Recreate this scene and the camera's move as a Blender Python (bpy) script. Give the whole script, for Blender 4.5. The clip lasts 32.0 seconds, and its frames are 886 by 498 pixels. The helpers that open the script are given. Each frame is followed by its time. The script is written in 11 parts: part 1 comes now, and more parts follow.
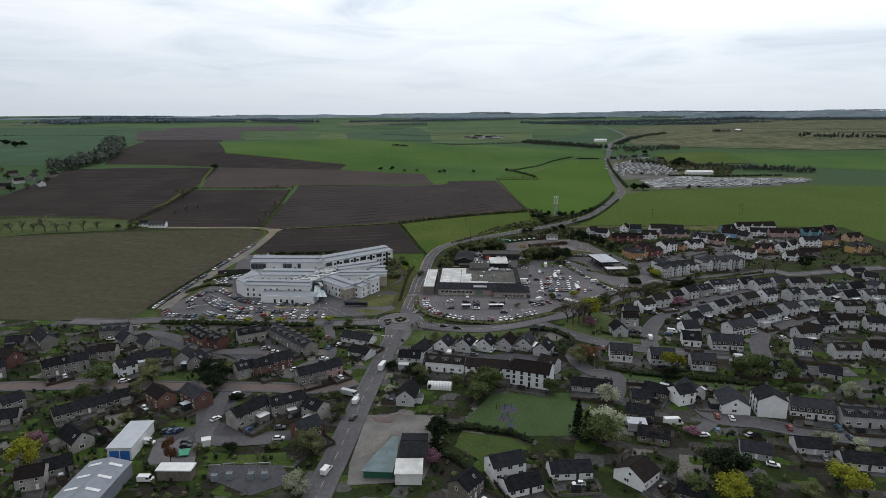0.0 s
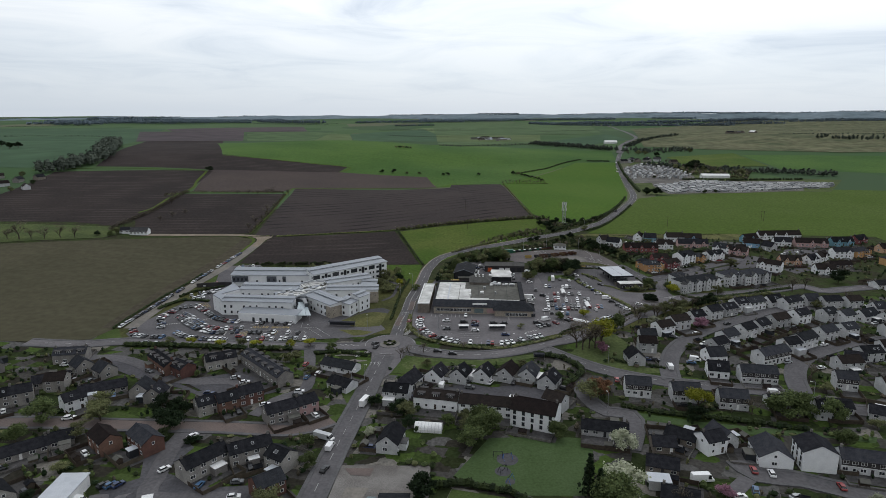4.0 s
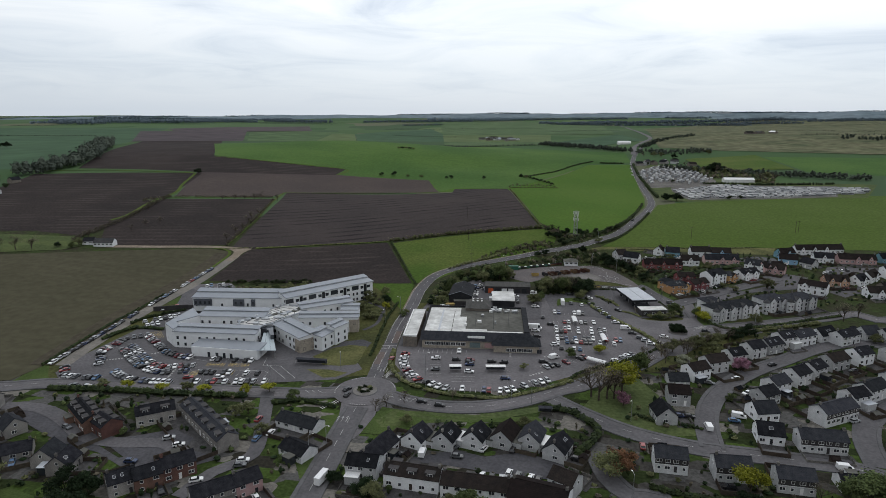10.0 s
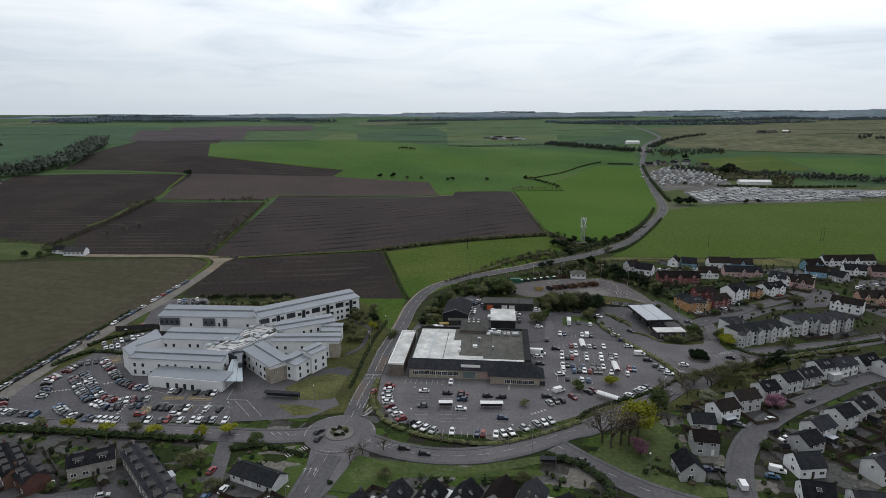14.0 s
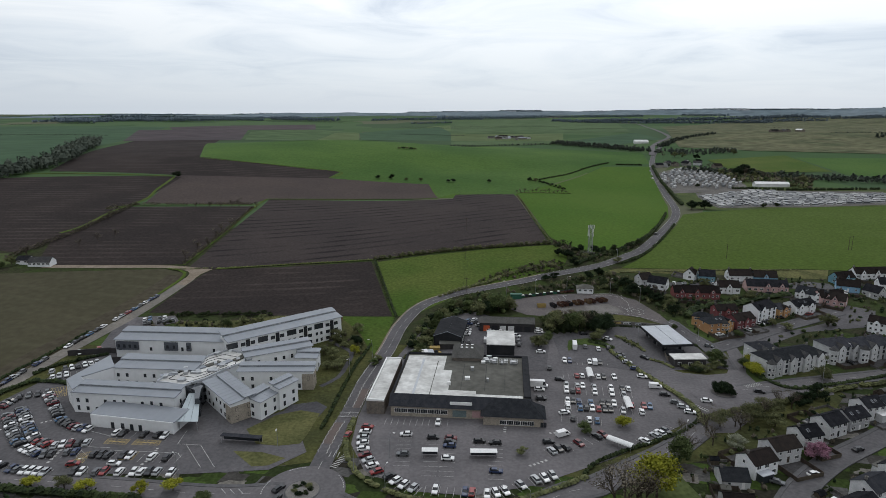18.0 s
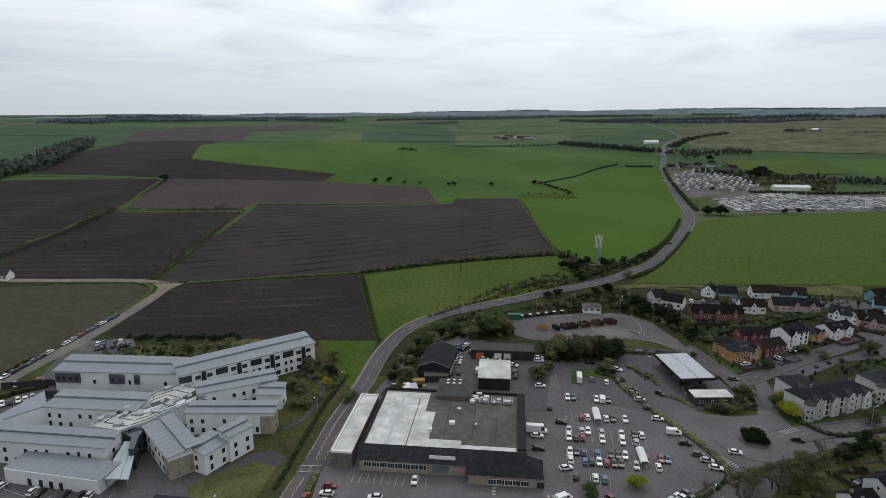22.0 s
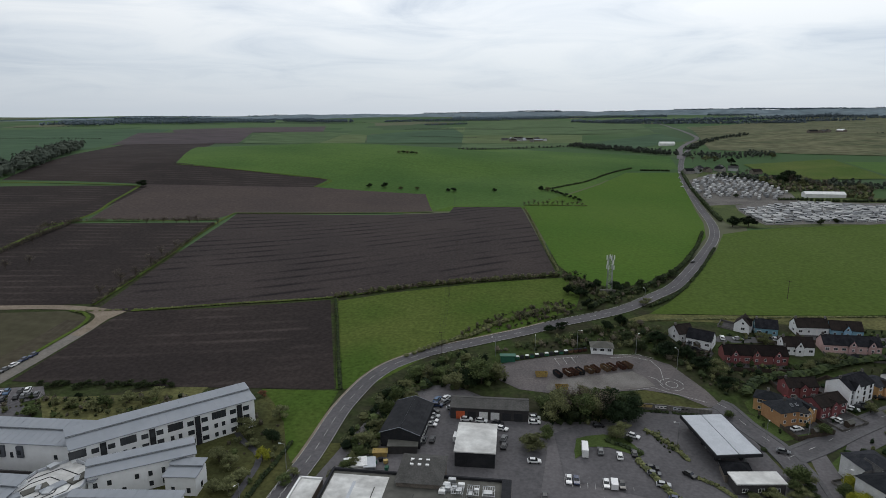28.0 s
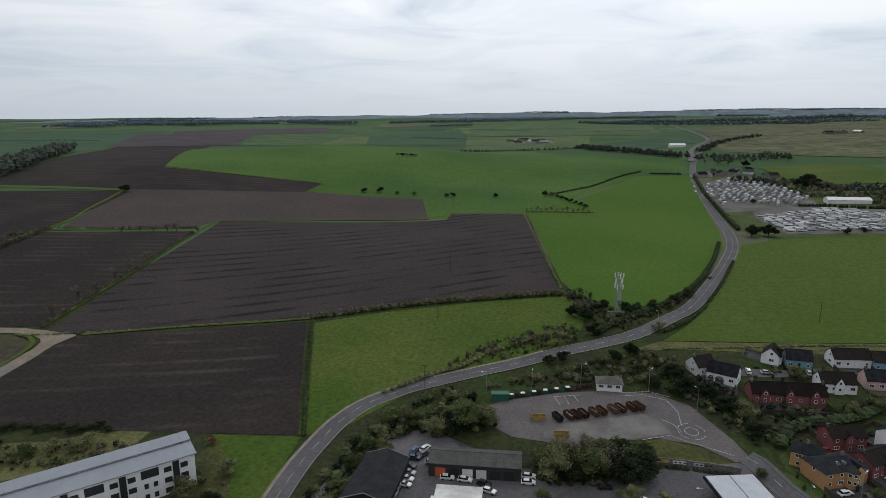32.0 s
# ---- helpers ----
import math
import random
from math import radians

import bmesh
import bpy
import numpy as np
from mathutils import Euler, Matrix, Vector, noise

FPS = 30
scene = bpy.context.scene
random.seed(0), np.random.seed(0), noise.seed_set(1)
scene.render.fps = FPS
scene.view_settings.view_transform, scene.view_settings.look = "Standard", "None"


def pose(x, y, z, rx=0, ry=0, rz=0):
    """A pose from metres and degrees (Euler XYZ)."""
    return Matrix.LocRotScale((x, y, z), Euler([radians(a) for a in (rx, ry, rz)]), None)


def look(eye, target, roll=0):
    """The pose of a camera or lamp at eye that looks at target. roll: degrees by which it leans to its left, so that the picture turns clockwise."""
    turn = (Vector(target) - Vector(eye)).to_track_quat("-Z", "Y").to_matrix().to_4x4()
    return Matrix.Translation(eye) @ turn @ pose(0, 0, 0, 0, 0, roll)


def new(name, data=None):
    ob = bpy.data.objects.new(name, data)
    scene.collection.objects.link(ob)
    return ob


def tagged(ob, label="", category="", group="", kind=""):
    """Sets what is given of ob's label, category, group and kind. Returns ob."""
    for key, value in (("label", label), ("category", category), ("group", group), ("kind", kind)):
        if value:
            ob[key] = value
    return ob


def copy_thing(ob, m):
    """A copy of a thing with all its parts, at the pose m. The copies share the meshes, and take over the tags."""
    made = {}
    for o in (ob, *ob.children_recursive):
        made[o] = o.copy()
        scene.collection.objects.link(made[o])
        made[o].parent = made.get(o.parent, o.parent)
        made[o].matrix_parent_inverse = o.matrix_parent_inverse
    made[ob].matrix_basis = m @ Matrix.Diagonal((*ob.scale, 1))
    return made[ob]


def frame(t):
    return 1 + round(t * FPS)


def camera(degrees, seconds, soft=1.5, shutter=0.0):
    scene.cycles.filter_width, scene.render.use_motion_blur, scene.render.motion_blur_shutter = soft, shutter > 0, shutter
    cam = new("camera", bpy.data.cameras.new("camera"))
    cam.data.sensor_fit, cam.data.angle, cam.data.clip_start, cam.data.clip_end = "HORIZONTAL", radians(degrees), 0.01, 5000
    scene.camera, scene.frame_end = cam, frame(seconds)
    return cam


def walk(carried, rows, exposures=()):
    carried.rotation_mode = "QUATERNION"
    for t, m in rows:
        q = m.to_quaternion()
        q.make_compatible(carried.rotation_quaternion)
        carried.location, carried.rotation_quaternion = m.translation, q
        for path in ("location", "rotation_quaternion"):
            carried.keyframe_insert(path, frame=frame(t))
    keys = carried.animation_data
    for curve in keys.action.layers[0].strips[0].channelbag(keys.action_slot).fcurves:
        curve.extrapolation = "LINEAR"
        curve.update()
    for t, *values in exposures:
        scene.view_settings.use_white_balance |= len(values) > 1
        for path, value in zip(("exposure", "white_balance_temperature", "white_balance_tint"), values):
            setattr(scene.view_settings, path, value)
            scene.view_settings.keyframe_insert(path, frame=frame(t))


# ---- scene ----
cam = camera(70.96, 32.0, soft=0.8)
PATH = [
    (0, pose(0.02, 0.01, 111.83, 77.369, -0.061, 0.011)),
    (2, pose(3.32, 17.96, 111.41, 77.415, -0.080, 0.396)),
    (4, pose(6.61, 35.92, 111.00, 77.460, -0.099, 0.782)),
    (6, pose(9.75, 53.87, 110.67, 77.480, -0.115, 1.140)),
    (8, pose(12.59, 71.87, 110.48, 77.459, -0.131, 1.455)),
    (10, pose(15.28, 89.88, 110.37, 77.412, -0.144, 1.742)),
    (12, pose(18.01, 107.77, 110.28, 77.362, -0.143, 2.028)),
    (14, pose(20.78, 125.38, 110.21, 77.307, -0.118, 2.310)),
    (16, pose(23.57, 142.82, 110.17, 77.246, -0.077, 2.586)),
    (18, pose(26.56, 160.47, 110.06, 77.199, -0.028, 2.882)),
    (20, pose(29.93, 178.67, 109.80, 77.184, 0.024, 3.223)),
    (22, pose(33.73, 197.41, 109.37, 77.196, 0.085, 3.610)),
    (24, pose(37.56, 216.23, 108.91, 77.224, 0.146, 4.004)),
    (26, pose(41.03, 234.64, 108.52, 77.259, 0.200, 4.370)),
    (28, pose(44.17, 252.74, 108.18, 77.306, 0.247, 4.714)),
    (30, pose(47.17, 270.69, 107.85, 77.361, 0.291, 5.048)),
    (32, pose(50.20, 288.67, 107.52, 77.414, 0.335, 5.385)),
]
walk(cam, PATH, [(0.0, 0.07), (16.0, 0.05), (24.0, -0.04), (32.0, -0.09)])

# ---- world, sun ----
SUN_EL, SUN_AZ = radians(50), radians(15)
SUN_WAY = Vector((math.sin(SUN_AZ) * math.cos(SUN_EL), math.cos(SUN_AZ) * math.cos(SUN_EL), math.sin(SUN_EL)))
world = bpy.data.worlds.new("overcast_sky")
scene.world = world
world.use_nodes = True
wn, wl = world.node_tree.nodes, world.node_tree.links
wn.clear()


def wnode(kind, **props):
    n = wn.new(kind)
    for k, v in props.items():
        n.inputs[k].default_value = v
    return n


w_out = wn.new("ShaderNodeOutputWorld")
w_bg = wn.new("ShaderNodeBackground")
w_bg.inputs["Strength"].default_value = 1.0
w_sky = wn.new("ShaderNodeTexSky")
w_sky.sky_type, w_sky.sun_disc = "NISHITA", False
w_sky.sun_elevation, w_sky.sun_rotation = SUN_EL, SUN_AZ
w_dim = wn.new("ShaderNodeMix")
w_dim.data_type, w_dim.blend_type = "RGBA", "MULTIPLY"
w_dim.inputs[0].default_value = 1.0
w_dim.inputs[7].default_value = (0.10, 0.10, 0.10, 1)
w_co = wn.new("ShaderNodeTexCoord")
w_sep = wn.new("ShaderNodeSeparateXYZ")
w_lift = wn.new("ShaderNodeMath")
w_lift.operation = "ADD"
w_lift.inputs[1].default_value = 0.10
w_abs = wn.new("ShaderNodeMath")
w_abs.operation = "ABSOLUTE"
w_dx, w_dy = wn.new("ShaderNodeMath"), wn.new("ShaderNodeMath")
w_dx.operation = w_dy.operation = "DIVIDE"
w_com = wn.new("ShaderNodeCombineXYZ")
w_n1 = wnode("ShaderNodeTexNoise", Scale=0.8, Detail=8.0, Roughness=0.58, Distortion=0.9)
w_n2 = wnode("ShaderNodeTexNoise", Scale=0.28, Detail=3.0, Roughness=0.5)
w_add = wn.new("ShaderNodeMath")
w_add.operation = "MULTIPLY_ADD"
w_add.inputs[1].default_value = 0.55
w_half = wn.new("ShaderNodeMath")
w_half.operation = "MULTIPLY"
w_half.inputs[1].default_value = 0.45
w_ramp = wn.new("ShaderNodeValToRGB")
cr = w_ramp.color_ramp
cr.elements[0].position, cr.elements[0].color = 0.36, (0.53, 0.60, 0.71, 1)
cr.elements[1].position, cr.elements[1].color = 0.57, (0.95, 0.975, 1.0, 1)
mid = cr.elements.new(0.47)
mid.color = (0.80, 0.85, 0.91, 1)
w_hz = wn.new("ShaderNodeMapRange")
w_hz.inputs["From Min"].default_value, w_hz.inputs["From Max"].default_value = 0.0, 0.16
w_hmix = wn.new("ShaderNodeMix")
w_hmix.data_type = "RGBA"
w_hmix.inputs[6].default_value = (0.59, 0.66, 0.745, 1)
w_mix = wn.new("ShaderNodeMix")
w_mix.data_type = "RGBA"
w_mix.inputs[0].default_value = 0.90
wl.new(w_co.outputs["Generated"], w_sep.inputs[0])
wl.new(w_sep.outputs[2], w_abs.inputs[0])
wl.new(w_abs.outputs[0], w_lift.inputs[0])
wl.new(w_sep.outputs[0], w_dx.inputs[0])
wl.new(w_lift.outputs[0], w_dx.inputs[1])
wl.new(w_sep.outputs[1], w_dy.inputs[0])
wl.new(w_lift.outputs[0], w_dy.inputs[1])
wl.new(w_dx.outputs[0], w_com.inputs[0])
wl.new(w_dy.outputs[0], w_com.inputs[1])
wl.new(w_com.outputs[0], w_n1.inputs["Vector"])
wl.new(w_com.outputs[0], w_n2.inputs["Vector"])
wl.new(w_n2.outputs["Fac"], w_half.inputs[0])
wl.new(w_n1.outputs["Fac"], w_add.inputs[0])
wl.new(w_half.outputs[0], w_add.inputs[2])
wl.new(w_add.outputs[0], w_ramp.inputs[0])
wl.new(w_abs.outputs[0], w_hz.inputs["Value"])
wl.new(w_hz.outputs[0], w_hmix.inputs[0])
wl.new(w_ramp.outputs[0], w_hmix.inputs[7])
wl.new(w_sky.outputs[0], w_dim.inputs[6])
wl.new(w_dim.outputs[2], w_mix.inputs[6])
wl.new(w_hmix.outputs[2], w_mix.inputs[7])
# the cloud is brighter towards the veiled sun
w_dot = wn.new("ShaderNodeVectorMath")
w_dot.operation = "DOT_PRODUCT"
w_dot.inputs[1].default_value = SUN_WAY
w_glow = wn.new("ShaderNodeMapRange")
w_glow.inputs["From Min"].default_value, w_glow.inputs["From Max"].default_value = -0.5, 0.75
w_glow.inputs["To Min"].default_value, w_glow.inputs["To Max"].default_value = 0.56, 1.14
w_lit = wn.new("ShaderNodeVectorMath")
w_lit.operation = "SCALE"
wl.new(w_co.outputs["Generated"], w_dot.inputs[0])
wl.new(w_dot.outputs["Value"], w_glow.inputs["Value"])
wl.new(w_mix.outputs[2], w_lit.inputs[0])
wl.new(w_glow.outputs[0], w_lit.inputs["Scale"])
wl.new(w_lit.outputs[0], w_bg.inputs["Color"])
wl.new(w_bg.outputs[0], w_out.inputs[0])

sun = new("sun", bpy.data.lights.new("sun", "SUN"))
sun.data.energy, sun.data.angle, sun.data.color = 0.55, radians(20), (1.0, 0.96, 0.9)
sun.matrix_world = look(SUN_WAY * 300, (0, 0, 0))


# ---- materials ----
def surface(name, c1, c2, scale=1.0, rough=0.85, bump=0.2, fine=12.0, metal=0.0, vary=0.0, stain=0.35, spec=0.3, stripe=None):
    """A surface with variation at two scales: patches of c1 and c2, fine grain, optional stripes (turn in degrees, width, strength, colour)."""
    m = bpy.data.materials.new(name)
    m.use_nodes = True
    n, l = m.node_tree.nodes, m.node_tree.links
    b = n["Principled BSDF"]
    b.inputs["Roughness"].default_value, b.inputs["Metallic"].default_value = rough, metal
    b.inputs["Specular IOR Level"].default_value = 0.03 if rough >= 0.9 else spec
    co = n.new("ShaderNodeTexCoord")
    big, small = n.new("ShaderNodeTexNoise"), n.new("ShaderNodeTexNoise")
    big.inputs["Scale"].default_value, big.inputs["Detail"].default_value = scale, 5
    small.inputs["Scale"].default_value, small.inputs["Detail"].default_value = fine, 4
    l.new(co.outputs["Object"], big.inputs["Vector"])
    l.new(co.outputs["Object"], small.inputs["Vector"])
    ramp = n.new("ShaderNodeMapRange")
    ramp.inputs["From Min"].default_value, ramp.inputs["From Max"].default_value = 0.36, 0.64
    l.new(big.outputs["Fac"], ramp.inputs["Value"])
    mix = n.new("ShaderNodeMix")
    mix.data_type = "RGBA"
    mix.inputs[6].default_value, mix.inputs[7].default_value = (*c1, 1), (*c2, 1)
    l.new(ramp.outputs[0], mix.inputs[0])
    last = mix.outputs[2]
    if stripe:
        turn, width, amount, colour = stripe
        mp = n.new("ShaderNodeMapping")
        mp.inputs["Rotation"].default_value = (0, 0, radians(turn))
        l.new(co.outputs["Object"], mp.inputs["Vector"])
        wv = n.new("ShaderNodeTexWave")
        wv.bands_direction = "Y"
        wv.inputs["Scale"].default_value = 0.314 / width
        wv.inputs["Distortion"].default_value, wv.inputs["Detail"].default_value = 2.2, 2
        wv.inputs["Detail Scale"].default_value = 0.05
        l.new(mp.outputs[0], wv.inputs["Vector"])
        pw = n.new("ShaderNodeMath")
        pw.operation = "POWER"
        pw.inputs[1].default_value = 5.0
        l.new(wv.outputs["Fac"], pw.inputs[0])
        brk = n.new("ShaderNodeTexNoise")
        brk.inputs["Scale"].default_value, brk.inputs["Detail"].default_value = 0.03, 3
        l.new(co.outputs["Object"], brk.inputs["Vector"])
        brr = n.new("ShaderNodeMapRange")
        brr.inputs["From Min"].default_value, brr.inputs["From Max"].default_value, brr.inputs["To Max"].default_value = 0.42, 0.62, amount
        l.new(brk.outputs["Fac"], brr.inputs["Value"])
        ml = n.new("ShaderNodeMath")
        ml.operation = "MULTIPLY"
        l.new(pw.outputs[0], ml.inputs[0])
        l.new(brr.outputs[0], ml.inputs[1])
        m2 = n.new("ShaderNodeMix")
        m2.data_type = "RGBA"
        m2.inputs[7].default_value = (*colour, 1)
        l.new(ml.outputs[0], m2.inputs[0])
        l.new(last, m2.inputs[6])
        last = m2.outputs[2]
    grain = n.new("ShaderNodeMix")
    grain.data_type, grain.blend_type = "RGBA", "MULTIPLY"
    grain.inputs[0].default_value = stain
    gr = n.new("ShaderNodeMapRange")
    gr.inputs["From Min"].default_value, gr.inputs["From Max"].default_value = 0.3, 0.7
    gr.inputs["To Min"].default_value, gr.inputs["To Max"].default_value = 0.35, 1.5
    l.new(small.outputs["Fac"], gr.inputs["Value"])
    l.new(last, grain.inputs[6])
    l.new(gr.outputs[0], grain.inputs[7])
    last = grain.outputs[2]
    if vary:
        info, hsv = n.new("ShaderNodeObjectInfo"), n.new("ShaderNodeHueSaturation")
        mr = n.new("ShaderNodeMapRange")
        mr.inputs["To Min"].default_value, mr.inputs["To Max"].default_value = 1 - vary, 1 + vary
        l.new(info.outputs["Random"], mr.inputs["Value"])
        l.new(mr.outputs[0], hsv.inputs["Value"])
        mh = n.new("ShaderNodeMapRange")
        mh.inputs["To Min"].default_value, mh.inputs["To Max"].default_value = 0.5 - vary * 0.06, 0.5 + vary * 0.06
        l.new(info.outputs["Random"], mh.inputs["Value"])
        l.new(mh.outputs[0], hsv.inputs["Hue"])
        l.new(last, hsv.inputs["Color"])
        last = hsv.outputs[0]
    l.new(last, b.inputs["Base Color"])
    if bump:
        bp = n.new("ShaderNodeBump")
        bp.inputs["Strength"].default_value, bp.inputs["Distance"].default_value = bump, 0.05
        l.new(small.outputs["Fac"], bp.inputs["Height"])
        l.new(bp.outputs[0], b.inputs["Normal"])
    return m


def glass(name, tint, rough=0.08):
    m = bpy.data.materials.new(name)
    m.use_nodes = True
    b = m.node_tree.nodes["Principled BSDF"]
    b.inputs["Base Color"].default_value, b.inputs["Roughness"].default_value = (*tint, 1), rough
    b.inputs["Specular IOR Level"].default_value = 0.6
    return m


def tile_roof(name, c1, c2):
    m = surface(name, c1, c2, 0.6, 0.93, 0.0, 5.0, vary=0.3, stain=0.5)
    n, l = m.node_tree.nodes, m.node_tree.links
    wv = n.new("ShaderNodeTexWave")
    wv.bands_direction, wv.wave_profile = "Z", "SAW"
    wv.inputs["Scale"].default_value = 1.4
    co = n.new("ShaderNodeTexCoord")
    l.new(co.outputs["Object"], wv.inputs["Vector"])
    bp = n.new("ShaderNodeBump")
    bp.inputs["Strength"].default_value, bp.inputs["Distance"].default_value = 0.7, 0.06
    l.new(wv.outputs["Fac"], bp.inputs["Height"])
    l.new(bp.outputs[0], n["Principled BSDF"].inputs["Normal"])
    return m


def leafy(name, c1, c2):
    """Foliage whose clumps differ one by one."""
    m = bpy.data.materials.new(name)
    m.use_nodes = True
    n, l = m.node_tree.nodes, m.node_tree.links
    b = n["Principled BSDF"]
    b.inputs["Roughness"].default_value, b.inputs["Specular IOR Level"].default_value = 0.8, 0.07
    geo, info = n.new("ShaderNodeNewGeometry"), n.new("ShaderNodeObjectInfo")
    mix, hsv = n.new("ShaderNodeMix"), n.new("ShaderNodeHueSaturation")
    mix.data_type = "RGBA"
    mix.inputs[6].default_value, mix.inputs[7].default_value = (*c1, 1), (*c2, 1)
    l.new(geo.outputs["Random Per Island"], mix.inputs[0])
    mr = n.new("ShaderNodeMapRange")
    mr.inputs["To Min"].default_value, mr.inputs["To Max"].default_value = 0.7, 1.3
    l.new(info.outputs["Random"], mr.inputs["Value"])
    l.new(mr.outputs[0], hsv.inputs["Value"])
    l.new(mix.outputs[2], hsv.inputs["Color"])
    l.new(hsv.outputs[0], b.inputs["Base Color"])
    return m


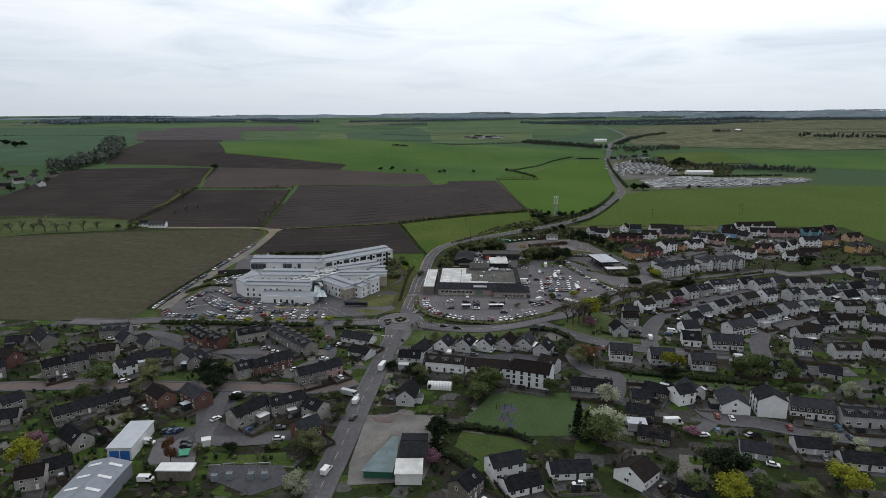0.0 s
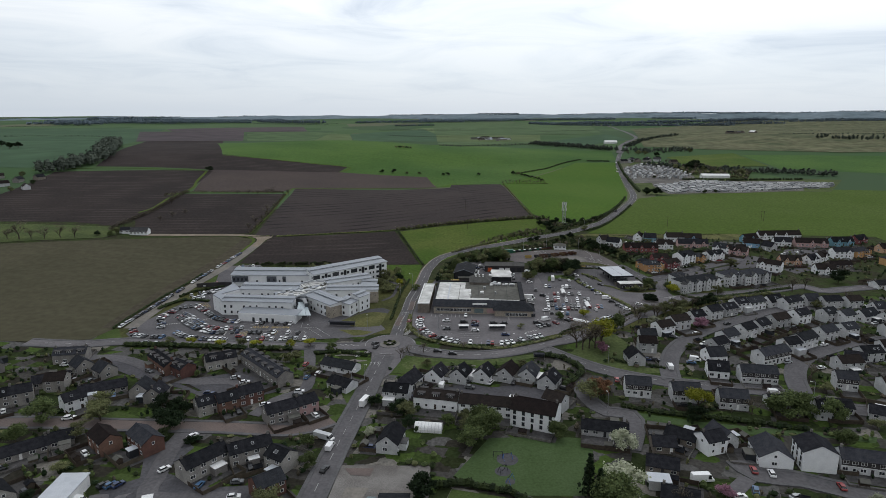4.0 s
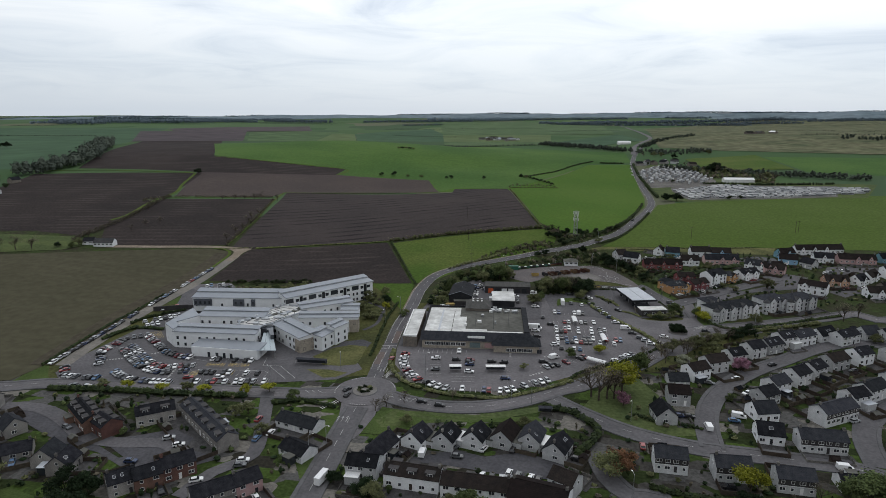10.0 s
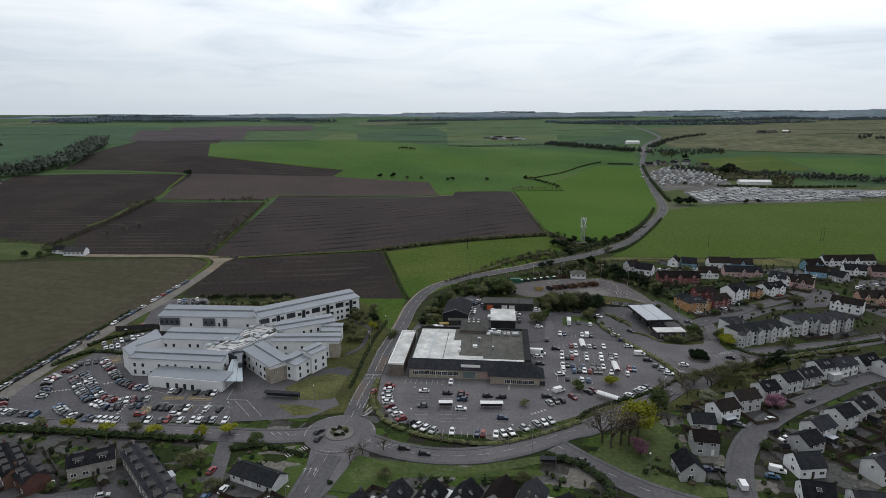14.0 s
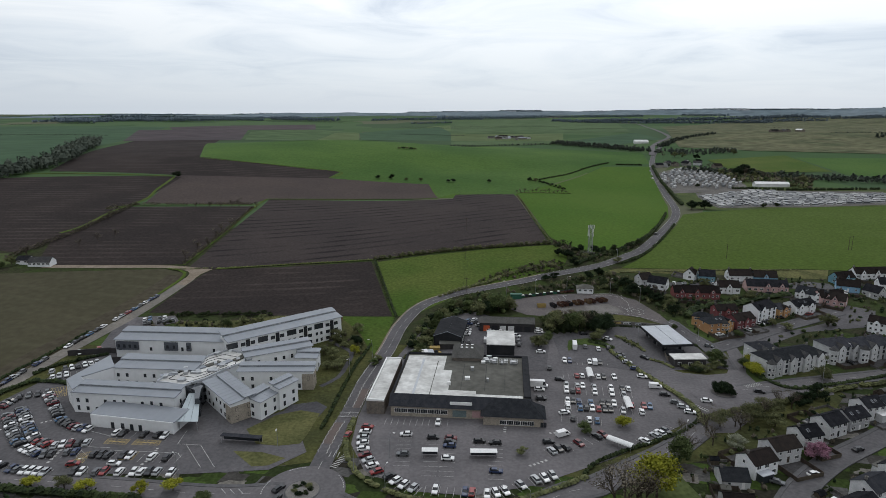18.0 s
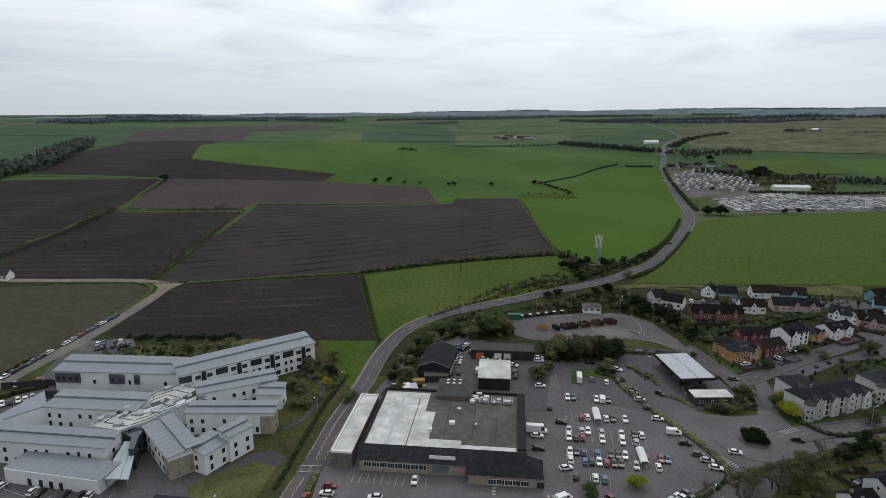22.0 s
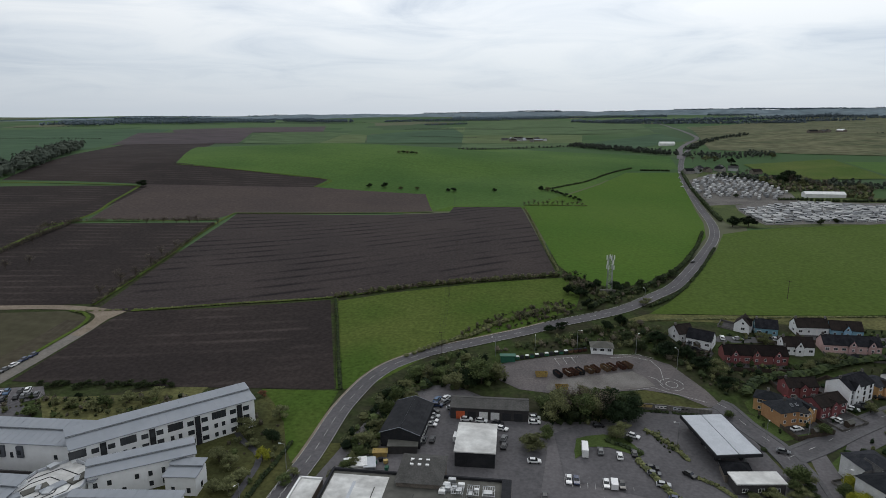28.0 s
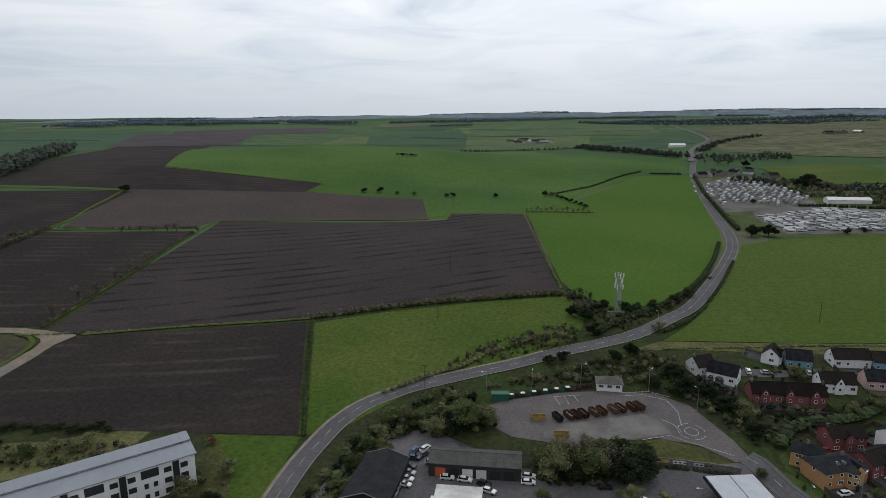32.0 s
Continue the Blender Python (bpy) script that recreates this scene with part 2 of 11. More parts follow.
M = {
    "grass": surface("grass_rough", (0.045, 0.070, 0.023), (0.032, 0.046, 0.021), 0.05, 0.95, 0.4, 0.8, stain=0.5),
    "lawn": surface("lawn_mown", (0.064, 0.090, 0.029), (0.048, 0.070, 0.023), 0.12, 0.95, 0.3, 1.5, stain=0.4),
    "park": surface("park_grass", (0.050, 0.078, 0.031), (0.060, 0.090, 0.039), 0.08, 0.95, 0.3, 1.2, stain=0.3),
    "rough_grass": surface("rough_grass", (0.074, 0.076, 0.029), (0.048, 0.053, 0.023), 0.07, 0.95, 0.4, 0.8, stain=0.5),
    "olive_grass": surface("olive_grass", (0.118, 0.116, 0.050), (0.076, 0.080, 0.034), 0.09, 0.95, 0.4, 0.8, stain=0.5),
    "verge": surface("verge_grass", (0.080, 0.100, 0.039), (0.056, 0.074, 0.031), 0.06, 0.95, 0.4, 0.7, stain=0.45),
    "crop": surface("young_crop", (0.064, 0.112, 0.019), (0.050, 0.101, 0.016), 0.01, 0.9, 0.3, 0.5, stain=0.25, stripe=(78, 18, 0.4, (0.053, 0.107, 0.018))),
    "crop_hill": surface("hill_crop", (0.040, 0.086, 0.022), (0.068, 0.120, 0.030), 0.006, 0.9, 0.3, 0.3, stain=0.25, stripe=(25, 24, 0.3, (0.044, 0.094, 0.026))),
    "meadow": surface("meadow", (0.050, 0.086, 0.016), (0.082, 0.104, 0.026), 0.018, 0.9, 0.4, 0.6, stain=0.45),
    "field_right": surface("pasture", (0.059, 0.092, 0.018), (0.068, 0.100, 0.023), 0.015, 0.9, 0.4, 0.5, stain=0.35, stripe=(88, 14, 0.3, (0.054, 0.088, 0.019))),
    "lane_edge": surface("trampled_drilled_ground", (0.066, 0.058, 0.041), (0.057, 0.050, 0.037), 0.03, 0.95, 0.4, 0.3, stain=0.35, stripe=(84, 3.0, 0.4, (0.082, 0.072, 0.055))),
    # these four far field colours are cooled to paint in distance haze
    "far_hazed_green": surface("hazed_far_dark_green", (0.046, 0.082, 0.048), (0.056, 0.096, 0.054), 0.004, 0.95, 0.0, 0.02, stain=0.25),
    "far_grass": surface("hazed_far_pasture", (0.062, 0.098, 0.046), (0.078, 0.116, 0.056), 0.005, 0.95, 0.0, 0.02, stain=0.3),
    "far_pale": surface("hazed_far_pale_grass", (0.098, 0.128, 0.060), (0.086, 0.116, 0.052), 0.005, 0.95, 0.0, 0.02, stain=0.3),
    "far_soil": surface("hazed_far_soil", (0.080, 0.066, 0.068), (0.064, 0.054, 0.058), 0.004, 0.95, 0.0, 0.02, stain=0.3),
    "soil": surface("ploughed_soil", (0.052, 0.043, 0.041), (0.044, 0.037, 0.036), 0.02, 0.95, 0.6, 0.7, stain=0.4, stripe=(-24, 13.0, 1.0, (0.020, 0.017, 0.018))),
    "soil_plain": surface("harrowed_soil", (0.030, 0.025, 0.024), (0.037, 0.030, 0.028), 0.015, 0.95, 0.5, 0.6, stain=0.4, stripe=(-12, 10, 0.9, (0.062, 0.051, 0.047))),
    "soil_pale": surface("dry_soil", (0.060, 0.049, 0.046), (0.070, 0.056, 0.051), 0.015, 0.95, 0.5, 0.5, stain=0.35, stripe=(10, 15, 0.3, (0.06, 0.048, 0.043))),
    "olive": surface("drilled_field", (0.068, 0.063, 0.041), (0.058, 0.055, 0.035), 0.012, 0.95, 0.3, 0.25, stain=0.22, stripe=(8, 16, 0.4, (0.078, 0.074, 0.049))),
    "moor": surface("rough_moor", (0.118, 0.116, 0.068), (0.070, 0.082, 0.044), 0.016, 0.95, 0.4, 0.06, stain=0.6),
    "asphalt": surface("asphalt", (0.145, 0.136, 0.141), (0.112, 0.107, 0.111), 0.05, 0.9, 0.2, 0.9, stain=0.25),
    "asphalt_mid": surface("smooth_asphalt", (0.116, 0.111, 0.116), (0.092, 0.089, 0.093), 0.06, 0.9, 0.2, 0.9, stain=0.3),
    "asphalt_new": surface("asphalt_dark", (0.084, 0.082, 0.088), (0.064, 0.063, 0.069), 0.08, 0.9, 0.2, 0.9, stain=0.3),
    "asphalt_old": surface("worn_driveway", (0.085, 0.082, 0.082), (0.055, 0.053, 0.053), 0.5, 0.92, 0.25, 2.0, stain=0.5),
    "asphalt_red": surface("red_chip_asphalt", (0.145, 0.115, 0.105), (0.115, 0.096, 0.090), 0.1, 0.9, 0.25, 2.5, stain=0.3),
    "depot_asphalt": surface("pinkish_worn_asphalt", (0.132, 0.118, 0.116), (0.104, 0.096, 0.096), 0.09, 0.92, 0.2, 1.4, stain=0.35),
    "concrete": surface("concrete", (0.185, 0.175, 0.165), (0.125, 0.115, 0.108), 0.12, 0.9, 0.2, 3.0, stain=0.4),
    "paving": surface("pavement_slabs", (0.116, 0.114, 0.118), (0.094, 0.092, 0.095), 0.2, 0.9, 0.2, 1.2, stain=0.25),
    "track": surface("farm_track", (0.235, 0.195, 0.155), (0.18, 0.15, 0.115), 0.15, 0.95, 0.4, 1.5, stain=0.4),
    "lane": surface("worn_pale_lane", (0.190, 0.175, 0.155), (0.150, 0.140, 0.128), 0.1, 0.95, 0.3, 0.9, stain=0.3),
    "gravel": surface("pale_gravel", (0.155, 0.146, 0.136), (0.105, 0.099, 0.093), 0.05, 0.95, 0.4, 0.8, stain=0.5),
    "paint": surface("road_paint", (0.46, 0.455, 0.44), (0.26, 0.255, 0.25), 0.8, 0.7, 0.1, 3, stain=0.5),
    "yellow_paint": surface("yellow_road_paint", (0.45, 0.33, 0.12), (0.32, 0.24, 0.10), 1.2, 0.7, 0.1, 6, stain=0.4),
    "render_grey": surface("grey_harling", (0.515, 0.520, 0.525), (0.415, 0.420, 0.425), 0.4, 0.9, 0.3, 6, vary=0.28, stain=0.3),
    "render_white": surface("white_render", (0.75, 0.76, 0.77), (0.67, 0.68, 0.69), 0.4, 0.85, 0.2, 6, vary=0.06, stain=0.2),
    "brick_red": surface("red_brick", (0.160, 0.090, 0.072), (0.120, 0.072, 0.060), 0.5, 0.9, 0.3, 9, vary=0.25, stain=0.4),
    "pink": surface("pink_render", (0.46, 0.31, 0.30), (0.39, 0.265, 0.255), 0.4, 0.9, 0.2, 6, vary=0.15, stain=0.25),
    "orange": surface("orange_render", (0.46, 0.275, 0.135), (0.40, 0.235, 0.115), 0.4, 0.9, 0.2, 6, vary=0.12, stain=0.25),
    "red_render": surface("dark_red_render", (0.21, 0.078, 0.080), (0.17, 0.066, 0.068), 0.4, 0.9, 0.2, 6, vary=0.12, stain=0.25),
    "blue": surface("pale_blue_render", (0.20, 0.36, 0.46), (0.175, 0.32, 0.41), 0.4, 0.9, 0.2, 6, vary=0.3, stain=0.25),
    "terracotta": surface("terracotta_render", (0.46, 0.30, 0.21), (0.40, 0.26, 0.19), 0.4, 0.9, 0.2, 6, vary=0.12, stain=0.25),
    "stone": surface("brown_stone", (0.20, 0.175, 0.15), (0.14, 0.125, 0.11), 0.8, 0.95, 0.5, 5, vary=0.15, stain=0.5),
    "stone_pale": surface("buff_stone_facing", (0.34, 0.30, 0.25), (0.27, 0.24, 0.20), 0.6, 0.95, 0.4, 4, stain=0.4),
    "cladding": surface("dark_timber_cladding", (0.045, 0.042, 0.043), (0.032, 0.030, 0.031), 0.5, 0.8, 0.3, 5, vary=0.15, stain=0.3),
    "slate": tile_roof("dark_roof_tiles", (0.012, 0.013, 0.0155), (0.023, 0.0235, 0.027)),
    "tile_brown": tile_roof("brown_roof_tiles", (0.026, 0.0205, 0.019), (0.0175, 0.015, 0.0145)),
    "slate_pale": tile_roof("weathered_grey_slates", (0.050, 0.050, 0.053), (0.070, 0.069, 0.068)),
    "slate_light": surface("worn_grey_slates", (0.092, 0.090, 0.086), (0.070, 0.069, 0.066), 0.3, 0.92, 0.1, 2.0, stain=0.35),
    "slate_mid": tile_roof("grey_front_slates", (0.025, 0.027, 0.032), (0.038, 0.040, 0.045)),
    "far_hill": surface("haze_blue_hills", (0.149, 0.184, 0.207), (0.113, 0.149, 0.167), 0.004, 0.95, 0.0, 0.02, stain=0.4),
    "chimney": surface("sooty_harling", (0.17, 0.16, 0.15), (0.10, 0.095, 0.09), 1.0, 0.95, 0.3, 5, vary=0.3, stain=0.5),
    "yellow_paint_steel": surface("yellow_steel", (0.34, 0.24, 0.07), (0.25, 0.18, 0.07), 1.0, 0.8, 0.2, 5, stain=0.4),
    "render_hosp": surface("pale_grey_cladding", (0.70, 0.71, 0.72), (0.65, 0.66, 0.67), 0.10, 0.8, 0.03, 0.7, stain=0.07, stripe=(90, 1.2, 0.12, (0.60, 0.61, 0.62))),
    "render_brown": surface("weathered_brown_harling", (0.30, 0.285, 0.265), (0.22, 0.21, 0.20), 0.35, 0.95, 0.3, 5, vary=0.25, stain=0.4),
    "tile_red": tile_roof("red_roof_tiles", (0.26, 0.10, 0.07), (0.21, 0.085, 0.06)),
    "metal_roof": surface("pale_metal_roof", (0.245, 0.262, 0.286), (0.222, 0.240, 0.265), 0.10, 0.5, 0.03, 0.5, metal=0.2, stain=0.07, stripe=(90, 0.6, 0.14, (0.18, 0.192, 0.21))),
    "blue_grey_panel": surface("blue_grey_panel", (0.085, 0.092, 0.108), (0.066, 0.072, 0.086), 0.3, 0.6, 0.1, 3, stain=0.2),
    "membrane": surface("weathered_white_roof_membrane", (0.60, 0.60, 0.58), (0.40, 0.395, 0.38), 0.16, 0.8, 0.05, 0.6, stain=0.24),
    "felt": surface("grey_roof_felt", (0.122, 0.120, 0.108), (0.092, 0.091, 0.082), 0.08, 0.95, 0.1, 0.35, stain=0.35),
    "steel": surface("galvanised_steel", (0.42, 0.43, 0.44), (0.34, 0.35, 0.36), 1.0, 0.4, 0.1, 8, metal=0.7, stain=0.2),
    "dark_steel": surface("dark_profiled_sheet", (0.024, 0.025, 0.028), (0.034, 0.035, 0.038), 0.4, 0.92, 0.1, 4, metal=0.0, stain=0.3, stripe=(0, 1.0, 0.3, (0.05, 0.05, 0.055))),
    "grey_sheet": surface("grey_profiled_sheet", (0.22, 0.24, 0.27), (0.18, 0.20, 0.23), 0.4, 0.6, 0.1, 4, metal=0.2, stain=0.25),
    "white_sheet": surface("white_profiled_sheet", (0.70, 0.70, 0.69), (0.60, 0.60, 0.60), 0.3, 0.6, 0.1, 4, stain=0.25),
    "canopy_sheet": surface("pale_grey_canopy_sheet", (0.44, 0.46, 0.49), (0.39, 0.41, 0.44), 0.3, 0.7, 0.1, 4, stain=0.2),
    "teal_sheet": surface("pale_teal_sheet", (0.15, 0.20, 0.21), (0.11, 0.145, 0.15), 0.3, 0.8, 0.1, 4, stain=0.4),
    "plastic_white": surface("white_window_frame", (0.75, 0.75, 0.74), (0.68, 0.68, 0.67), 2.0, 0.5, 0.0, 8, stain=0.1),
    "pane": glass("window_pane", (0.030, 0.034, 0.040)),
    "pale_glass": glass("pale_laminated_glass", (0.34, 0.39, 0.41), 0.25),
    "car_glass": glass("car_glass", (0.015, 0.017, 0.02)),
    "tyre": surface("tyre_rubber", (0.02, 0.02, 0.02), (0.03, 0.03, 0.03), 4, 0.9, 0.0, 8),
    "wood": surface("weathered_wood", (0.080, 0.064, 0.050), (0.054, 0.045, 0.037), 1.0, 0.95, 0.3, 8, vary=0.3),
    "bark": surface("bark", (0.085, 0.070, 0.055), (0.055, 0.046, 0.038), 2.0, 0.95, 0.4, 9),
    "tarp": surface("green_tarpaulin", (0.06, 0.28, 0.17), (0.05, 0.22, 0.14), 0.6, 0.6, 0.2, 3, stain=0.2),
    "rust": surface("rusty_steel", (0.100, 0.050, 0.032), (0.046, 0.031, 0.026), 1.5, 0.9, 0.3, 6, vary=0.5),
    "green_paint": surface("green_bin_paint", (0.02, 0.10, 0.06), (0.02, 0.08, 0.05), 1.5, 0.6, 0.1, 6, vary=0.2),
    "red_paint": surface("orange_red_paint", (0.55, 0.11, 0.04), (0.45, 0.10, 0.04), 1.0, 0.5, 0.1, 6),
    "blue_paint": surface("blue_paint", (0.03, 0.14, 0.42), (0.03, 0.11, 0.35), 1.0, 0.5, 0.1, 6),
    "leaf_green": leafy("spring_leaves", (0.092, 0.116, 0.044), (0.044, 0.062, 0.025)),
    "leaf_lime": leafy("lime_young_leaves", (0.250, 0.250, 0.026), (0.140, 0.150, 0.018)),
    "leaf_olive": leafy("olive_buds", tuple(1.5 * c for c in (0.094, 0.098, 0.044)), tuple(1.5 * c for c in (0.046, 0.052, 0.026))),
    "leaf_dark": leafy("evergreen_needles", (0.020, 0.033, 0.014), (0.010, 0.018, 0.009)),
    "leaf_pink": leafy("pink_blossom", (0.23, 0.115, 0.155), (0.14, 0.075, 0.10)),
    "leaf_white": leafy("white_blossom", (0.32, 0.33, 0.25), (0.20, 0.22, 0.14)),
    "twig": leafy("bare_twigs", (0.132, 0.114, 0.084), (0.081, 0.072, 0.054)),
    "leaf_hedge": leafy("hedge_leaves", (0.043, 0.058, 0.022), (0.020, 0.029, 0.016)),
    "leaf_wood": leafy("far_woodland", (0.066, 0.078, 0.060), (0.040, 0.049, 0.040)),
    # pale blue tint of the far trees is painted-in haze
    "leaf_far": leafy("haze_tinted_far_leaves", (0.128, 0.162, 0.190), (0.098, 0.128, 0.150)),
    "caravan": leafy("caravan_panels", (0.66, 0.66, 0.65), (0.22, 0.23, 0.24)),
    "leaf_rust": leafy("copper_leaves", (0.17, 0.085, 0.045), (0.11, 0.06, 0.035)),
}
PAINTS = [surface("car_paint_" + k, c, tuple(v * 0.92 for v in c), 2, 0.3, 0.0, 5, stain=0.08, spec=0.6) for k, c in (
    ("white", (0.72, 0.72, 0.72)), ("silver", (0.40, 0.41, 0.42)), ("black", (0.015, 0.015, 0.017)), ("grey", (0.10, 0.105, 0.11)), ("navy", (0.02, 0.035, 0.09)), ("red", (0.24, 0.03, 0.03)), ("blue", (0.045, 0.105, 0.20)), ("dark_red", (0.13, 0.015, 0.02)))]
WALLS = {"w": "render_grey", "W": "render_white", "b": "brick_red", "p": "pink", "o": "orange", "r": "red_render", "B": "blue", "t": "terracotta", "n": "stone", "k": "cladding"}
WALL_WORDS = {"w": "grey harled", "W": "white rendered", "b": "red brick", "p": "pink rendered", "o": "orange rendered", "r": "dark red rendered", "B": "pale blue rendered", "t": "terracotta rendered", "n": "brown stone", "k": "dark clad"}
ROOFS = {"s": "slate", "n": "tile_brown", "r": "tile_red"}

# ---- terrain ----
HEIGHTS_TOWN = [(-200, 60, -6), (0, 60, -5), (200, 60, -5), (-330, 200, -5), (-100, 200, -4), (0, 242, -2), (136, 238, -3), (300, 220, -2), (-160, 284, -3), (-20, 254, -2), (120, 282, -1), (-22, 322, 0), (46, 303, 0), (123, 385, 1.5), (-120, 400, 0), (60, 420, 1.5), (118, 440, 0.5), (90, 507, 7), (100, 550, 13), (170, 480, 3), (300, 420, 4), (-17, 472, 2.6), (-140, 534, 8.5), (-40, 567, 9), (-242, 524, 12), (-400, 500, 14)]
HEIGHTS_HILLS = [(70, 784, 22), (-13, 836, 18), (-304, 855, 31), (-324, 700, 24), (-150, 966, 30), (-341, 982, 46), (-74, 1097, 47), (213, 828, 18), (300, 620, 13), (334, 857, 23), (150, 1080, 34), (369, 1488, 38), (-100, 1400, 34), (-500, 1300, 45), (700, 1000, 34), (-700, 800, 34), (700, 500, 8), (-700, 300, 6), (800, 1500, 58), (-900, 1600, 50)]
HEIGHTS = np.array(HEIGHTS_TOWN + HEIGHTS_HILLS, float)
KNOTS = HEIGHTS[:, :2] / 300.0


def bend(d2):
    return np.where(d2 > 0, 0.5 * d2 * np.log(np.maximum(d2, 1e-12)), 0.0)


NK = len(KNOTS)
lhs = np.zeros((NK + 3, NK + 3))
lhs[:NK, :NK] = bend(((KNOTS[:, None] - KNOTS[None]) ** 2).sum(-1)) + np.eye(NK) * 0.02
lhs[:NK, NK] = 1
lhs[:NK, NK + 1:] = KNOTS
lhs[NK:, :NK] = lhs[:NK, NK:].T
SPLINE = np.linalg.solve(lhs, np.r_[HEIGHTS[:, 2], 0, 0, 0])


def ground(x, y):
    """Height of the land: a thin-plate spline near by, low rolling hills far off."""
    x, y = np.asarray(x, float), np.asarray(y, float)
    q = np.stack([np.clip(x, -1500, 1500).ravel(), np.clip(y, -200, 2300).ravel()], -1) / 300.0
    near = bend(((q[:, None] - KNOTS[None]) ** 2).sum(-1)) @ SPLINE[:NK] + SPLINE[NK] + q @ SPLINE[NK + 1:]
    near = np.clip(near.reshape(x.shape), -10, 80)
    r = np.hypot(x, y - 500)
    k = np.clip((r - 1100) / 900, 0, 1)
    k = k * k * (3 - 2 * k)
    far = 44 + 0.005 * np.clip(r - 1500, 0, 3200) + 6 * np.sin(x / 610.0 + 1) * np.sin(y / 530.0) + 4 * np.sin(x / 260.0 + y / 410.0)
    far = far + np.clip((x - 600) / 1500, 0, 1) * 16 * np.clip((y - 500) / 1000, 0, 1)
    far = np.where(y < 0, 0, far)
    hill = 10 * np.exp(-((x + 200) / 170.0) ** 2 - ((y - 1270) / 120.0) ** 2)
    hollow = 6 * np.exp(-((x - 30) / 90.0) ** 2 - ((y - 1010) / 60.0) ** 2)
    return near * (1 - k) + far * k + hill - hollow


def gz(x, y):
    return float(ground(x, y))


# ---- building helpers ----
def mesh_object(name, verts, faces, mats, parent=None, label="", face_mats=None):
    me = bpy.data.meshes.new(name)
    me.from_pydata([tuple(v) for v in verts], [], faces)
    for m in mats if isinstance(mats, (list, tuple)) else [mats]:
        me.materials.append(m)
    if face_mats is not None:
        me.polygons.foreach_set("material_index", face_mats)
    ob = new(name, me)
    if parent:
        ob.parent = parent
    if label:
        tagged(ob, label)
    return ob


def part(name, bm, material, parent, label=""):
    me = bpy.data.meshes.new(name)
    bm.to_mesh(me)
    bm.free()
    me.materials.append(material)
    ob = new(name, me)
    ob.parent = parent
    if label:
        tagged(ob, label)
    return ob


def shared(name, me, parent, m):
    """An object on mesh data that alike parts share."""
    ob = new(name, me)
    ob.parent = parent
    ob.matrix_local = m
    return ob


def thing(name, m, label, category, group="", kind=""):
    ob = new(name)
    ob.matrix_world = m
    return tagged(ob, label, category, group, kind)


def box(bm, x0, x1, y0, y1, z0, z1, m=None):
    v = [bm.verts.new(((x0, x1)[i & 1], (y0, y1)[i >> 1 & 1], (z0, z1)[i >> 2])) for i in range(8)]
    for f in ((0, 2, 3, 1), (4, 5, 7, 6), (0, 1, 5, 4), (2, 6, 7, 3), (0, 4, 6, 2), (1, 3, 7, 5)):
        bm.faces.new([v[i] for i in f])
    if m:
        bmesh.ops.transform(bm, matrix=m, verts=v)
    return v


def tube(bm, a, b, r0, r1, sides=6):
    a, b = Vector(a), Vector(b)
    q = (b - a).to_track_quat("Z", "Y")
    ring = [[bm.verts.new(p + q @ Vector((r * math.cos(6.2832 * i / sides), r * math.sin(6.2832 * i / sides), 0))) for i in range(sides)] for p, r in ((a, r0), (b, r1))]
    for i in range(sides):
        j = (i + 1) % sides
        bm.faces.new((ring[0][i], ring[0][j], ring[1][j], ring[1][i]))
    bm.faces.new(ring[1])
    bm.faces.new(ring[0][::-1])


def box_mesh(name, dims, material):
    bm = bmesh.new()
    box(bm, *dims)
    me = bpy.data.meshes.new(name)
    bm.to_mesh(me)
    bm.free()
    me.materials.append(material)
    return me


def smooth(pts, step=4.0):
    """A curve through the points, in even steps."""
    p = [Vector((*q, 0)) for q in pts]
    p = [2 * p[0] - p[1]] + p + [2 * p[-1] - p[-2]]
    out = []
    for a, b, c, d in zip(p, p[1:], p[2:], p[3:]):
        n = max(1, int((c - b).length / step))
        for i in range(n):
            t = i / n
            out.append(0.5 * ((2 * b) + (c - a) * t + (2 * a - 5 * b + 4 * c - d) * t * t + (3 * b - a - 3 * c + d) * t ** 3))
    return [(v.x, v.y) for v in out + [p[-2]]]


def sides_of(line):
    p = np.array(line)
    d = np.gradient(p, axis=0)
    d /= np.maximum(np.hypot(d[:, 0], d[:, 1]), 1e-6)[:, None]
    return p, np.stack([-d[:, 1], d[:, 0]], -1)


def strip(name, line, across, material, lift, label, category, kind="structure", lifts=None):
    """A band along a line; across: its offsets to the left, lifts: their heights over the land."""
    p, n = sides_of(line)
    rows = [p + n * a for a in across]
    verts, faces, k = [], [], len(across)
    hs = lifts or [lift] * k
    cols = [np.c_[r, ground(r[:, 0], r[:, 1]) + h] for r, h in zip(rows, hs)]
    for i in range(len(p)):
        verts += [c[i] for c in cols]
    for i in range(len(p) - 1):
        for j in range(k - 1):
            faces.append((i * k + j + 1, i * k + j, (i + 1) * k + j, (i + 1) * k + j + 1))
    ob = mesh_object(name, verts, faces, material)
    return tagged(ob, label, category, kind=kind)


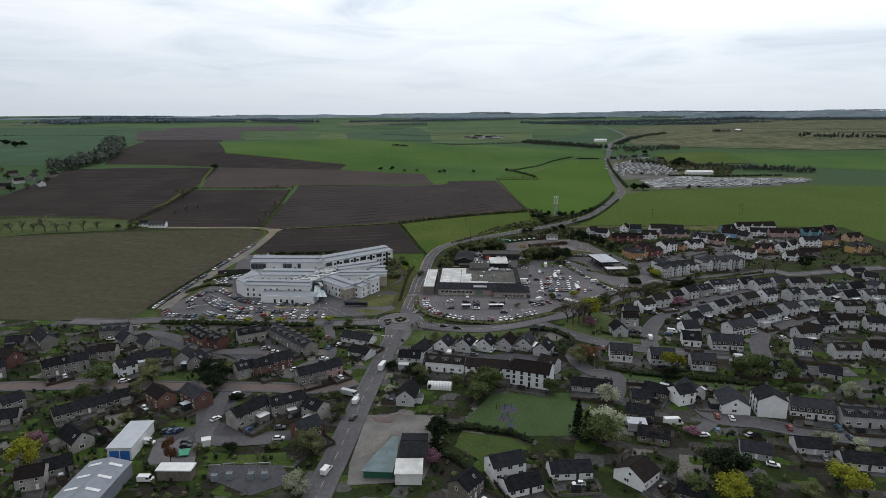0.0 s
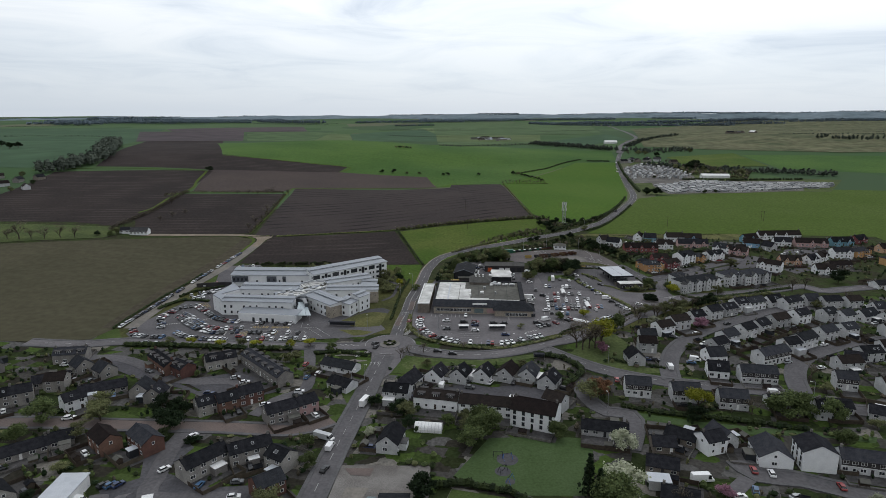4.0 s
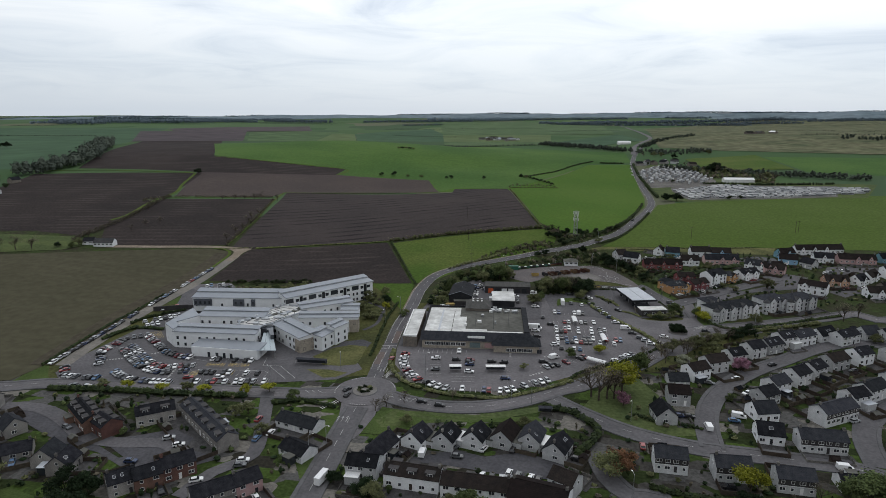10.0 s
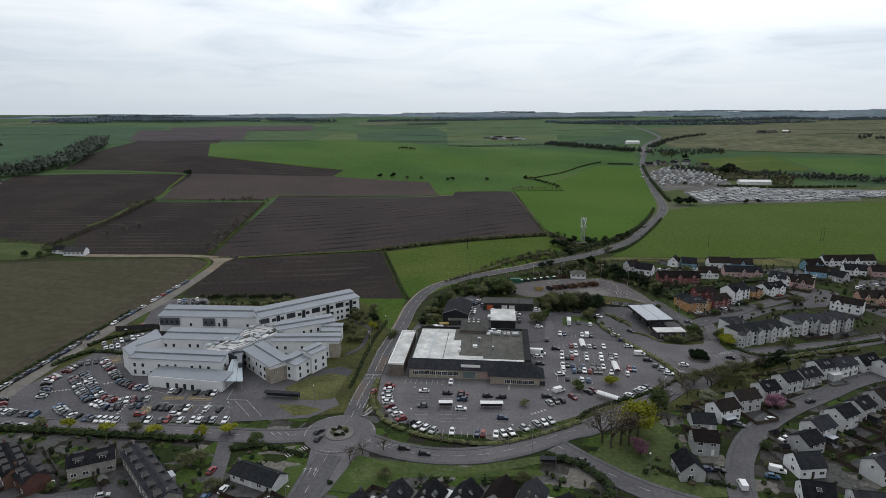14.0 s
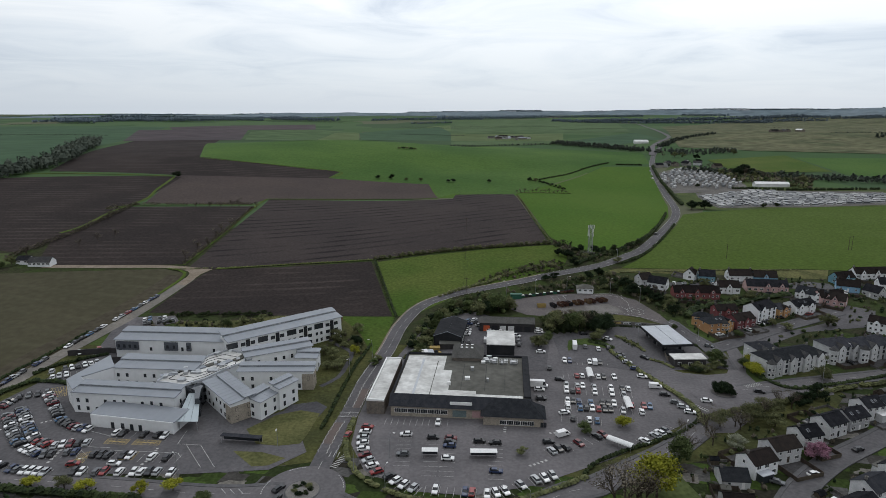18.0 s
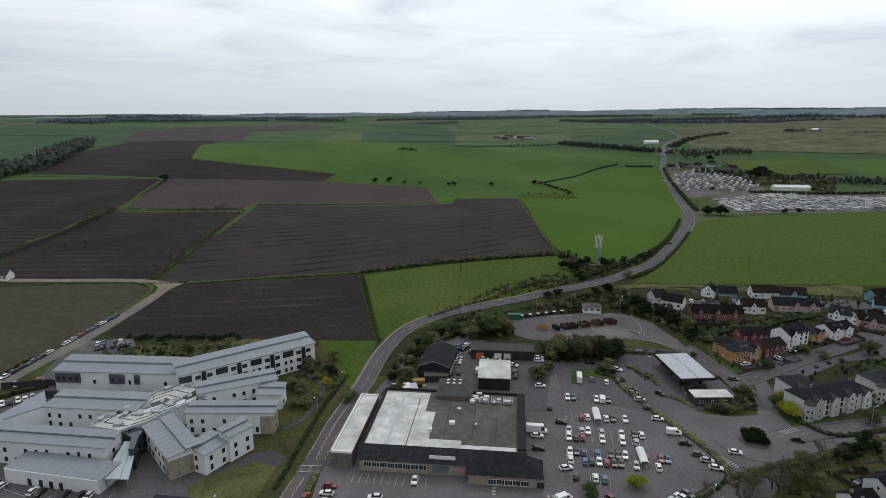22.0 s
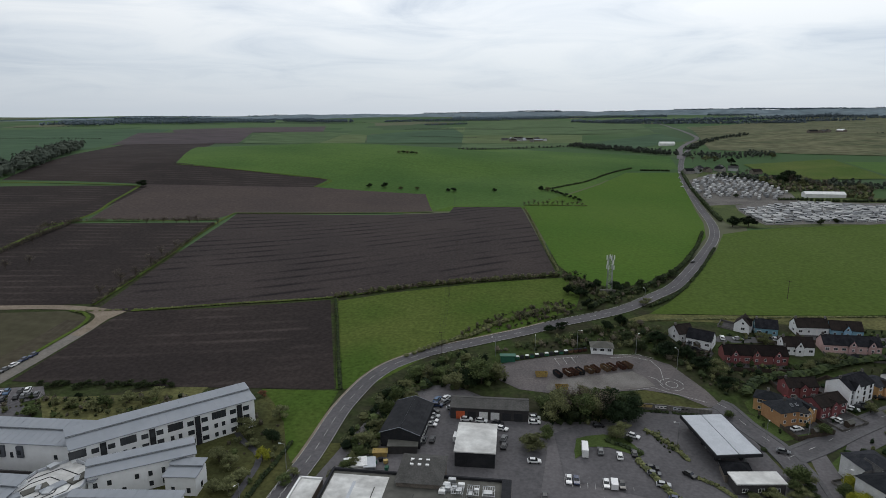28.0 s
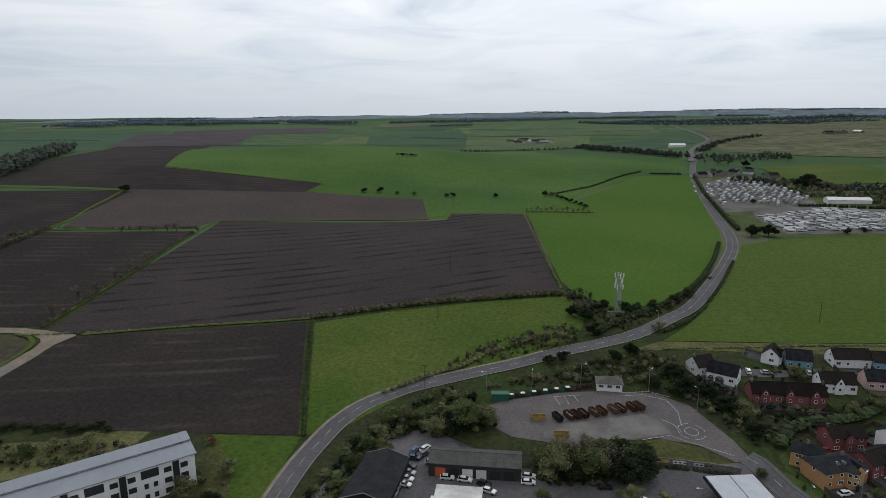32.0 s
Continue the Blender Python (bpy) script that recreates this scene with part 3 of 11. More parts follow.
def drape(name, pts, material, lift, label, category, step=12.0, kind="structure", skirt=False):
    """A patch of land cover laid over the ground."""
    bm = bmesh.new()
    f = bm.faces.new([bm.verts.new((*p, 0)) for p in pts])
    bmesh.ops.triangulate(bm, faces=[f])
    for axis in (0, 1):
        lo, hi = min(p[axis] for p in pts), max(p[axis] for p in pts)
        c = math.ceil(lo / step) * step
        while c < hi:
            co, no = [0, 0, 0], [0, 0, 0]
            co[axis], no[axis] = c, 1
            bmesh.ops.bisect_plane(bm, geom=bm.verts[:] + bm.edges[:] + bm.faces[:], plane_co=co, plane_no=no)
            c += step
    xy = np.array([v.co[:2] for v in bm.verts])
    for v, z in zip(bm.verts, ground(xy[:, 0], xy[:, 1])):
        v.co.z = z + lift
    bmesh.ops.recalc_face_normals(bm, faces=bm.faces)
    if bm.faces and sum(f.normal.z for f in bm.faces) < 0:
        bmesh.ops.reverse_faces(bm, faces=bm.faces)
    me = bpy.data.meshes.new(name)
    bm.to_mesh(me)
    bm.free()
    me.materials.append(material)
    return tagged(new(name, me), label, category, kind=kind)


# ---- the land ----
def axis_steps(lo, fine_lo, fine_hi, hi, step, grow):
    mid_ = list(np.arange(fine_lo, fine_hi + 0.1, step))
    up, s = [mid_[-1]], step
    while up[-1] < hi:
        s *= grow
        up.append(up[-1] + s)
    down, s = [mid_[0]], step
    while down[-1] > lo:
        s *= grow
        down.append(down[-1] - s)
    return np.array(down[:0:-1] + mid_ + up[1:])


gx, gy = axis_steps(-4700, -380, 440, 4700, 6.0, 1.06), axis_steps(-900, 130, 900, 5400, 6.0, 1.05)
X, Y = np.meshgrid(gx, gy)
Z = ground(X, Y)
nx, ny = len(gx), len(gy)
quads = [(j * nx + i, j * nx + i + 1, (j + 1) * nx + i + 1, (j + 1) * nx + i) for j in range(ny - 1) for i in range(nx - 1)]
land = mesh_object("ground", np.stack([X.ravel(), Y.ravel(), Z.ravel()], -1), quads, M["grass"])


def land_material():
    """Rough grass near the town, a patchwork of fields towards the hills."""
    m = surface("countryside", (0.038, 0.056, 0.018), (0.036, 0.036, 0.022), 0.09, 0.95, 0.4, 0.6, stain=0.5)
    n, l = m.node_tree.nodes, m.node_tree.links
    b = n["Principled BSDF"]
    old = b.inputs["Base Color"].links[0].from_socket
    co = n.new("ShaderNodeTexCoord")
    mp = n.new("ShaderNodeMapping")
    mp.inputs["Rotation"].default_value = (0, 0, 0.5)
    mp.inputs["Scale"].default_value = (1, 0.62, 1)
    l.new(co.outputs["Object"], mp.inputs["Vector"])
    vo = n.new("ShaderNodeTexVoronoi")
    vo.feature, vo.distance = "F1", "MANHATTAN"
    vo.inputs["Scale"].default_value = 0.0042
    l.new(mp.outputs[0], vo.inputs["Vector"])
    rnd = n.new("ShaderNodeSeparateColor")
    l.new(vo.outputs["Color"], rnd.inputs[0])
    rp = n.new("ShaderNodeValToRGB")
    rp.color_ramp.interpolation = "CONSTANT"
    # field tints run cool and greyish, haze put into the colour
    cols = ((0.0, (0.046, 0.084, 0.036)), (0.25, (0.058, 0.098, 0.042)), (0.45, (0.064, 0.104, 0.048)), (0.6, (0.080, 0.088, 0.056)), (0.70, (0.050, 0.082, 0.042)), (0.85, (0.098, 0.104, 0.066)), (0.95, (0.098, 0.135, 0.062)))
    e = rp.color_ramp.elements
    e[0].position, e[0].color = 0.0, (*cols[0][1], 1)
    e[1].position, e[1].color = cols[1][0], (*cols[1][1], 1)
    for pos, c in cols[2:]:
        e.new(pos).color = (*c, 1)
    l.new(rnd.outputs[0], rp.inputs[0])
    sp = n.new("ShaderNodeSeparateXYZ")
    l.new(co.outputs["Object"], sp.inputs[0])
    mr = n.new("ShaderNodeMapRange")
    mr.inputs["From Min"].default_value, mr.inputs["From Max"].default_value = 640, 660
    l.new(sp.outputs[1], mr.inputs["Value"])
    # small garden plots: lawns, beds, slabs and chippings
    mq = n.new("ShaderNodeMapping")
    mq.inputs["Rotation"].default_value = (0, 0, 0.22)
    mq.inputs["Scale"].default_value = (0.13, 0.19, 0.0)
    l.new(co.outputs["Object"], mq.inputs["Vector"])
    vq = n.new("ShaderNodeTexVoronoi")
    vq.feature, vq.distance = "F1", "CHEBYCHEV"
    vq.inputs["Scale"].default_value, vq.inputs["Randomness"].default_value = 1.0, 0.85
    l.new(mq.outputs[0], vq.inputs["Vector"])
    rq = n.new("ShaderNodeSeparateColor")
    l.new(vq.outputs["Color"], rq.inputs[0])
    pq = n.new("ShaderNodeValToRGB")
    pq.color_ramp.interpolation = "CONSTANT"
    e = pq.color_ramp.elements
    e[0].position, e[0].color = 0.0, (0.026, 0.036, 0.014, 1)
    e[1].position, e[1].color = 0.22, (0.050, 0.078, 0.020, 1)
    for pos, c in ((0.36, (0.030, 0.028, 0.022)), (0.50, (0.085, 0.083, 0.080)), (0.62, (0.036, 0.054, 0.016)), (0.76, (0.055, 0.052, 0.048)), (0.88, (0.022, 0.028, 0.012)), (0.95, (0.15, 0.14, 0.125))):
        e.new(pos).color = (*c, 1)
    l.new(rq.outputs[0], pq.inputs[0])
    mg = n.new("ShaderNodeMix")
    mg.data_type, mg.blend_type = "RGBA", "MULTIPLY"
    mg.inputs[0].default_value = 0.5
    nz = n.new("ShaderNodeTexNoise")
    nz.inputs["Scale"].default_value, nz.inputs["Detail"].default_value = 0.9, 5
    l.new(co.outputs["Object"], nz.inputs["Vector"])
    nr = n.new("ShaderNodeMapRange")
    nr.inputs["From Min"].default_value, nr.inputs["From Max"].default_value = 0.3, 0.7
    nr.inputs["To Min"].default_value, nr.inputs["To Max"].default_value = 0.3, 1.5
    l.new(nz.outputs["Fac"], nr.inputs["Value"])
    l.new(pq.outputs[0], mg.inputs[6])
    l.new(nr.outputs[0], mg.inputs[7])
    mt = n.new("ShaderNodeMapRange")
    mt.inputs["From Min"].default_value, mt.inputs["From Max"].default_value = 398, 402
    l.new(sp.outputs[1], mt.inputs["Value"])
    ms = n.new("ShaderNodeMapRange")
    ms.inputs["From Min"].default_value, ms.inputs["From Max"].default_value = 172, 158
    l.new(sp.outputs[1], ms.inputs["Value"])
    mm = n.new("ShaderNodeMath")
    mm.operation = "MAXIMUM"
    l.new(mt.outputs[0], mm.inputs[0])
    l.new(ms.outputs[0], mm.inputs[1])
    mh = n.new("ShaderNodeMix")
    mh.data_type = "RGBA"
    l.new(mm.outputs[0], mh.inputs[0])
    l.new(mg.outputs[2], mh.inputs[6])
    l.new(old, mh.inputs[7])
    mx = n.new("ShaderNodeMix")
    mx.data_type = "RGBA"
    l.new(mr.outputs[0], mx.inputs[0])
    l.new(mh.outputs[2], mx.inputs[6])
    l.new(rp.outputs[0], mx.inputs[7])
    l.new(mx.outputs[2], b.inputs["Base Color"])
    return m


land.data.materials[0] = land_material()
land.data.polygons.foreach_set("use_smooth", [True] * len(land.data.polygons))
tagged(land, "gently rising green land reaching the far hills", "ground", kind="structure")

# distant moors that close the view, haze painted in as blue-grey
ang = np.radians(np.arange(-58, 58.1, 0.5))
crest = 84 + 26 * ang / 0.61 + 3.0 * np.sin(ang * 23 + 1) + 2.0 * np.sin(ang * 61) + 1.2 * np.sin(ang * 140 + 2)
verts, faces = [], []
for a, c in zip(ang, crest):
    for r, z in ((4080, 20.0), (4380, 40 + 0.30 * c), (4560, c), (4900, c - 25)):
        verts.append((math.sin(a) * r, math.cos(a) * r, z))
for i in range(len(ang) - 1):
    for j in range(3):
        faces.append((i * 4 + j, (i + 1) * 4 + j, (i + 1) * 4 + j + 1, i * 4 + j + 1))
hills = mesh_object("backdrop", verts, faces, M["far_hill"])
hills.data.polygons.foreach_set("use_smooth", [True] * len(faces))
tagged(hills, "low hills on the far skyline, painted blue-grey for haze", "hills", kind="structure")

FIELDS = (
    ("crop_field", [(-32.1, 910.3), (74.4, 909.9), (117.3, 888.9), (104.6, 814.9), (68, 800.2), (5.9, 800.8), (-10.4, 803.7)], "crop", "narrow green strip below the hill"),
    ("ploughed_field", [(-281.1, 721.8), (-318.6, 864.4), (-312.7, 950.5), (-164.9, 970.8), (-27.5, 895.2), (-11.6, 806), (-182.4, 773.8), (-189, 743.3)], "soil_pale", "paler brown tilled field below the green hill"),
    ("ploughed_field", [(-143, 516), (-142.4, 530), (-139.6, 538), (-42.3, 564.8), (-16.3, 470.9), (-144.6, 465.4)], "soil_plain", "dark ploughed field behind the hospital"),
    ("meadow_field", [(-37.6, 563.2), (-8.9, 575.4), (40.2, 588), (84.5, 595.1), (90, 569.4), (85.3, 550.4), (67.5, 533.1), (46.4, 520.8), (26.5, 509.5), (12.2, 494.1), (-1.2, 476.5), (-13.2, 470.6)], "meadow", "bright green meadow beside the curving road"),
    ("ploughed_field", [(-156.6, 539.2), (-175.4, 739.8), (-180.2, 777), (4.7, 793.7), (6.7, 824.6), (68.3, 812.4), (80.4, 601.3), (40.1, 593.8), (-9.7, 580.7), (-41.8, 569), (-95.9, 555.3), (-142.6, 539)], "soil", "large dark ploughed field with pale furrow lines"),
    ("ploughed_field", [(-249.6, 526.6), (-291.6, 612.9), (-280.2, 627), (-284.7, 704.3), (-183.1, 735.7), (-163.2, 546.1), (-205.6, 535.1)], "soil_plain", "dark brown ploughed field beside a farm track"),
    ("ploughed_field", [(-463.4, 854.9), (-555.1, 1117.3), (-657.5, 1403.3), (-519.2, 1481.9), (-342.2, 984.2), (-145.4, 963.3), (-152.4, 915), (-310.5, 870.1)], "soil_plain", "dark ploughed field rising to the skyline"),
    ("ploughed_field", [(-440.7, 551.1), (-455, 637.9), (-466.8, 711.4), (-489.1, 809.8), (-310.8, 862.5), (-287.5, 721.4), (-277.1, 628.1), (-277.4, 551.8), (-320.8, 562)], "soil_plain", "dark ploughed field with grassy margins"),
    ("crop_field", [(-339.4, 981.9), (-461.1, 1287), (-390.2, 1446.1), (-246.6, 1609.8), (-19.3, 1517.4), (161.5, 1319.3), (309.2, 1231.4), (278.1, 1073.3), (209.1, 1047.5), (160.5, 958.6), (115.7, 888.1), (70.5, 815.6), (4.6, 831.3), (-10, 805.7), (-26.1, 892.5), (-152.7, 916.1), (-146.5, 957.2)], "crop_hill", "green crop field on a rounded hill"),
    ("crop_field", [(72, 805.5), (115, 881.6), (159.5, 951.6), (205.9, 1037.9), (270, 1042.5), (237, 884), (212, 760.3), (196, 704), (169, 649.3), (139, 595.2), (107.9, 577.2), (88.1, 599.3), (83, 619.2)], "crop", "bright green crop field beside the main road"),
    ("pasture_field", [(119.6, 545.2), (132.9, 560.7), (149, 584.8), (167.1, 619.1), (190.8, 666.3), (212.7, 717.3), (239.5, 734.8), (322.6, 765.7), (433.6, 779.1), (541, 763.4), (736.6, 729.6), (444.8, 430.4), (357.7, 496), (358, 545.8), (233.8, 555.5)], "field_right", "wide green pasture behind the coloured houses"),
    ("drilled_field", [(-151.8, 527.8), (-150, 478.2), (-161.3, 402.8), (-168.4, 348), (-174.6, 328.6), (-203.3, 324.6), (-243.1, 324.4), (-336.1, 324.8), (-465.1, 470.7), (-353.7, 486.4), (-232.2, 518.4), (-170.1, 534.6)], "olive", "olive brown drilled field beside the car park"),
    ("pasture_field", [(375.5, 1118.6), (511.9, 1168.3), (483.8, 981.1), (363.1, 976.5)], "meadow", "green paddock behind the caravan park"),
    ("pasture_field", [(513.3, 1140.1), (690.7, 1096.6), (862.8, 1060.1), (709.8, 877.9), (570.9, 911.4), (487.2, 957.3)], "crop_hill", "dark green field behind the caravan park"),
    ("moor_field", [(663.1, 2371.9), (1277.9, 3153), (3116.8, 4940.9), (3826.3, 4256.7), (961.7, 1127.8), (689, 1144.7), (494.9, 1250.7), (408, 1354.4)], "moor", "rough olive brown moorland on the far slope"),
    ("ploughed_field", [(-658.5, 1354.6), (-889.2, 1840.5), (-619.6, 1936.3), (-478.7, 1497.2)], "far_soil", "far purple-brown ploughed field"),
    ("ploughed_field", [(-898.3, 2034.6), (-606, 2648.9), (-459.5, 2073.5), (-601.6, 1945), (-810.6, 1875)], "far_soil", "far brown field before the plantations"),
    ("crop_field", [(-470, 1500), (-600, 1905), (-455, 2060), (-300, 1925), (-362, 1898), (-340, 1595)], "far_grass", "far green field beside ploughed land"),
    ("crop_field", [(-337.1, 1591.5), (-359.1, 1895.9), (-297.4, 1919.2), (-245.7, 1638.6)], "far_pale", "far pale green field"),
    ("crop_field", [(-297.4, 1919.2), (-105.5, 2519.7), (-41.7, 1964.9), (-29.9, 1663), (-241.9, 1640.1)], "far_hazed_green", "far dark green field cooled for haze"),
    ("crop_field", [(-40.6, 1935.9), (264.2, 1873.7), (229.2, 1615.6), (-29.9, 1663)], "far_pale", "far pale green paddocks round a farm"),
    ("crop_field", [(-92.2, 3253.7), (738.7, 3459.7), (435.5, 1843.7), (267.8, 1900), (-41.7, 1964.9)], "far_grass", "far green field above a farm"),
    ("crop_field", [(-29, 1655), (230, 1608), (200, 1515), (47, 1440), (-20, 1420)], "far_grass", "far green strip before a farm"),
    ("crop_field", [(240, 1600), (440, 1830), (440, 1560), (390, 1550), (300, 1420), (215, 1505)], "far_hazed_green", "far dark green field beside the road"),
    ("pasture_field", [(-540, 840), (-560, 1000), (-590, 1139.5), (-676, 1397.7), (-918.7, 2076), (-1700, 2150), (-1781.1, 1839.8), (-763.9, 856.4)], "far_hazed_green", "dark green field beside a wood, cooled for haze"),
    ("pasture_field", [(-401.8, 463.6), (-327.9, 498.3), (-270, 515.5), (-260.3, 530.1), (-275.5, 549.7), (-364.8, 550.1), (-453.8, 519.1)], "verge", "rough grass strip with bare trees"),
    ("caravan_ground", [(256.2, 945.7), (298.4, 1048), (358.4, 1012.8), (350, 921), (357.1, 877.6), (410.2, 863.8), (511.9, 846.7), (447.5, 761), (350.3, 758.9), (244.2, 741.6), (230.4, 756.1), (237.8, 850.6)], "verge", "rough grass round the caravan park"),
    ("gravel_yard", [(266, 842), (292.7, 851.6), (329, 849.6), (382.3, 842), (458, 836), (420.3, 768.2), (336.8, 756), (305.1, 759.7), (258, 754), (256, 775), (260, 818)], "gravel", "gravel ground of the caravan sales yard"),
    ("gravel_yard", [(244.3, 916.9), (266.2, 983.4), (305, 1031.2), (330.8, 1008.3), (347.5, 964.3), (336.6, 888.2), (325.9, 850), (291, 847.5), (242.1, 842.5), (242.4, 870.1)], "gravel", "gravel ground under the static caravans"),
)
for order, (name, pts, mat_key, label) in enumerate(FIELDS):
    far_off = min(p[1] for p in pts)
    drape(name, pts, M[mat_key], (0.10 if far_off < 900 else 0.6) + (0.25 if name == "gravel_yard" else 0.006 * order), label, "field", 14.0 if far_off < 900 else 60.0)
for name, pts, mat_key, label in (
    ("grounds", [(-170, 329), (-37, 333), (-12, 339), (60, 331), (140, 353), (172, 392), (172, 434), (0, 434), (-150, 434), (-164, 390)], "rough_grass", "rough grass round the hospital and the supermarket"),
    ("rough_lawn", [(-126.3, 456.7), (-113.6, 456.6), (-97, 459.9), (-83.8, 465.8), (-65.5, 471.5), (-66.9, 462), (-79.3, 448.4), (-96.1, 438.7), (-110.4, 437.3)], "olive_grass", "unmown olive grass behind the hospital wing"),
    ("mown_lawn", [(-52.5, 355.9), (-44.9, 366.1), (-36.9, 369.9), (-29.1, 367.7), (-29.9, 352.9), (-30.8, 346.8), (-37.9, 345.3), (-45.7, 346.4)], "olive_grass", "mown olive lawn before the hospital wings"),
    ("mown_lawn", [(-51.8, 341.8), (-42, 341.4), (-33.1, 338), (-37.5, 333.8), (-42.5, 333.1)], "olive_grass", "small mown olive lawn beside the hospital drive"),
    ("meadow", [(-44.6, 469.1), (-14.3, 469.6), (-15.1, 450.3), (-16.6, 431.4), (-17.6, 421.7), (-21.6, 429.5), (-28, 445.9), (-36.2, 459.1)], "meadow", "bright green meadow between the hospital and the road"),
    ("lawn", [(-53.3, 353), (-45, 365.7), (-32.1, 366.9), (-30.3, 362.4), (-31.7, 346.7), (-43.6, 348.4)], "lawn", "mown lawn in front of the hospital"),
    ("park_green", [(7.4, 213.1), (20.3, 236.2), (40.6, 237.6), (57.3, 236.5), (49.3, 204.1), (27.7, 203.9)], "park", "flat green of the playground park"),
    ("lawn", [(4.2, 197), (7.2, 206.8), (26.5, 202.2), (29.5, 195.4), (14.8, 186)], "lawn", "mown garden lawn behind a clipped hedge"),
    ("verge", [(-15.6, 297.7), (-9.3, 305.4), (21.4, 302), (48.1, 309.9), (53.8, 307.9), (33, 300.6), (9.8, 296.8), (-12.8, 292.8)], "verge", "grass verge along the curved road"),
    ("verge", [(-48.7, 436.5), (-40.8, 469), (-15.6, 466.1), (-14.4, 442.3), (-19.1, 413.2), (-33.1, 409.5)], "rough_grass", "rough grass slope beside the hospital"),
    ("lawn", [(142.8, 428.7), (160.6, 445.1), (151.9, 420.6), (156.7, 408.2), (167.3, 407), (149.3, 399), (140.1, 398.4), (139.2, 407.1)], "lawn", "mown lawn in front of the flats"),
    ("verge", [(132.2, 464.3), (138.1, 460.6), (146.8, 449.2), (140.6, 446.2), (131.1, 455.4)], "lawn", "mown verge beside the orange house"),
    ("verge", [(-20.5, 289), (-14.2, 307.7), (11, 300), (43.7, 301.4), (45.9, 298.2), (28, 297.1), (2.6, 296.3), (-10.9, 287.7)], "lawn", "mown verge in front of the cottages"),
    ("verge", [(-49.7, 242.8), (-42.9, 250.2), (-34.6, 253.6), (-36.7, 244.7), (-46, 241.7)], "lawn", "mown verge beside the main road"),
    ("verge", [(-40.9, 277.3), (-36, 300.6), (-29.3, 302.4), (-30, 270), (-34.3, 261.7)], "lawn", "mown verge below the roundabout"),
    ("lawn", [(-132.8, 249), (-123.5, 256.6), (-112.3, 252.2), (-106.4, 244.1), (-118.7, 240.9), (-128.3, 242.8)], "lawn", "mown garden lawn under trees"),
    ("lawn", [(-173.6, 327.4), (-171.4, 348), (-167.6, 343), (-161.4, 333), (-158.4, 330.4)], "lawn", "bright mown triangle at the mouth of the lane"),
    ("lawn", [(-152.6, 425.2), (-150.6, 437.6), (-146.6, 436), (-144.2, 429.2), (-147.2, 424.6)], "lawn", "small mown island beside the hospital lane"),
    ("lawn", [(-52.2, 342.5), (-46.9, 343.3), (-35.9, 338.5), (-37.5, 333.7), (-42.8, 332.6)], "lawn", "small mown lawn beside the car park"),
    ("lawn", [(-36.5, 377.4), (-31, 398.4), (-28, 414.8), (-23.8, 411), (-25.5, 384), (-28.5, 371.7), (-32.2, 372.6)], "rough_grass", "rough lawn beside the hospital wings"),
    ("lawn", [(-102.9, 213.2), (-99.8, 215), (-91, 213.1), (-88.6, 208.5), (-91.8, 206.1), (-96, 210)], "lawn", "mown corner lawn beside the parked cars"),
    ("lawn", [(-76.6, 187.5), (-69.6, 192.3), (-54, 194), (-52.7, 189.3), (-64, 186.5)], "lawn", "long mown lawn below the parking court"),
    ("lawn", [(-143.1, 237.5), (-130.8, 243), (-126.6, 239.5), (-138.3, 233.1)], "lawn", "mown lawn before the low terrace"),
    ("lawn", [(71.2, 257.2), (96.8, 250), (117.8, 246.2), (139.8, 243.4), (159.4, 240.4), (156.2, 236.2), (137.4, 240.6), (115.2, 241), (94, 246), (72, 252)], "park", "long grass strip below the clipped hedge"),
    ("verge", [(103.3, 535.2), (133.6, 538.6), (157.5, 539.4), (200.7, 541.6), (222, 537.5), (241.5, 536), (252, 554.5), (203.7, 552.6), (141.7, 546.6), (118, 544.4)], "olive_grass", "straw-coloured rough grass below the pasture"),
    ("verge", [(97, 464.2), (107.2, 463.4), (121.2, 461.8), (124.5, 466.2), (113.5, 472.8), (103.4, 476.6), (96.5, 474.8)], "rough_grass", "brownish grass slope below the depot fence"),
    ("lawn", [(140.4, 474), (138.4, 467), (139.6, 459), (146.4, 451.6), (153, 453.6), (150, 450), (145.6, 449.2), (139.4, 455.4), (135.8, 464.6), (136.4, 470.6)], "lawn", "mown grass round the orange flats"),
    ("verge", [(61, 307.4), (72.8, 326.8), (89.7, 336.1), (97.8, 305.8), (100.1, 290.5), (85.3, 289.8)], "verge", "grass verge under the street trees"),
):
    drape(name, pts, M[mat_key], {"grounds": 0.04, "mown_lawn": 0.19, "meadow": 0.15}.get(name, 0.08), label, "grass", 6.0)

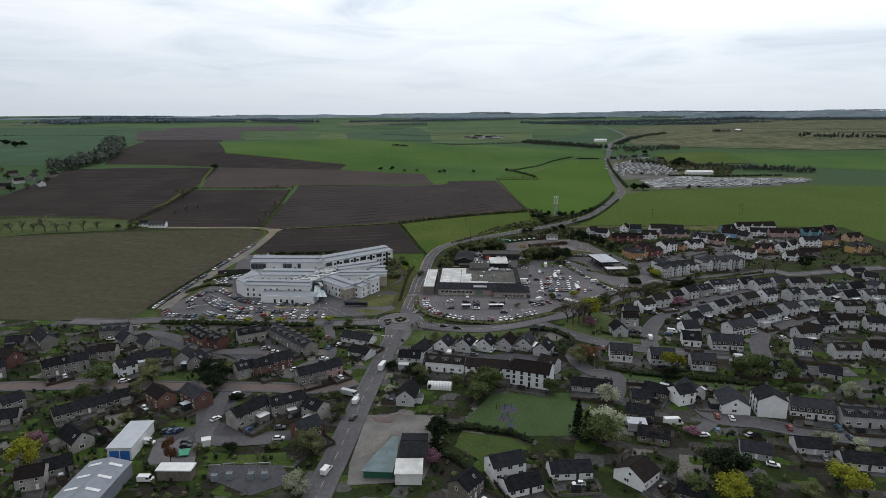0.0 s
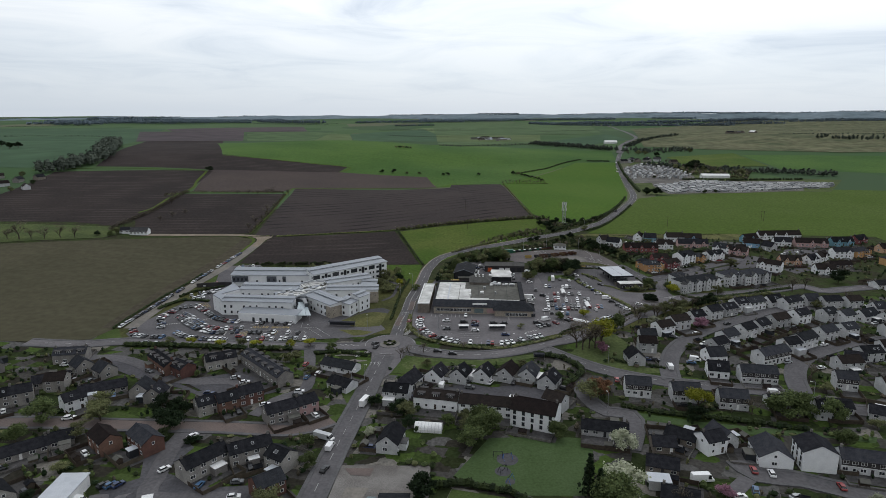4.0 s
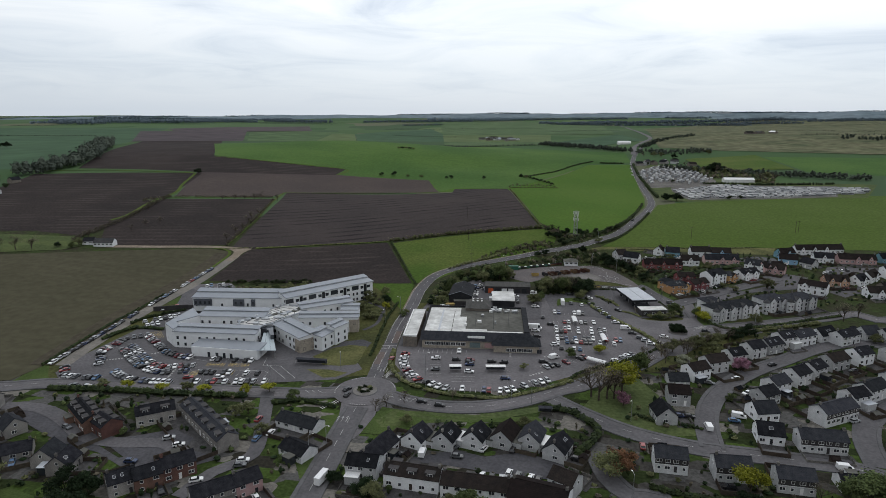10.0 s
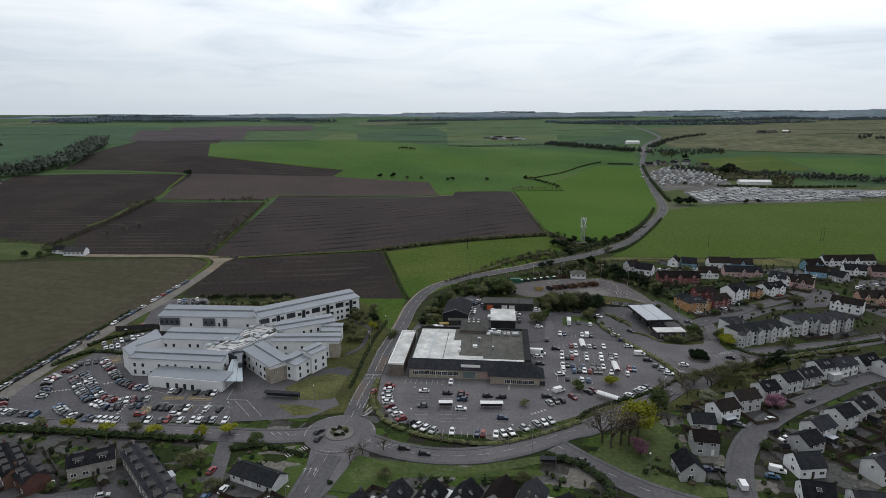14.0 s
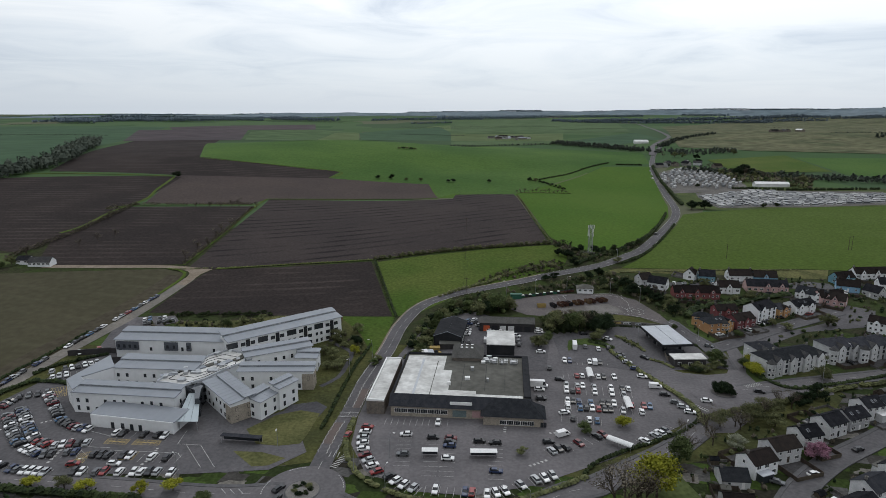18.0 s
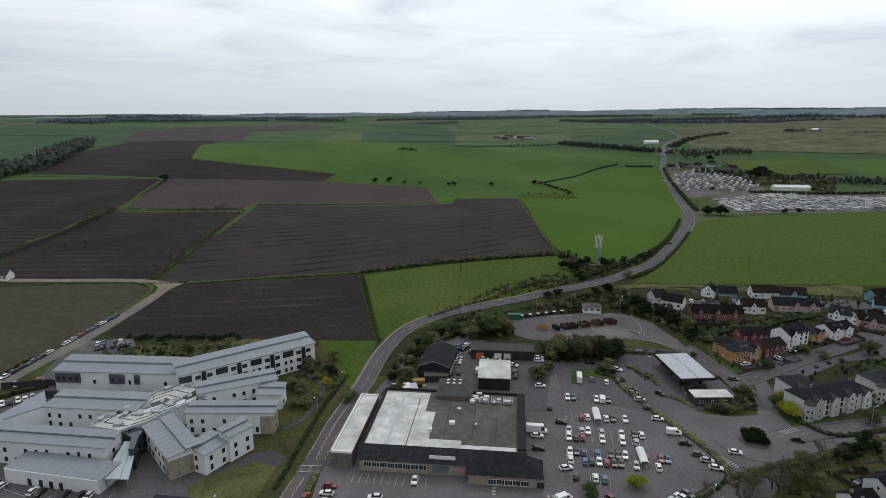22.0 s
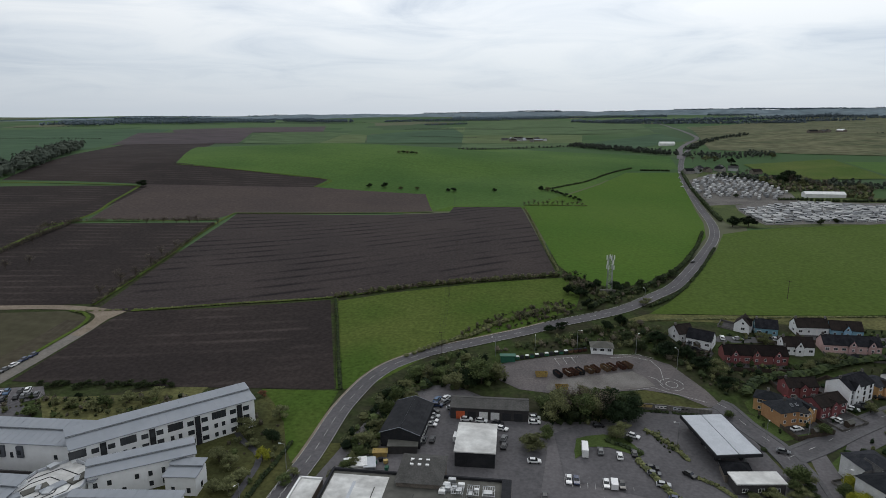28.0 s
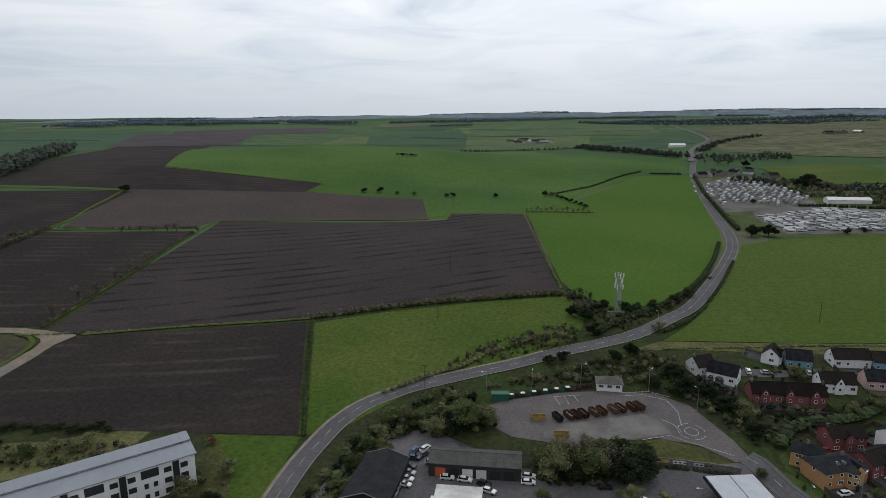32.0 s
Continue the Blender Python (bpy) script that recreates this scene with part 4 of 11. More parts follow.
# ---- roads and paved ground ----
for name, pts, mat_key, label in (
    ("car_park", [(-11.1, 402.5), (-14.7, 366.1), (-13.6, 347), (-6.5, 331.8), (9, 322), (27.3, 320.6), (46.1, 326.5), (71.8, 341.7), (107.7, 369.8), (110.9, 384.2), (106.5, 415), (94.7, 453.8), (62.8, 451.4), (51.9, 436), (28.5, 476.4), (8.2, 471.7), (-3.4, 434.8)], "asphalt", "grey asphalt car park around the supermarket"),
    ("car_park", [(-160.5, 336.6), (-160.9, 348.7), (-151.5, 383.5), (-144.2, 415.5), (-153.2, 451.7), (-142.7, 457.6), (-121.6, 446.3), (-69.8, 374.6), (-32, 351.9), (-27.3, 341.8), (-36.5, 331.5), (-61.7, 328.8), (-130.8, 327.6), (-154, 329.3)], "asphalt_mid", "grey asphalt car park in front of the hospital"),
    ("car_park", [(-147.2, 442.6), (-151.8, 452.3), (-149.1, 458.6), (-129.4, 463.2), (-123.2, 455.6), (-134.6, 446.5)], "asphalt", "small asphalt car park behind the hospital"),
    ("forecourt", [(65.1, 444.2), (77.4, 452.7), (94.1, 459.5), (108.8, 463.1), (125.5, 466.4), (130.3, 447.9), (132.7, 424.7), (129.3, 413.6), (93.2, 410.5), (66.1, 418.8)], "asphalt_mid", "grey asphalt petrol station forecourt"),
    ("depot_yard", [(43.6, 489.9), (51, 495), (71.5, 501.6), (87.5, 503.9), (106.4, 503.7), (117.1, 496.7), (125.2, 478.1), (127.3, 468.8), (122.5, 466.1), (113.7, 473.9), (100.6, 476.8), (74.2, 469.7), (54.7, 473.4), (46.3, 480.8)], "depot_asphalt", "pinkish asphalt recycling depot yard"),
    ("service_yard", [(19.5, 444), (26.9, 456.4), (60.2, 456.9), (62, 433.3), (57.9, 407.5), (21, 405)], "asphalt_mid", "grey asphalt service yard behind the supermarket"),
    ("yard_slab", [(66.5, 480.6), (64.6, 474), (73, 471.2), (82, 471.9), (101, 477.9), (106.8, 479.4), (104.5, 485.5), (100.2, 490.2)], "concrete", "worn pale concrete apron below the depot skips"),
    ("yard_slab", [(-160, 536.4), (-152.6, 532.4), (-149.6, 526), (-149.4, 516), (-143.9, 516), (-143.6, 528), (-140.6, 538.6), (-152, 540.4), (-160, 541.6)], "track", "broad pale earth corner of the farm track"),
    ("traffic_island", [(72.2, 441.4), (76, 443.4), (81.6, 444.8), (87.6, 443.4), (90, 440), (92.6, 434.4), (90.6, 432.8), (82, 437.2), (75.4, 436.8), (72.6, 432), (70.4, 429.6), (70.6, 434)], "lawn", "grassed island beside the parking bays"),
    ("estate_street", [(141.5, 519.4), (151, 519.2), (172, 521.2), (190, 521.8), (212, 519.5), (228, 517.5), (238, 519), (238.4, 528), (226, 532), (214, 527.6), (192, 526.2), (172, 526.2), (146, 524.8), (140.5, 523)], "paving", "pale grey street and parking between coloured houses"),
    ("parking_court", [(251.8, 489.7), (264.1, 507.4), (281.2, 509.4), (299.8, 506.4), (290.3, 493.2), (270, 490)], "asphalt_mid", "grey parking court between coloured houses"),
    ("parking_court", [(237.1, 457.7), (252, 464.4), (267, 469), (264, 458), (250, 452), (241.3, 447.2)], "asphalt_mid", "grey parking court before terracotta houses"),
    ("parking_court", [(207.4, 474.8), (214, 492.8), (230, 493.4), (238.7, 486), (234, 476)], "asphalt_mid", "grey turning court between coloured houses"),
    ("works_yard", [(-31.1, 186.1), (-29.1, 219.3), (0.2, 219), (0.3, 202.1), (-6.3, 176.8), (-30.1, 174.6)], "concrete", "worn concrete yard beside the main road"),
    ("yard_slab", [(-25.5, 207.2), (-18.4, 207.1), (-22, 192.9), (-29.1, 189.6)], "lane", "pale pinkish concrete slab in the works yard"),
    ("yard_slab", [(-27.8, 217.6), (-18.2, 217.4), (-18.9, 213), (-25.3, 213.8)], "asphalt_red", "reddish strip of the works yard"),
    ("yard_slab", [(-16, 206), (-1.5, 205), (-3, 199), (-14, 199.9)], "lane", "pale concrete apron behind the works"),
    ("works_yard", [(-76.1, 179.1), (-77.2, 186.5), (-53.6, 186.2), (-47.7, 176.9), (-59, 169.6)], "asphalt_new", "dark yard of the electricity substation"),
    ("works_yard", [(-99.1, 186.7), (-103.3, 203.2), (-89, 206.6), (-83.3, 188.1)], "asphalt", "asphalt yard beside the white shed"),
    ("parking_court", [(-161, 305.9), (-136.7, 304.6), (-121.4, 288.5), (-97.7, 272.8), (-78.1, 278.9), (-63.2, 272.8), (-70.9, 268.5), (-91.1, 265.6), (-106.3, 275.8), (-124.7, 282.5), (-146.4, 295.8)], "asphalt_new", "worn asphalt parking court between the western houses"),
    ("parking_court", [(-9.5, 278.3), (2, 274.5), (14.4, 278.5), (23.6, 274.8), (34.7, 277.4), (48, 273.4), (51.3, 261.9), (30.6, 264.7), (11.3, 269.7), (-10.2, 272.9)], "asphalt_new", "asphalt parking court behind the gabled cottages"),
    ("parking_court", [(-159.2, 305.5), (-141.7, 307.6), (-126.3, 293), (-112.3, 283.6), (-99.9, 286.4), (-87, 291.3), (-77.6, 285), (-78.3, 278.8), (-92.8, 270.5), (-106.1, 280.8), (-119.2, 281.7), (-136.5, 298.4), (-153.7, 299.2)], "asphalt_new", "broad asphalt turning court between gabled houses"),
    ("junction", [(89.1, 456.8), (97.5, 450.4), (102.6, 433.2), (107.3, 416.1), (115.5, 409.3), (125.1, 407.8), (133.9, 409.9), (141.3, 425.2), (144.5, 441.5), (150.3, 445.5), (148.1, 427.2), (142, 410.4), (142.2, 401.4), (149.2, 393.6), (172, 399), (167.6, 391.6), (147, 384.5), (136.1, 377.8), (125.5, 368.4), (117, 359.8), (105.3, 359.1), (109.6, 367.4), (108.3, 380.7), (104.6, 393.3), (96.7, 410.4), (90.6, 430.3), (85.1, 444.6)], "asphalt", "broad asphalt junction beside the petrol station"),
    ("path", [(-42, 374.1), (-32.7, 377), (-27.6, 372.8), (-29.3, 364.6), (-42.7, 364.8), (-47.7, 360), (-50, 363.1), (-43.2, 369.7)], "asphalt_new", "dark asphalt path in the hospital garden"),
    ("junction", [(-30.9, 314.2), (-15.6, 310.4), (-16.2, 301), (-19.7, 288.2), (-25.4, 278.5), (-29.8, 278.5), (-29.6, 301.1)], "asphalt", "flared asphalt mouth of the main road"),
    ("parking_court", [(-99, 230.3), (-89.1, 237.4), (-82.1, 230.1), (-86.2, 215.7), (-67.9, 207.4), (-49.9, 208.9), (-53.2, 201.2), (-83.6, 201.3), (-94, 197), (-102.2, 206), (-92.3, 212.3)], "asphalt_new", "asphalt parking court beside the lane"),
    ("flats_yard", [(150.2, 432.2), (189.9, 458.1), (226.9, 464.4), (240, 485.9), (196, 464.8), (163.3, 451.3)], "asphalt_mid", "asphalt parking court between the flats"),
):
    drape(name, pts, M[mat_key], {"junction": 0.17, "service_yard": 0.25, "forecourt": 0.2, "yard_slab": 0.24, "traffic_island": 0.36}.get(name, 0.14), label, "paved ground", 8.0)
ROADS = (
    ([(-39.3, 148.9), (-38.4, 169.5), (-35.7, 195.7), (-32.3, 233.2), (-28.3, 268.7), (-26.2, 289.9), (-24.1, 307.2)], 6.5, "asphalt_mid", "grey main road with dashed centre line", True),
    ([(-20.9, 332), (-19.8, 352.5), (-18.2, 368.2), (-17, 392.6), (-14.4, 413), (-12.6, 425), (-11.6, 436), (-9.9, 455.3), (-5.7, 474), (-2.6, 482.2), (2.6, 490.9), (13, 500.3), (20.4, 505.1), (40, 514.8), (58.5, 523.4), (74.3, 532.1), (93.2, 540.6), (109.4, 550.4), (128.3, 569.3), (142.4, 585.6), (158.9, 614.7), (181.6, 659.1), (202.5, 706.2), (216.8, 754.6), (231.3, 829.4), (250.4, 935.7), (281.6, 1073.5), (339.2, 1260.6), (422.5, 1489.5)], 6.8, "asphalt_mid", "grey main road curving away into the hills", False),
    ([(-13.9, 317.1), (-4.2, 311.7), (9.7, 308), (25.1, 308.5), (40.9, 314.5), (56, 324), (62.4, 326.2), (77.4, 336.9), (92.8, 348.4), (110.4, 366.4)], 6.8, "asphalt", "grey curved road beside the supermarket", True),
    ([(51.4, 315.2), (61.7, 303.7), (75.9, 291.5), (95.4, 282.6), (116.9, 278.2), (140.8, 273.1), (159.8, 260.9), (182.8, 257.9)], 6.4, "asphalt_mid", "grey estate road between the houses", True),
    ([(-28.8, 320.5), (-49.9, 318.8), (-89.1, 322.6), (-133.7, 325.4), (-156.4, 326.6), (-175.9, 322.7), (-203.5, 323.9)], 6.6, "asphalt", "grey access road in front of the hospital", True),
    ([(133.3, 393.5), (155.8, 400.5), (183, 407.2), (207.8, 413.1), (230.7, 420.3), (236.4, 410.2), (260.6, 414), (309.3, 422.3)], 6.6, "asphalt", "grey road behind the terraced houses", True),
    ([(126.1, 468.7), (128.2, 466.6), (131.4, 454.1), (135.8, 443.3), (137.3, 428.5), (135.8, 414.1)], 5.6, "asphalt_mid", "grey estate road past the orange flats", True),
    ([(137, 436.3), (150, 444.1), (163.5, 453.3), (181.9, 464.3), (219.6, 484)], 5.6, "asphalt_mid", "grey estate road between coloured houses", True),
    ([(100.8, 282.7), (103.8, 295.5), (109.6, 309.9), (120.7, 325.6), (138.9, 342.3), (162, 357.6), (184.5, 371.7), (208.7, 378.7), (229.3, 366.4)], 5.6, "asphalt_mid", "grey winding residential street", True),
    ([(150.3, 273.6), (155.6, 288.3), (165, 302.7), (178.3, 313.5), (202.3, 325.5), (227.2, 331.8)], 6.0, "asphalt_mid", "grey residential street", True),
    ([(60.9, 278.3), (62.1, 264.5), (66.8, 255.8), (75, 254.4), (74, 244.6), (68, 230)], 5.2, "asphalt_mid", "grey residential lane", True),
    ([(-37.7, 249), (-50.4, 241.8), (-78.6, 243.9), (-111.8, 245.5), (-148, 247.5), (-182.4, 246.2), (-215.4, 243.6)], 6.4, "asphalt_red", "pinkish red chip residential street", True),
    ([(-62.2, 320.2), (-57.1, 298.1), (-53.5, 275), (-63, 265), (-68.5, 252.2)], 5.2, "asphalt_mid", "grey residential lane", False),
    ([(-75.2, 273), (-86.1, 281.7), (-101.6, 281.8), (-117.3, 286.3), (-133, 298.4), (-147, 306), (-162.5, 307.3)], 6.0, "asphalt_mid", "grey residential court", False),
    ([(-89.8, 242.6), (-89.5, 226.5), (-87.2, 212.2), (-85.6, 203), (-73.2, 201.1), (-58.1, 202.6)], 6.4, "asphalt_mid", "grey residential lane with parked cars", False),
    ([(102.6, 224.3), (105.5, 216.3), (117, 214.6), (133.2, 207.3), (153, 202.1), (174.4, 197)], 6.4, "asphalt_mid", "grey residential street with parked cars", True),
    ([(101.5, 214.3), (93.3, 206.6)], 5.0, "asphalt_mid", "grey short lane", False),
)
for i, (pts, wide, mat_key, label, paths) in enumerate(ROADS):
    line = smooth(pts)
    h = wide / 2
    strip("road", line, (-h, -h / 3, h / 3, h), M[mat_key], 0.20 + 0.004 * i, label, "road")
    if paths:
        for s in (-1, 1):
            a, b = (h, h + 1.4) if s > 0 else (-h - 1.4, -h)
            near, off = ((a, a + 0.02, b, b + 0.02), (0.1, 0.33, 0.33, 0.0)) if s > 0 else ((a - 0.02, a, b - 0.02, b), (0.0, 0.33, 0.33, 0.1))
            strip("pavement", line, near, M["paving"], 0, "grey raised pavement beside the road", "pavement", lifts=[o + 0.003 * i for o in off])
strip("footpath", [p for p in smooth([(-20.9, 332), (-19.8, 352.5), (-18.2, 368.2), (-17, 392.6), (-14.4, 413), (-12.6, 425), (-11.6, 436), (-9.9, 455.3), (-5.7, 474), (-2.6, 482.2), (2.6, 490.9), (13, 500.3), (20.4, 505.1), (40, 514.8), (58.5, 523.4), (74.3, 532.1), (93.2, 540.6), (109.4, 550.4), (128.3, 569.3), (142.4, 585.6), (158.9, 614.7), (181.6, 659.1), (202.5, 706.2), (216.8, 754.6), (231.3, 829.4), (250.4, 935.7), (281.6, 1073.5), (339.2, 1260.6), (422.5, 1489.5)]) if 420 < p[1] < 530], (3.5, 4.0, 4.5), M["track"], 0.24, "pale earthy footpath along the main road", "path")
strip("road", smooth([(312.5, 1188.6), (368.5, 1386.2), (413.9, 1501.4), (465, 1611.6), (489, 1724.1), (534, 1979.2), (644, 2522.3), (699.6, 2861.8)], 20.0), (-4.5, 0, 4.5), M["asphalt"], 1.2, "grey main road climbing the far moor", "road")
strip("garden_path", smooth([(-43, 440), (-37.3, 433), (-28.5, 424), (-28, 410), (-29, 398.6), (-34.3, 389.9)]), (-1.0, 0, 1.0), M["asphalt_new"], 0.2, "dark winding path in the hospital garden", "path")
strip("farm_track", smooth([(-147.2, 508), (-146.8, 520), (-149, 531), (-156, 536.8), (-167, 539.2), (-187, 537), (-207, 533), (-244.2, 527.3)]), (-2.8, 0, 2.8), M["track"], 0.22, "pale earth farm track", "track")
strip("field_edge", smooth([(-162.1, 343.7), (-162, 364.7), (-158.9, 408.8), (-151.6, 454.7), (-149, 480), (-147.4, 508), (-147.4, 524)], 6.0), (4, 9, 15), M["lane_edge"], 0.3, "trampled brownish edge of the drilled field beside the lane", "field")
strip("farm_track", smooth([(-162.1, 343.7), (-162, 364.7), (-158.9, 408.8), (-151.6, 454.7), (-149, 480), (-147.2, 508), (-146.8, 520)]), (-3.4, 0, 3.4), M["lane"], 0.18, "grey lane lined with parked cars", "track")

for k, pts in enumerate(([(-523.9, 818.2), (-454.5, 842), (-371.7, 852.7), (-319.8, 861.1)], [(-317.5, 859.2), (-302.9, 789.5), (-289.2, 739.5), (-288.2, 680.7), (-281.2, 628.3), (-284, 604.1)], [(-161.7, 543.9), (-165, 595), (-169.7, 644.7), (-179.6, 727.8), (-182.4, 773.8)], [(-298.9, 689.1), (-285.1, 708.2), (-235.3, 726.3), (-180.3, 745.5)], [(-182.4, 773.8), (-94.1, 792.6), (-9.9, 799.5)], [(-138.6, 539.2), (-95.6, 554.5), (-41.6, 568.1), (-9.6, 579.8), (40.1, 591.9), (81.8, 599.2)], [(-337, 974.4), (-239.2, 969.1), (-147.8, 957), (-150.2, 913.7)], [(-155, 462), (-153.2, 478), (-151.8, 500), (-151.4, 518), (-154, 528.6), (-160, 533.6), (-168, 535.4)], [(-39.4, 565.7), (-26.3, 516.5), (-14.5, 470.6)])):
    far_edge = pts[0][1] > 700
    h = 1.5 if far_edge else 1.0
    strip("field_margin", smooth(pts, 5.0), (-h, 0, h), M["meadow"], 0.45 + 0.004 * k, "bright green grassy field margin", "grass")


# ---- roundabouts and road marks ----
def disc_pts(c, r, n=28):
    return [(c[0] + r * math.cos(6.2832 * i / n), c[1] + r * math.sin(6.2832 * i / n)) for i in range(n)]


def roundabout(c, ring, island, planting):
    drape("roundabout_road", disc_pts(c, ring, 36), M["asphalt"], 0.30, "round grey asphalt junction", "road", 8.0)
    p = np.array(disc_pts(c, 1.0, 40) + disc_pts(c, 1.0, 40)[:1]) - c
    verts, faces = [], []
    prof = ((island + 0.35, 0.28), (island + 0.3, 0.46), (island, 0.48), (island * 0.55, 0.75), (0.05, 0.85))
    for dx, dy in p[:-1]:
        for r, h in prof:
            verts.append((c[0] + dx * r, c[1] + dy * r, gz(c[0] + dx * r, c[1] + dy * r) + h))
    k, n = len(prof), 40
    for i in range(n):
        for j in range(k - 1):
            a, b = i * k + j, (i + 1) % n * k + j
            faces.append((a, b, b + 1, a + 1))
    idx = [0 if j < 2 else 1 for i in range(n) for j in range(k - 1)]
    ob = mesh_object("traffic_island", verts, faces, [M["paving"], M[planting]], face_mats=idx)
    tagged(ob, "raised round traffic island with a kerb", "traffic island", kind="structure")


RB1, RB2 = [(-22.9, 320.9)][0], [(125, 390.5)][0]
roundabout(RB1, 12.6, 4.9, "concrete")
roundabout(RB2, 13.0, 4.4, "concrete")

marks_v, marks_f = [], []


def dash(a, b, wide, lift=0.36):
    a, b = np.array(a), np.array(b)
    d = (b - a) / max(np.hypot(*(b - a)), 1e-6)
    n = np.array([-d[1], d[0]]) * wide / 2
    k = len(marks_v)
    for q in (a - n, b - n, b + n, a + n):
        marks_v.append((q[0], q[1], gz(*q) + lift))
    marks_f.append((k, k + 1, k + 2, k + 3))


def centre_dashes(pts, gap, long, wide=0.15):
    line = np.array(smooth(pts, 1.0))
    i = 0
    while i + long < len(line):
        dash(line[i], line[i + long], wide)
        i += gap
    return line


for pts, *_ in ROADS[:3]:
    centre_dashes(pts, 8, 4)
for pts, *_ in ROADS[3:8]:
    centre_dashes(pts, 10, 3)
for pts in (ROADS[1][0][3:],):
    p, nrm = sides_of(smooth(pts, 3.0))
    for s in (-3.45, 3.45):
        q = p + nrm * s
        for a, b in zip(q, q[1:]):
            dash(a, b, 0.16)


# rows of bays: a line of bay centres, and what stands in each bay ("." empty, "?" any car)
HOSPITAL_BAYS = (
    ([(-139.2, 377.3), (-133.4, 371.5), (-127.8, 365.5), (-122.4, 359.6), (-115, 355.4), (-108.4, 353.5)], "?????.????.????????"),
    ([(-143.7, 361.2), (-138.3, 355.7), (-133.2, 349.8), (-127.6, 344.7), (-121.3, 340.5), (-115.5, 338)], "????????????.????"),
    ([(-141.9, 366.1), (-134.3, 358.1), (-128.1, 351.4), (-121.9, 345.7), (-116.2, 343.5)], "?????.??????????"),
    ([(-113.4, 342.8), (-103.6, 345.2)], "?????"),
    ([(-113.4, 337.6), (-104, 339.4)], "??.??"),
    ([(-134.5, 337.6), (-128.5, 333), (-122.6, 330.3), (-115.6, 328.8), (-106.5, 327.9)], "b??????.??????"),
    ([(-146.2, 345), (-148.6, 351.1), (-152.3, 357), (-152.2, 361.6), (-150.5, 366.5), (-150, 371.9)], "????.????.???"),
    ([(-149, 375), (-140.9, 379.3)], "kgkg"),
    ([(-96.9, 351.7), (-79, 350.3)], "wk..k.kw"),
    ([(-96.7, 338.2), (-69.3, 336.8)], "kkk.kw..w.k."),
    ([(-97.3, 328.6), (-66.3, 329)], "kw.gr.w.wwks.w"),
    ([(-153.3, 333.4), (-139.5, 331.4)], "???.???"),
    ([(-159.2, 341), (-155, 334.6)], "???"),
    ([(-139.1, 450.8), (-127.2, 456.4)], "??.????"),
    ([(-141.2, 455.4), (-132.7, 459.1)], "w?.?w"),
    ([(-151.2, 397), (-146.6, 399.7), (-137.4, 407)], "s.kw?wws"),
    ([(-147.4, 392.2), (-141.2, 396.2)], "wsw."),
    ([(-150.8, 415.6), (-144.4, 420.6)], "w..r"),
)
MARKET_BAYS = (
    ([(67, 417.8), (84.3, 416.6)], "wn...wvk."),
    ([(65.6, 402.9), (85.1, 402.2)], "..rw..wk.w"),
    ([(64.3, 393.5), (88.2, 391.2)], "s.sw.s..w.kw"),
    ([(63.9, 388.8), (87.5, 386.6)], "wkr..w..w.s."),
    ([(62.9, 380), (92.8, 376.9)], "wkn.b.kkw..r.rb"),
    ([(62.4, 375), (88.7, 372.3)], "w.bkwrkk.s..w"),
    ([(60.2, 366.6), (71.3, 365)], ".k.wb"),
    ([(-9.7, 357.6), (-10.3, 350.1), (-8.2, 340.8), (-2.5, 330.6)], "rwswwdswr"),
    ([(1.8, 328.6), (5, 325), (9.6, 322.6)], "kwws"),
    ([(12, 322.6), (31.3, 320.9)], "..w...nr.w"),
    ([(34, 321.5), (37.5, 322.8), (45, 328.2), (51.4, 330.7)], "ww.s.sws"),
    ([(52.7, 344.5), (60.2, 348.4), (71.4, 355.7)], "skk.d..kd"),
    ([(84.5, 352.4), (95.5, 361)], "w.swg."),
    ([(-3, 362.6), (17, 361.5)], "........w."),
    ([(4.2, 353), (4.7, 336)], "w....g.."),
    ([(13.6, 351.5), (13.9, 331)], "k........"),
    ([(19.6, 351), (18.9, 331)], "dkn..w..."),
    ([(29.3, 349.3), (29.6, 346.8)], "k."),
    ([(34.6, 349), (34.2, 330)], "k......n."),
    ([(53.4, 392), (53.0, 381)], "mw..k"),
)


def bay_spots(line, n):
    """Evenly spaced places along a line, each with the line's own direction there."""
    q = np.array(line, float)
    seg = np.r_[0, np.cumsum(np.hypot(*np.diff(q, axis=0).T))]
    at = np.linspace(0, seg[-1], n)
    xs, ys = np.interp(at, seg, q[:, 0]), np.interp(at, seg, q[:, 1])
    w = max(seg[-1] / n, 2.0)
    dx = np.interp(at + w, seg, q[:, 0]) - np.interp(at - w, seg, q[:, 0])
    dy = np.interp(at + w, seg, q[:, 1]) - np.interp(at - w, seg, q[:, 1])
    return [(x, y, math.atan2(b, a)) for x, y, a, b in zip(xs, ys, dx, dy)]


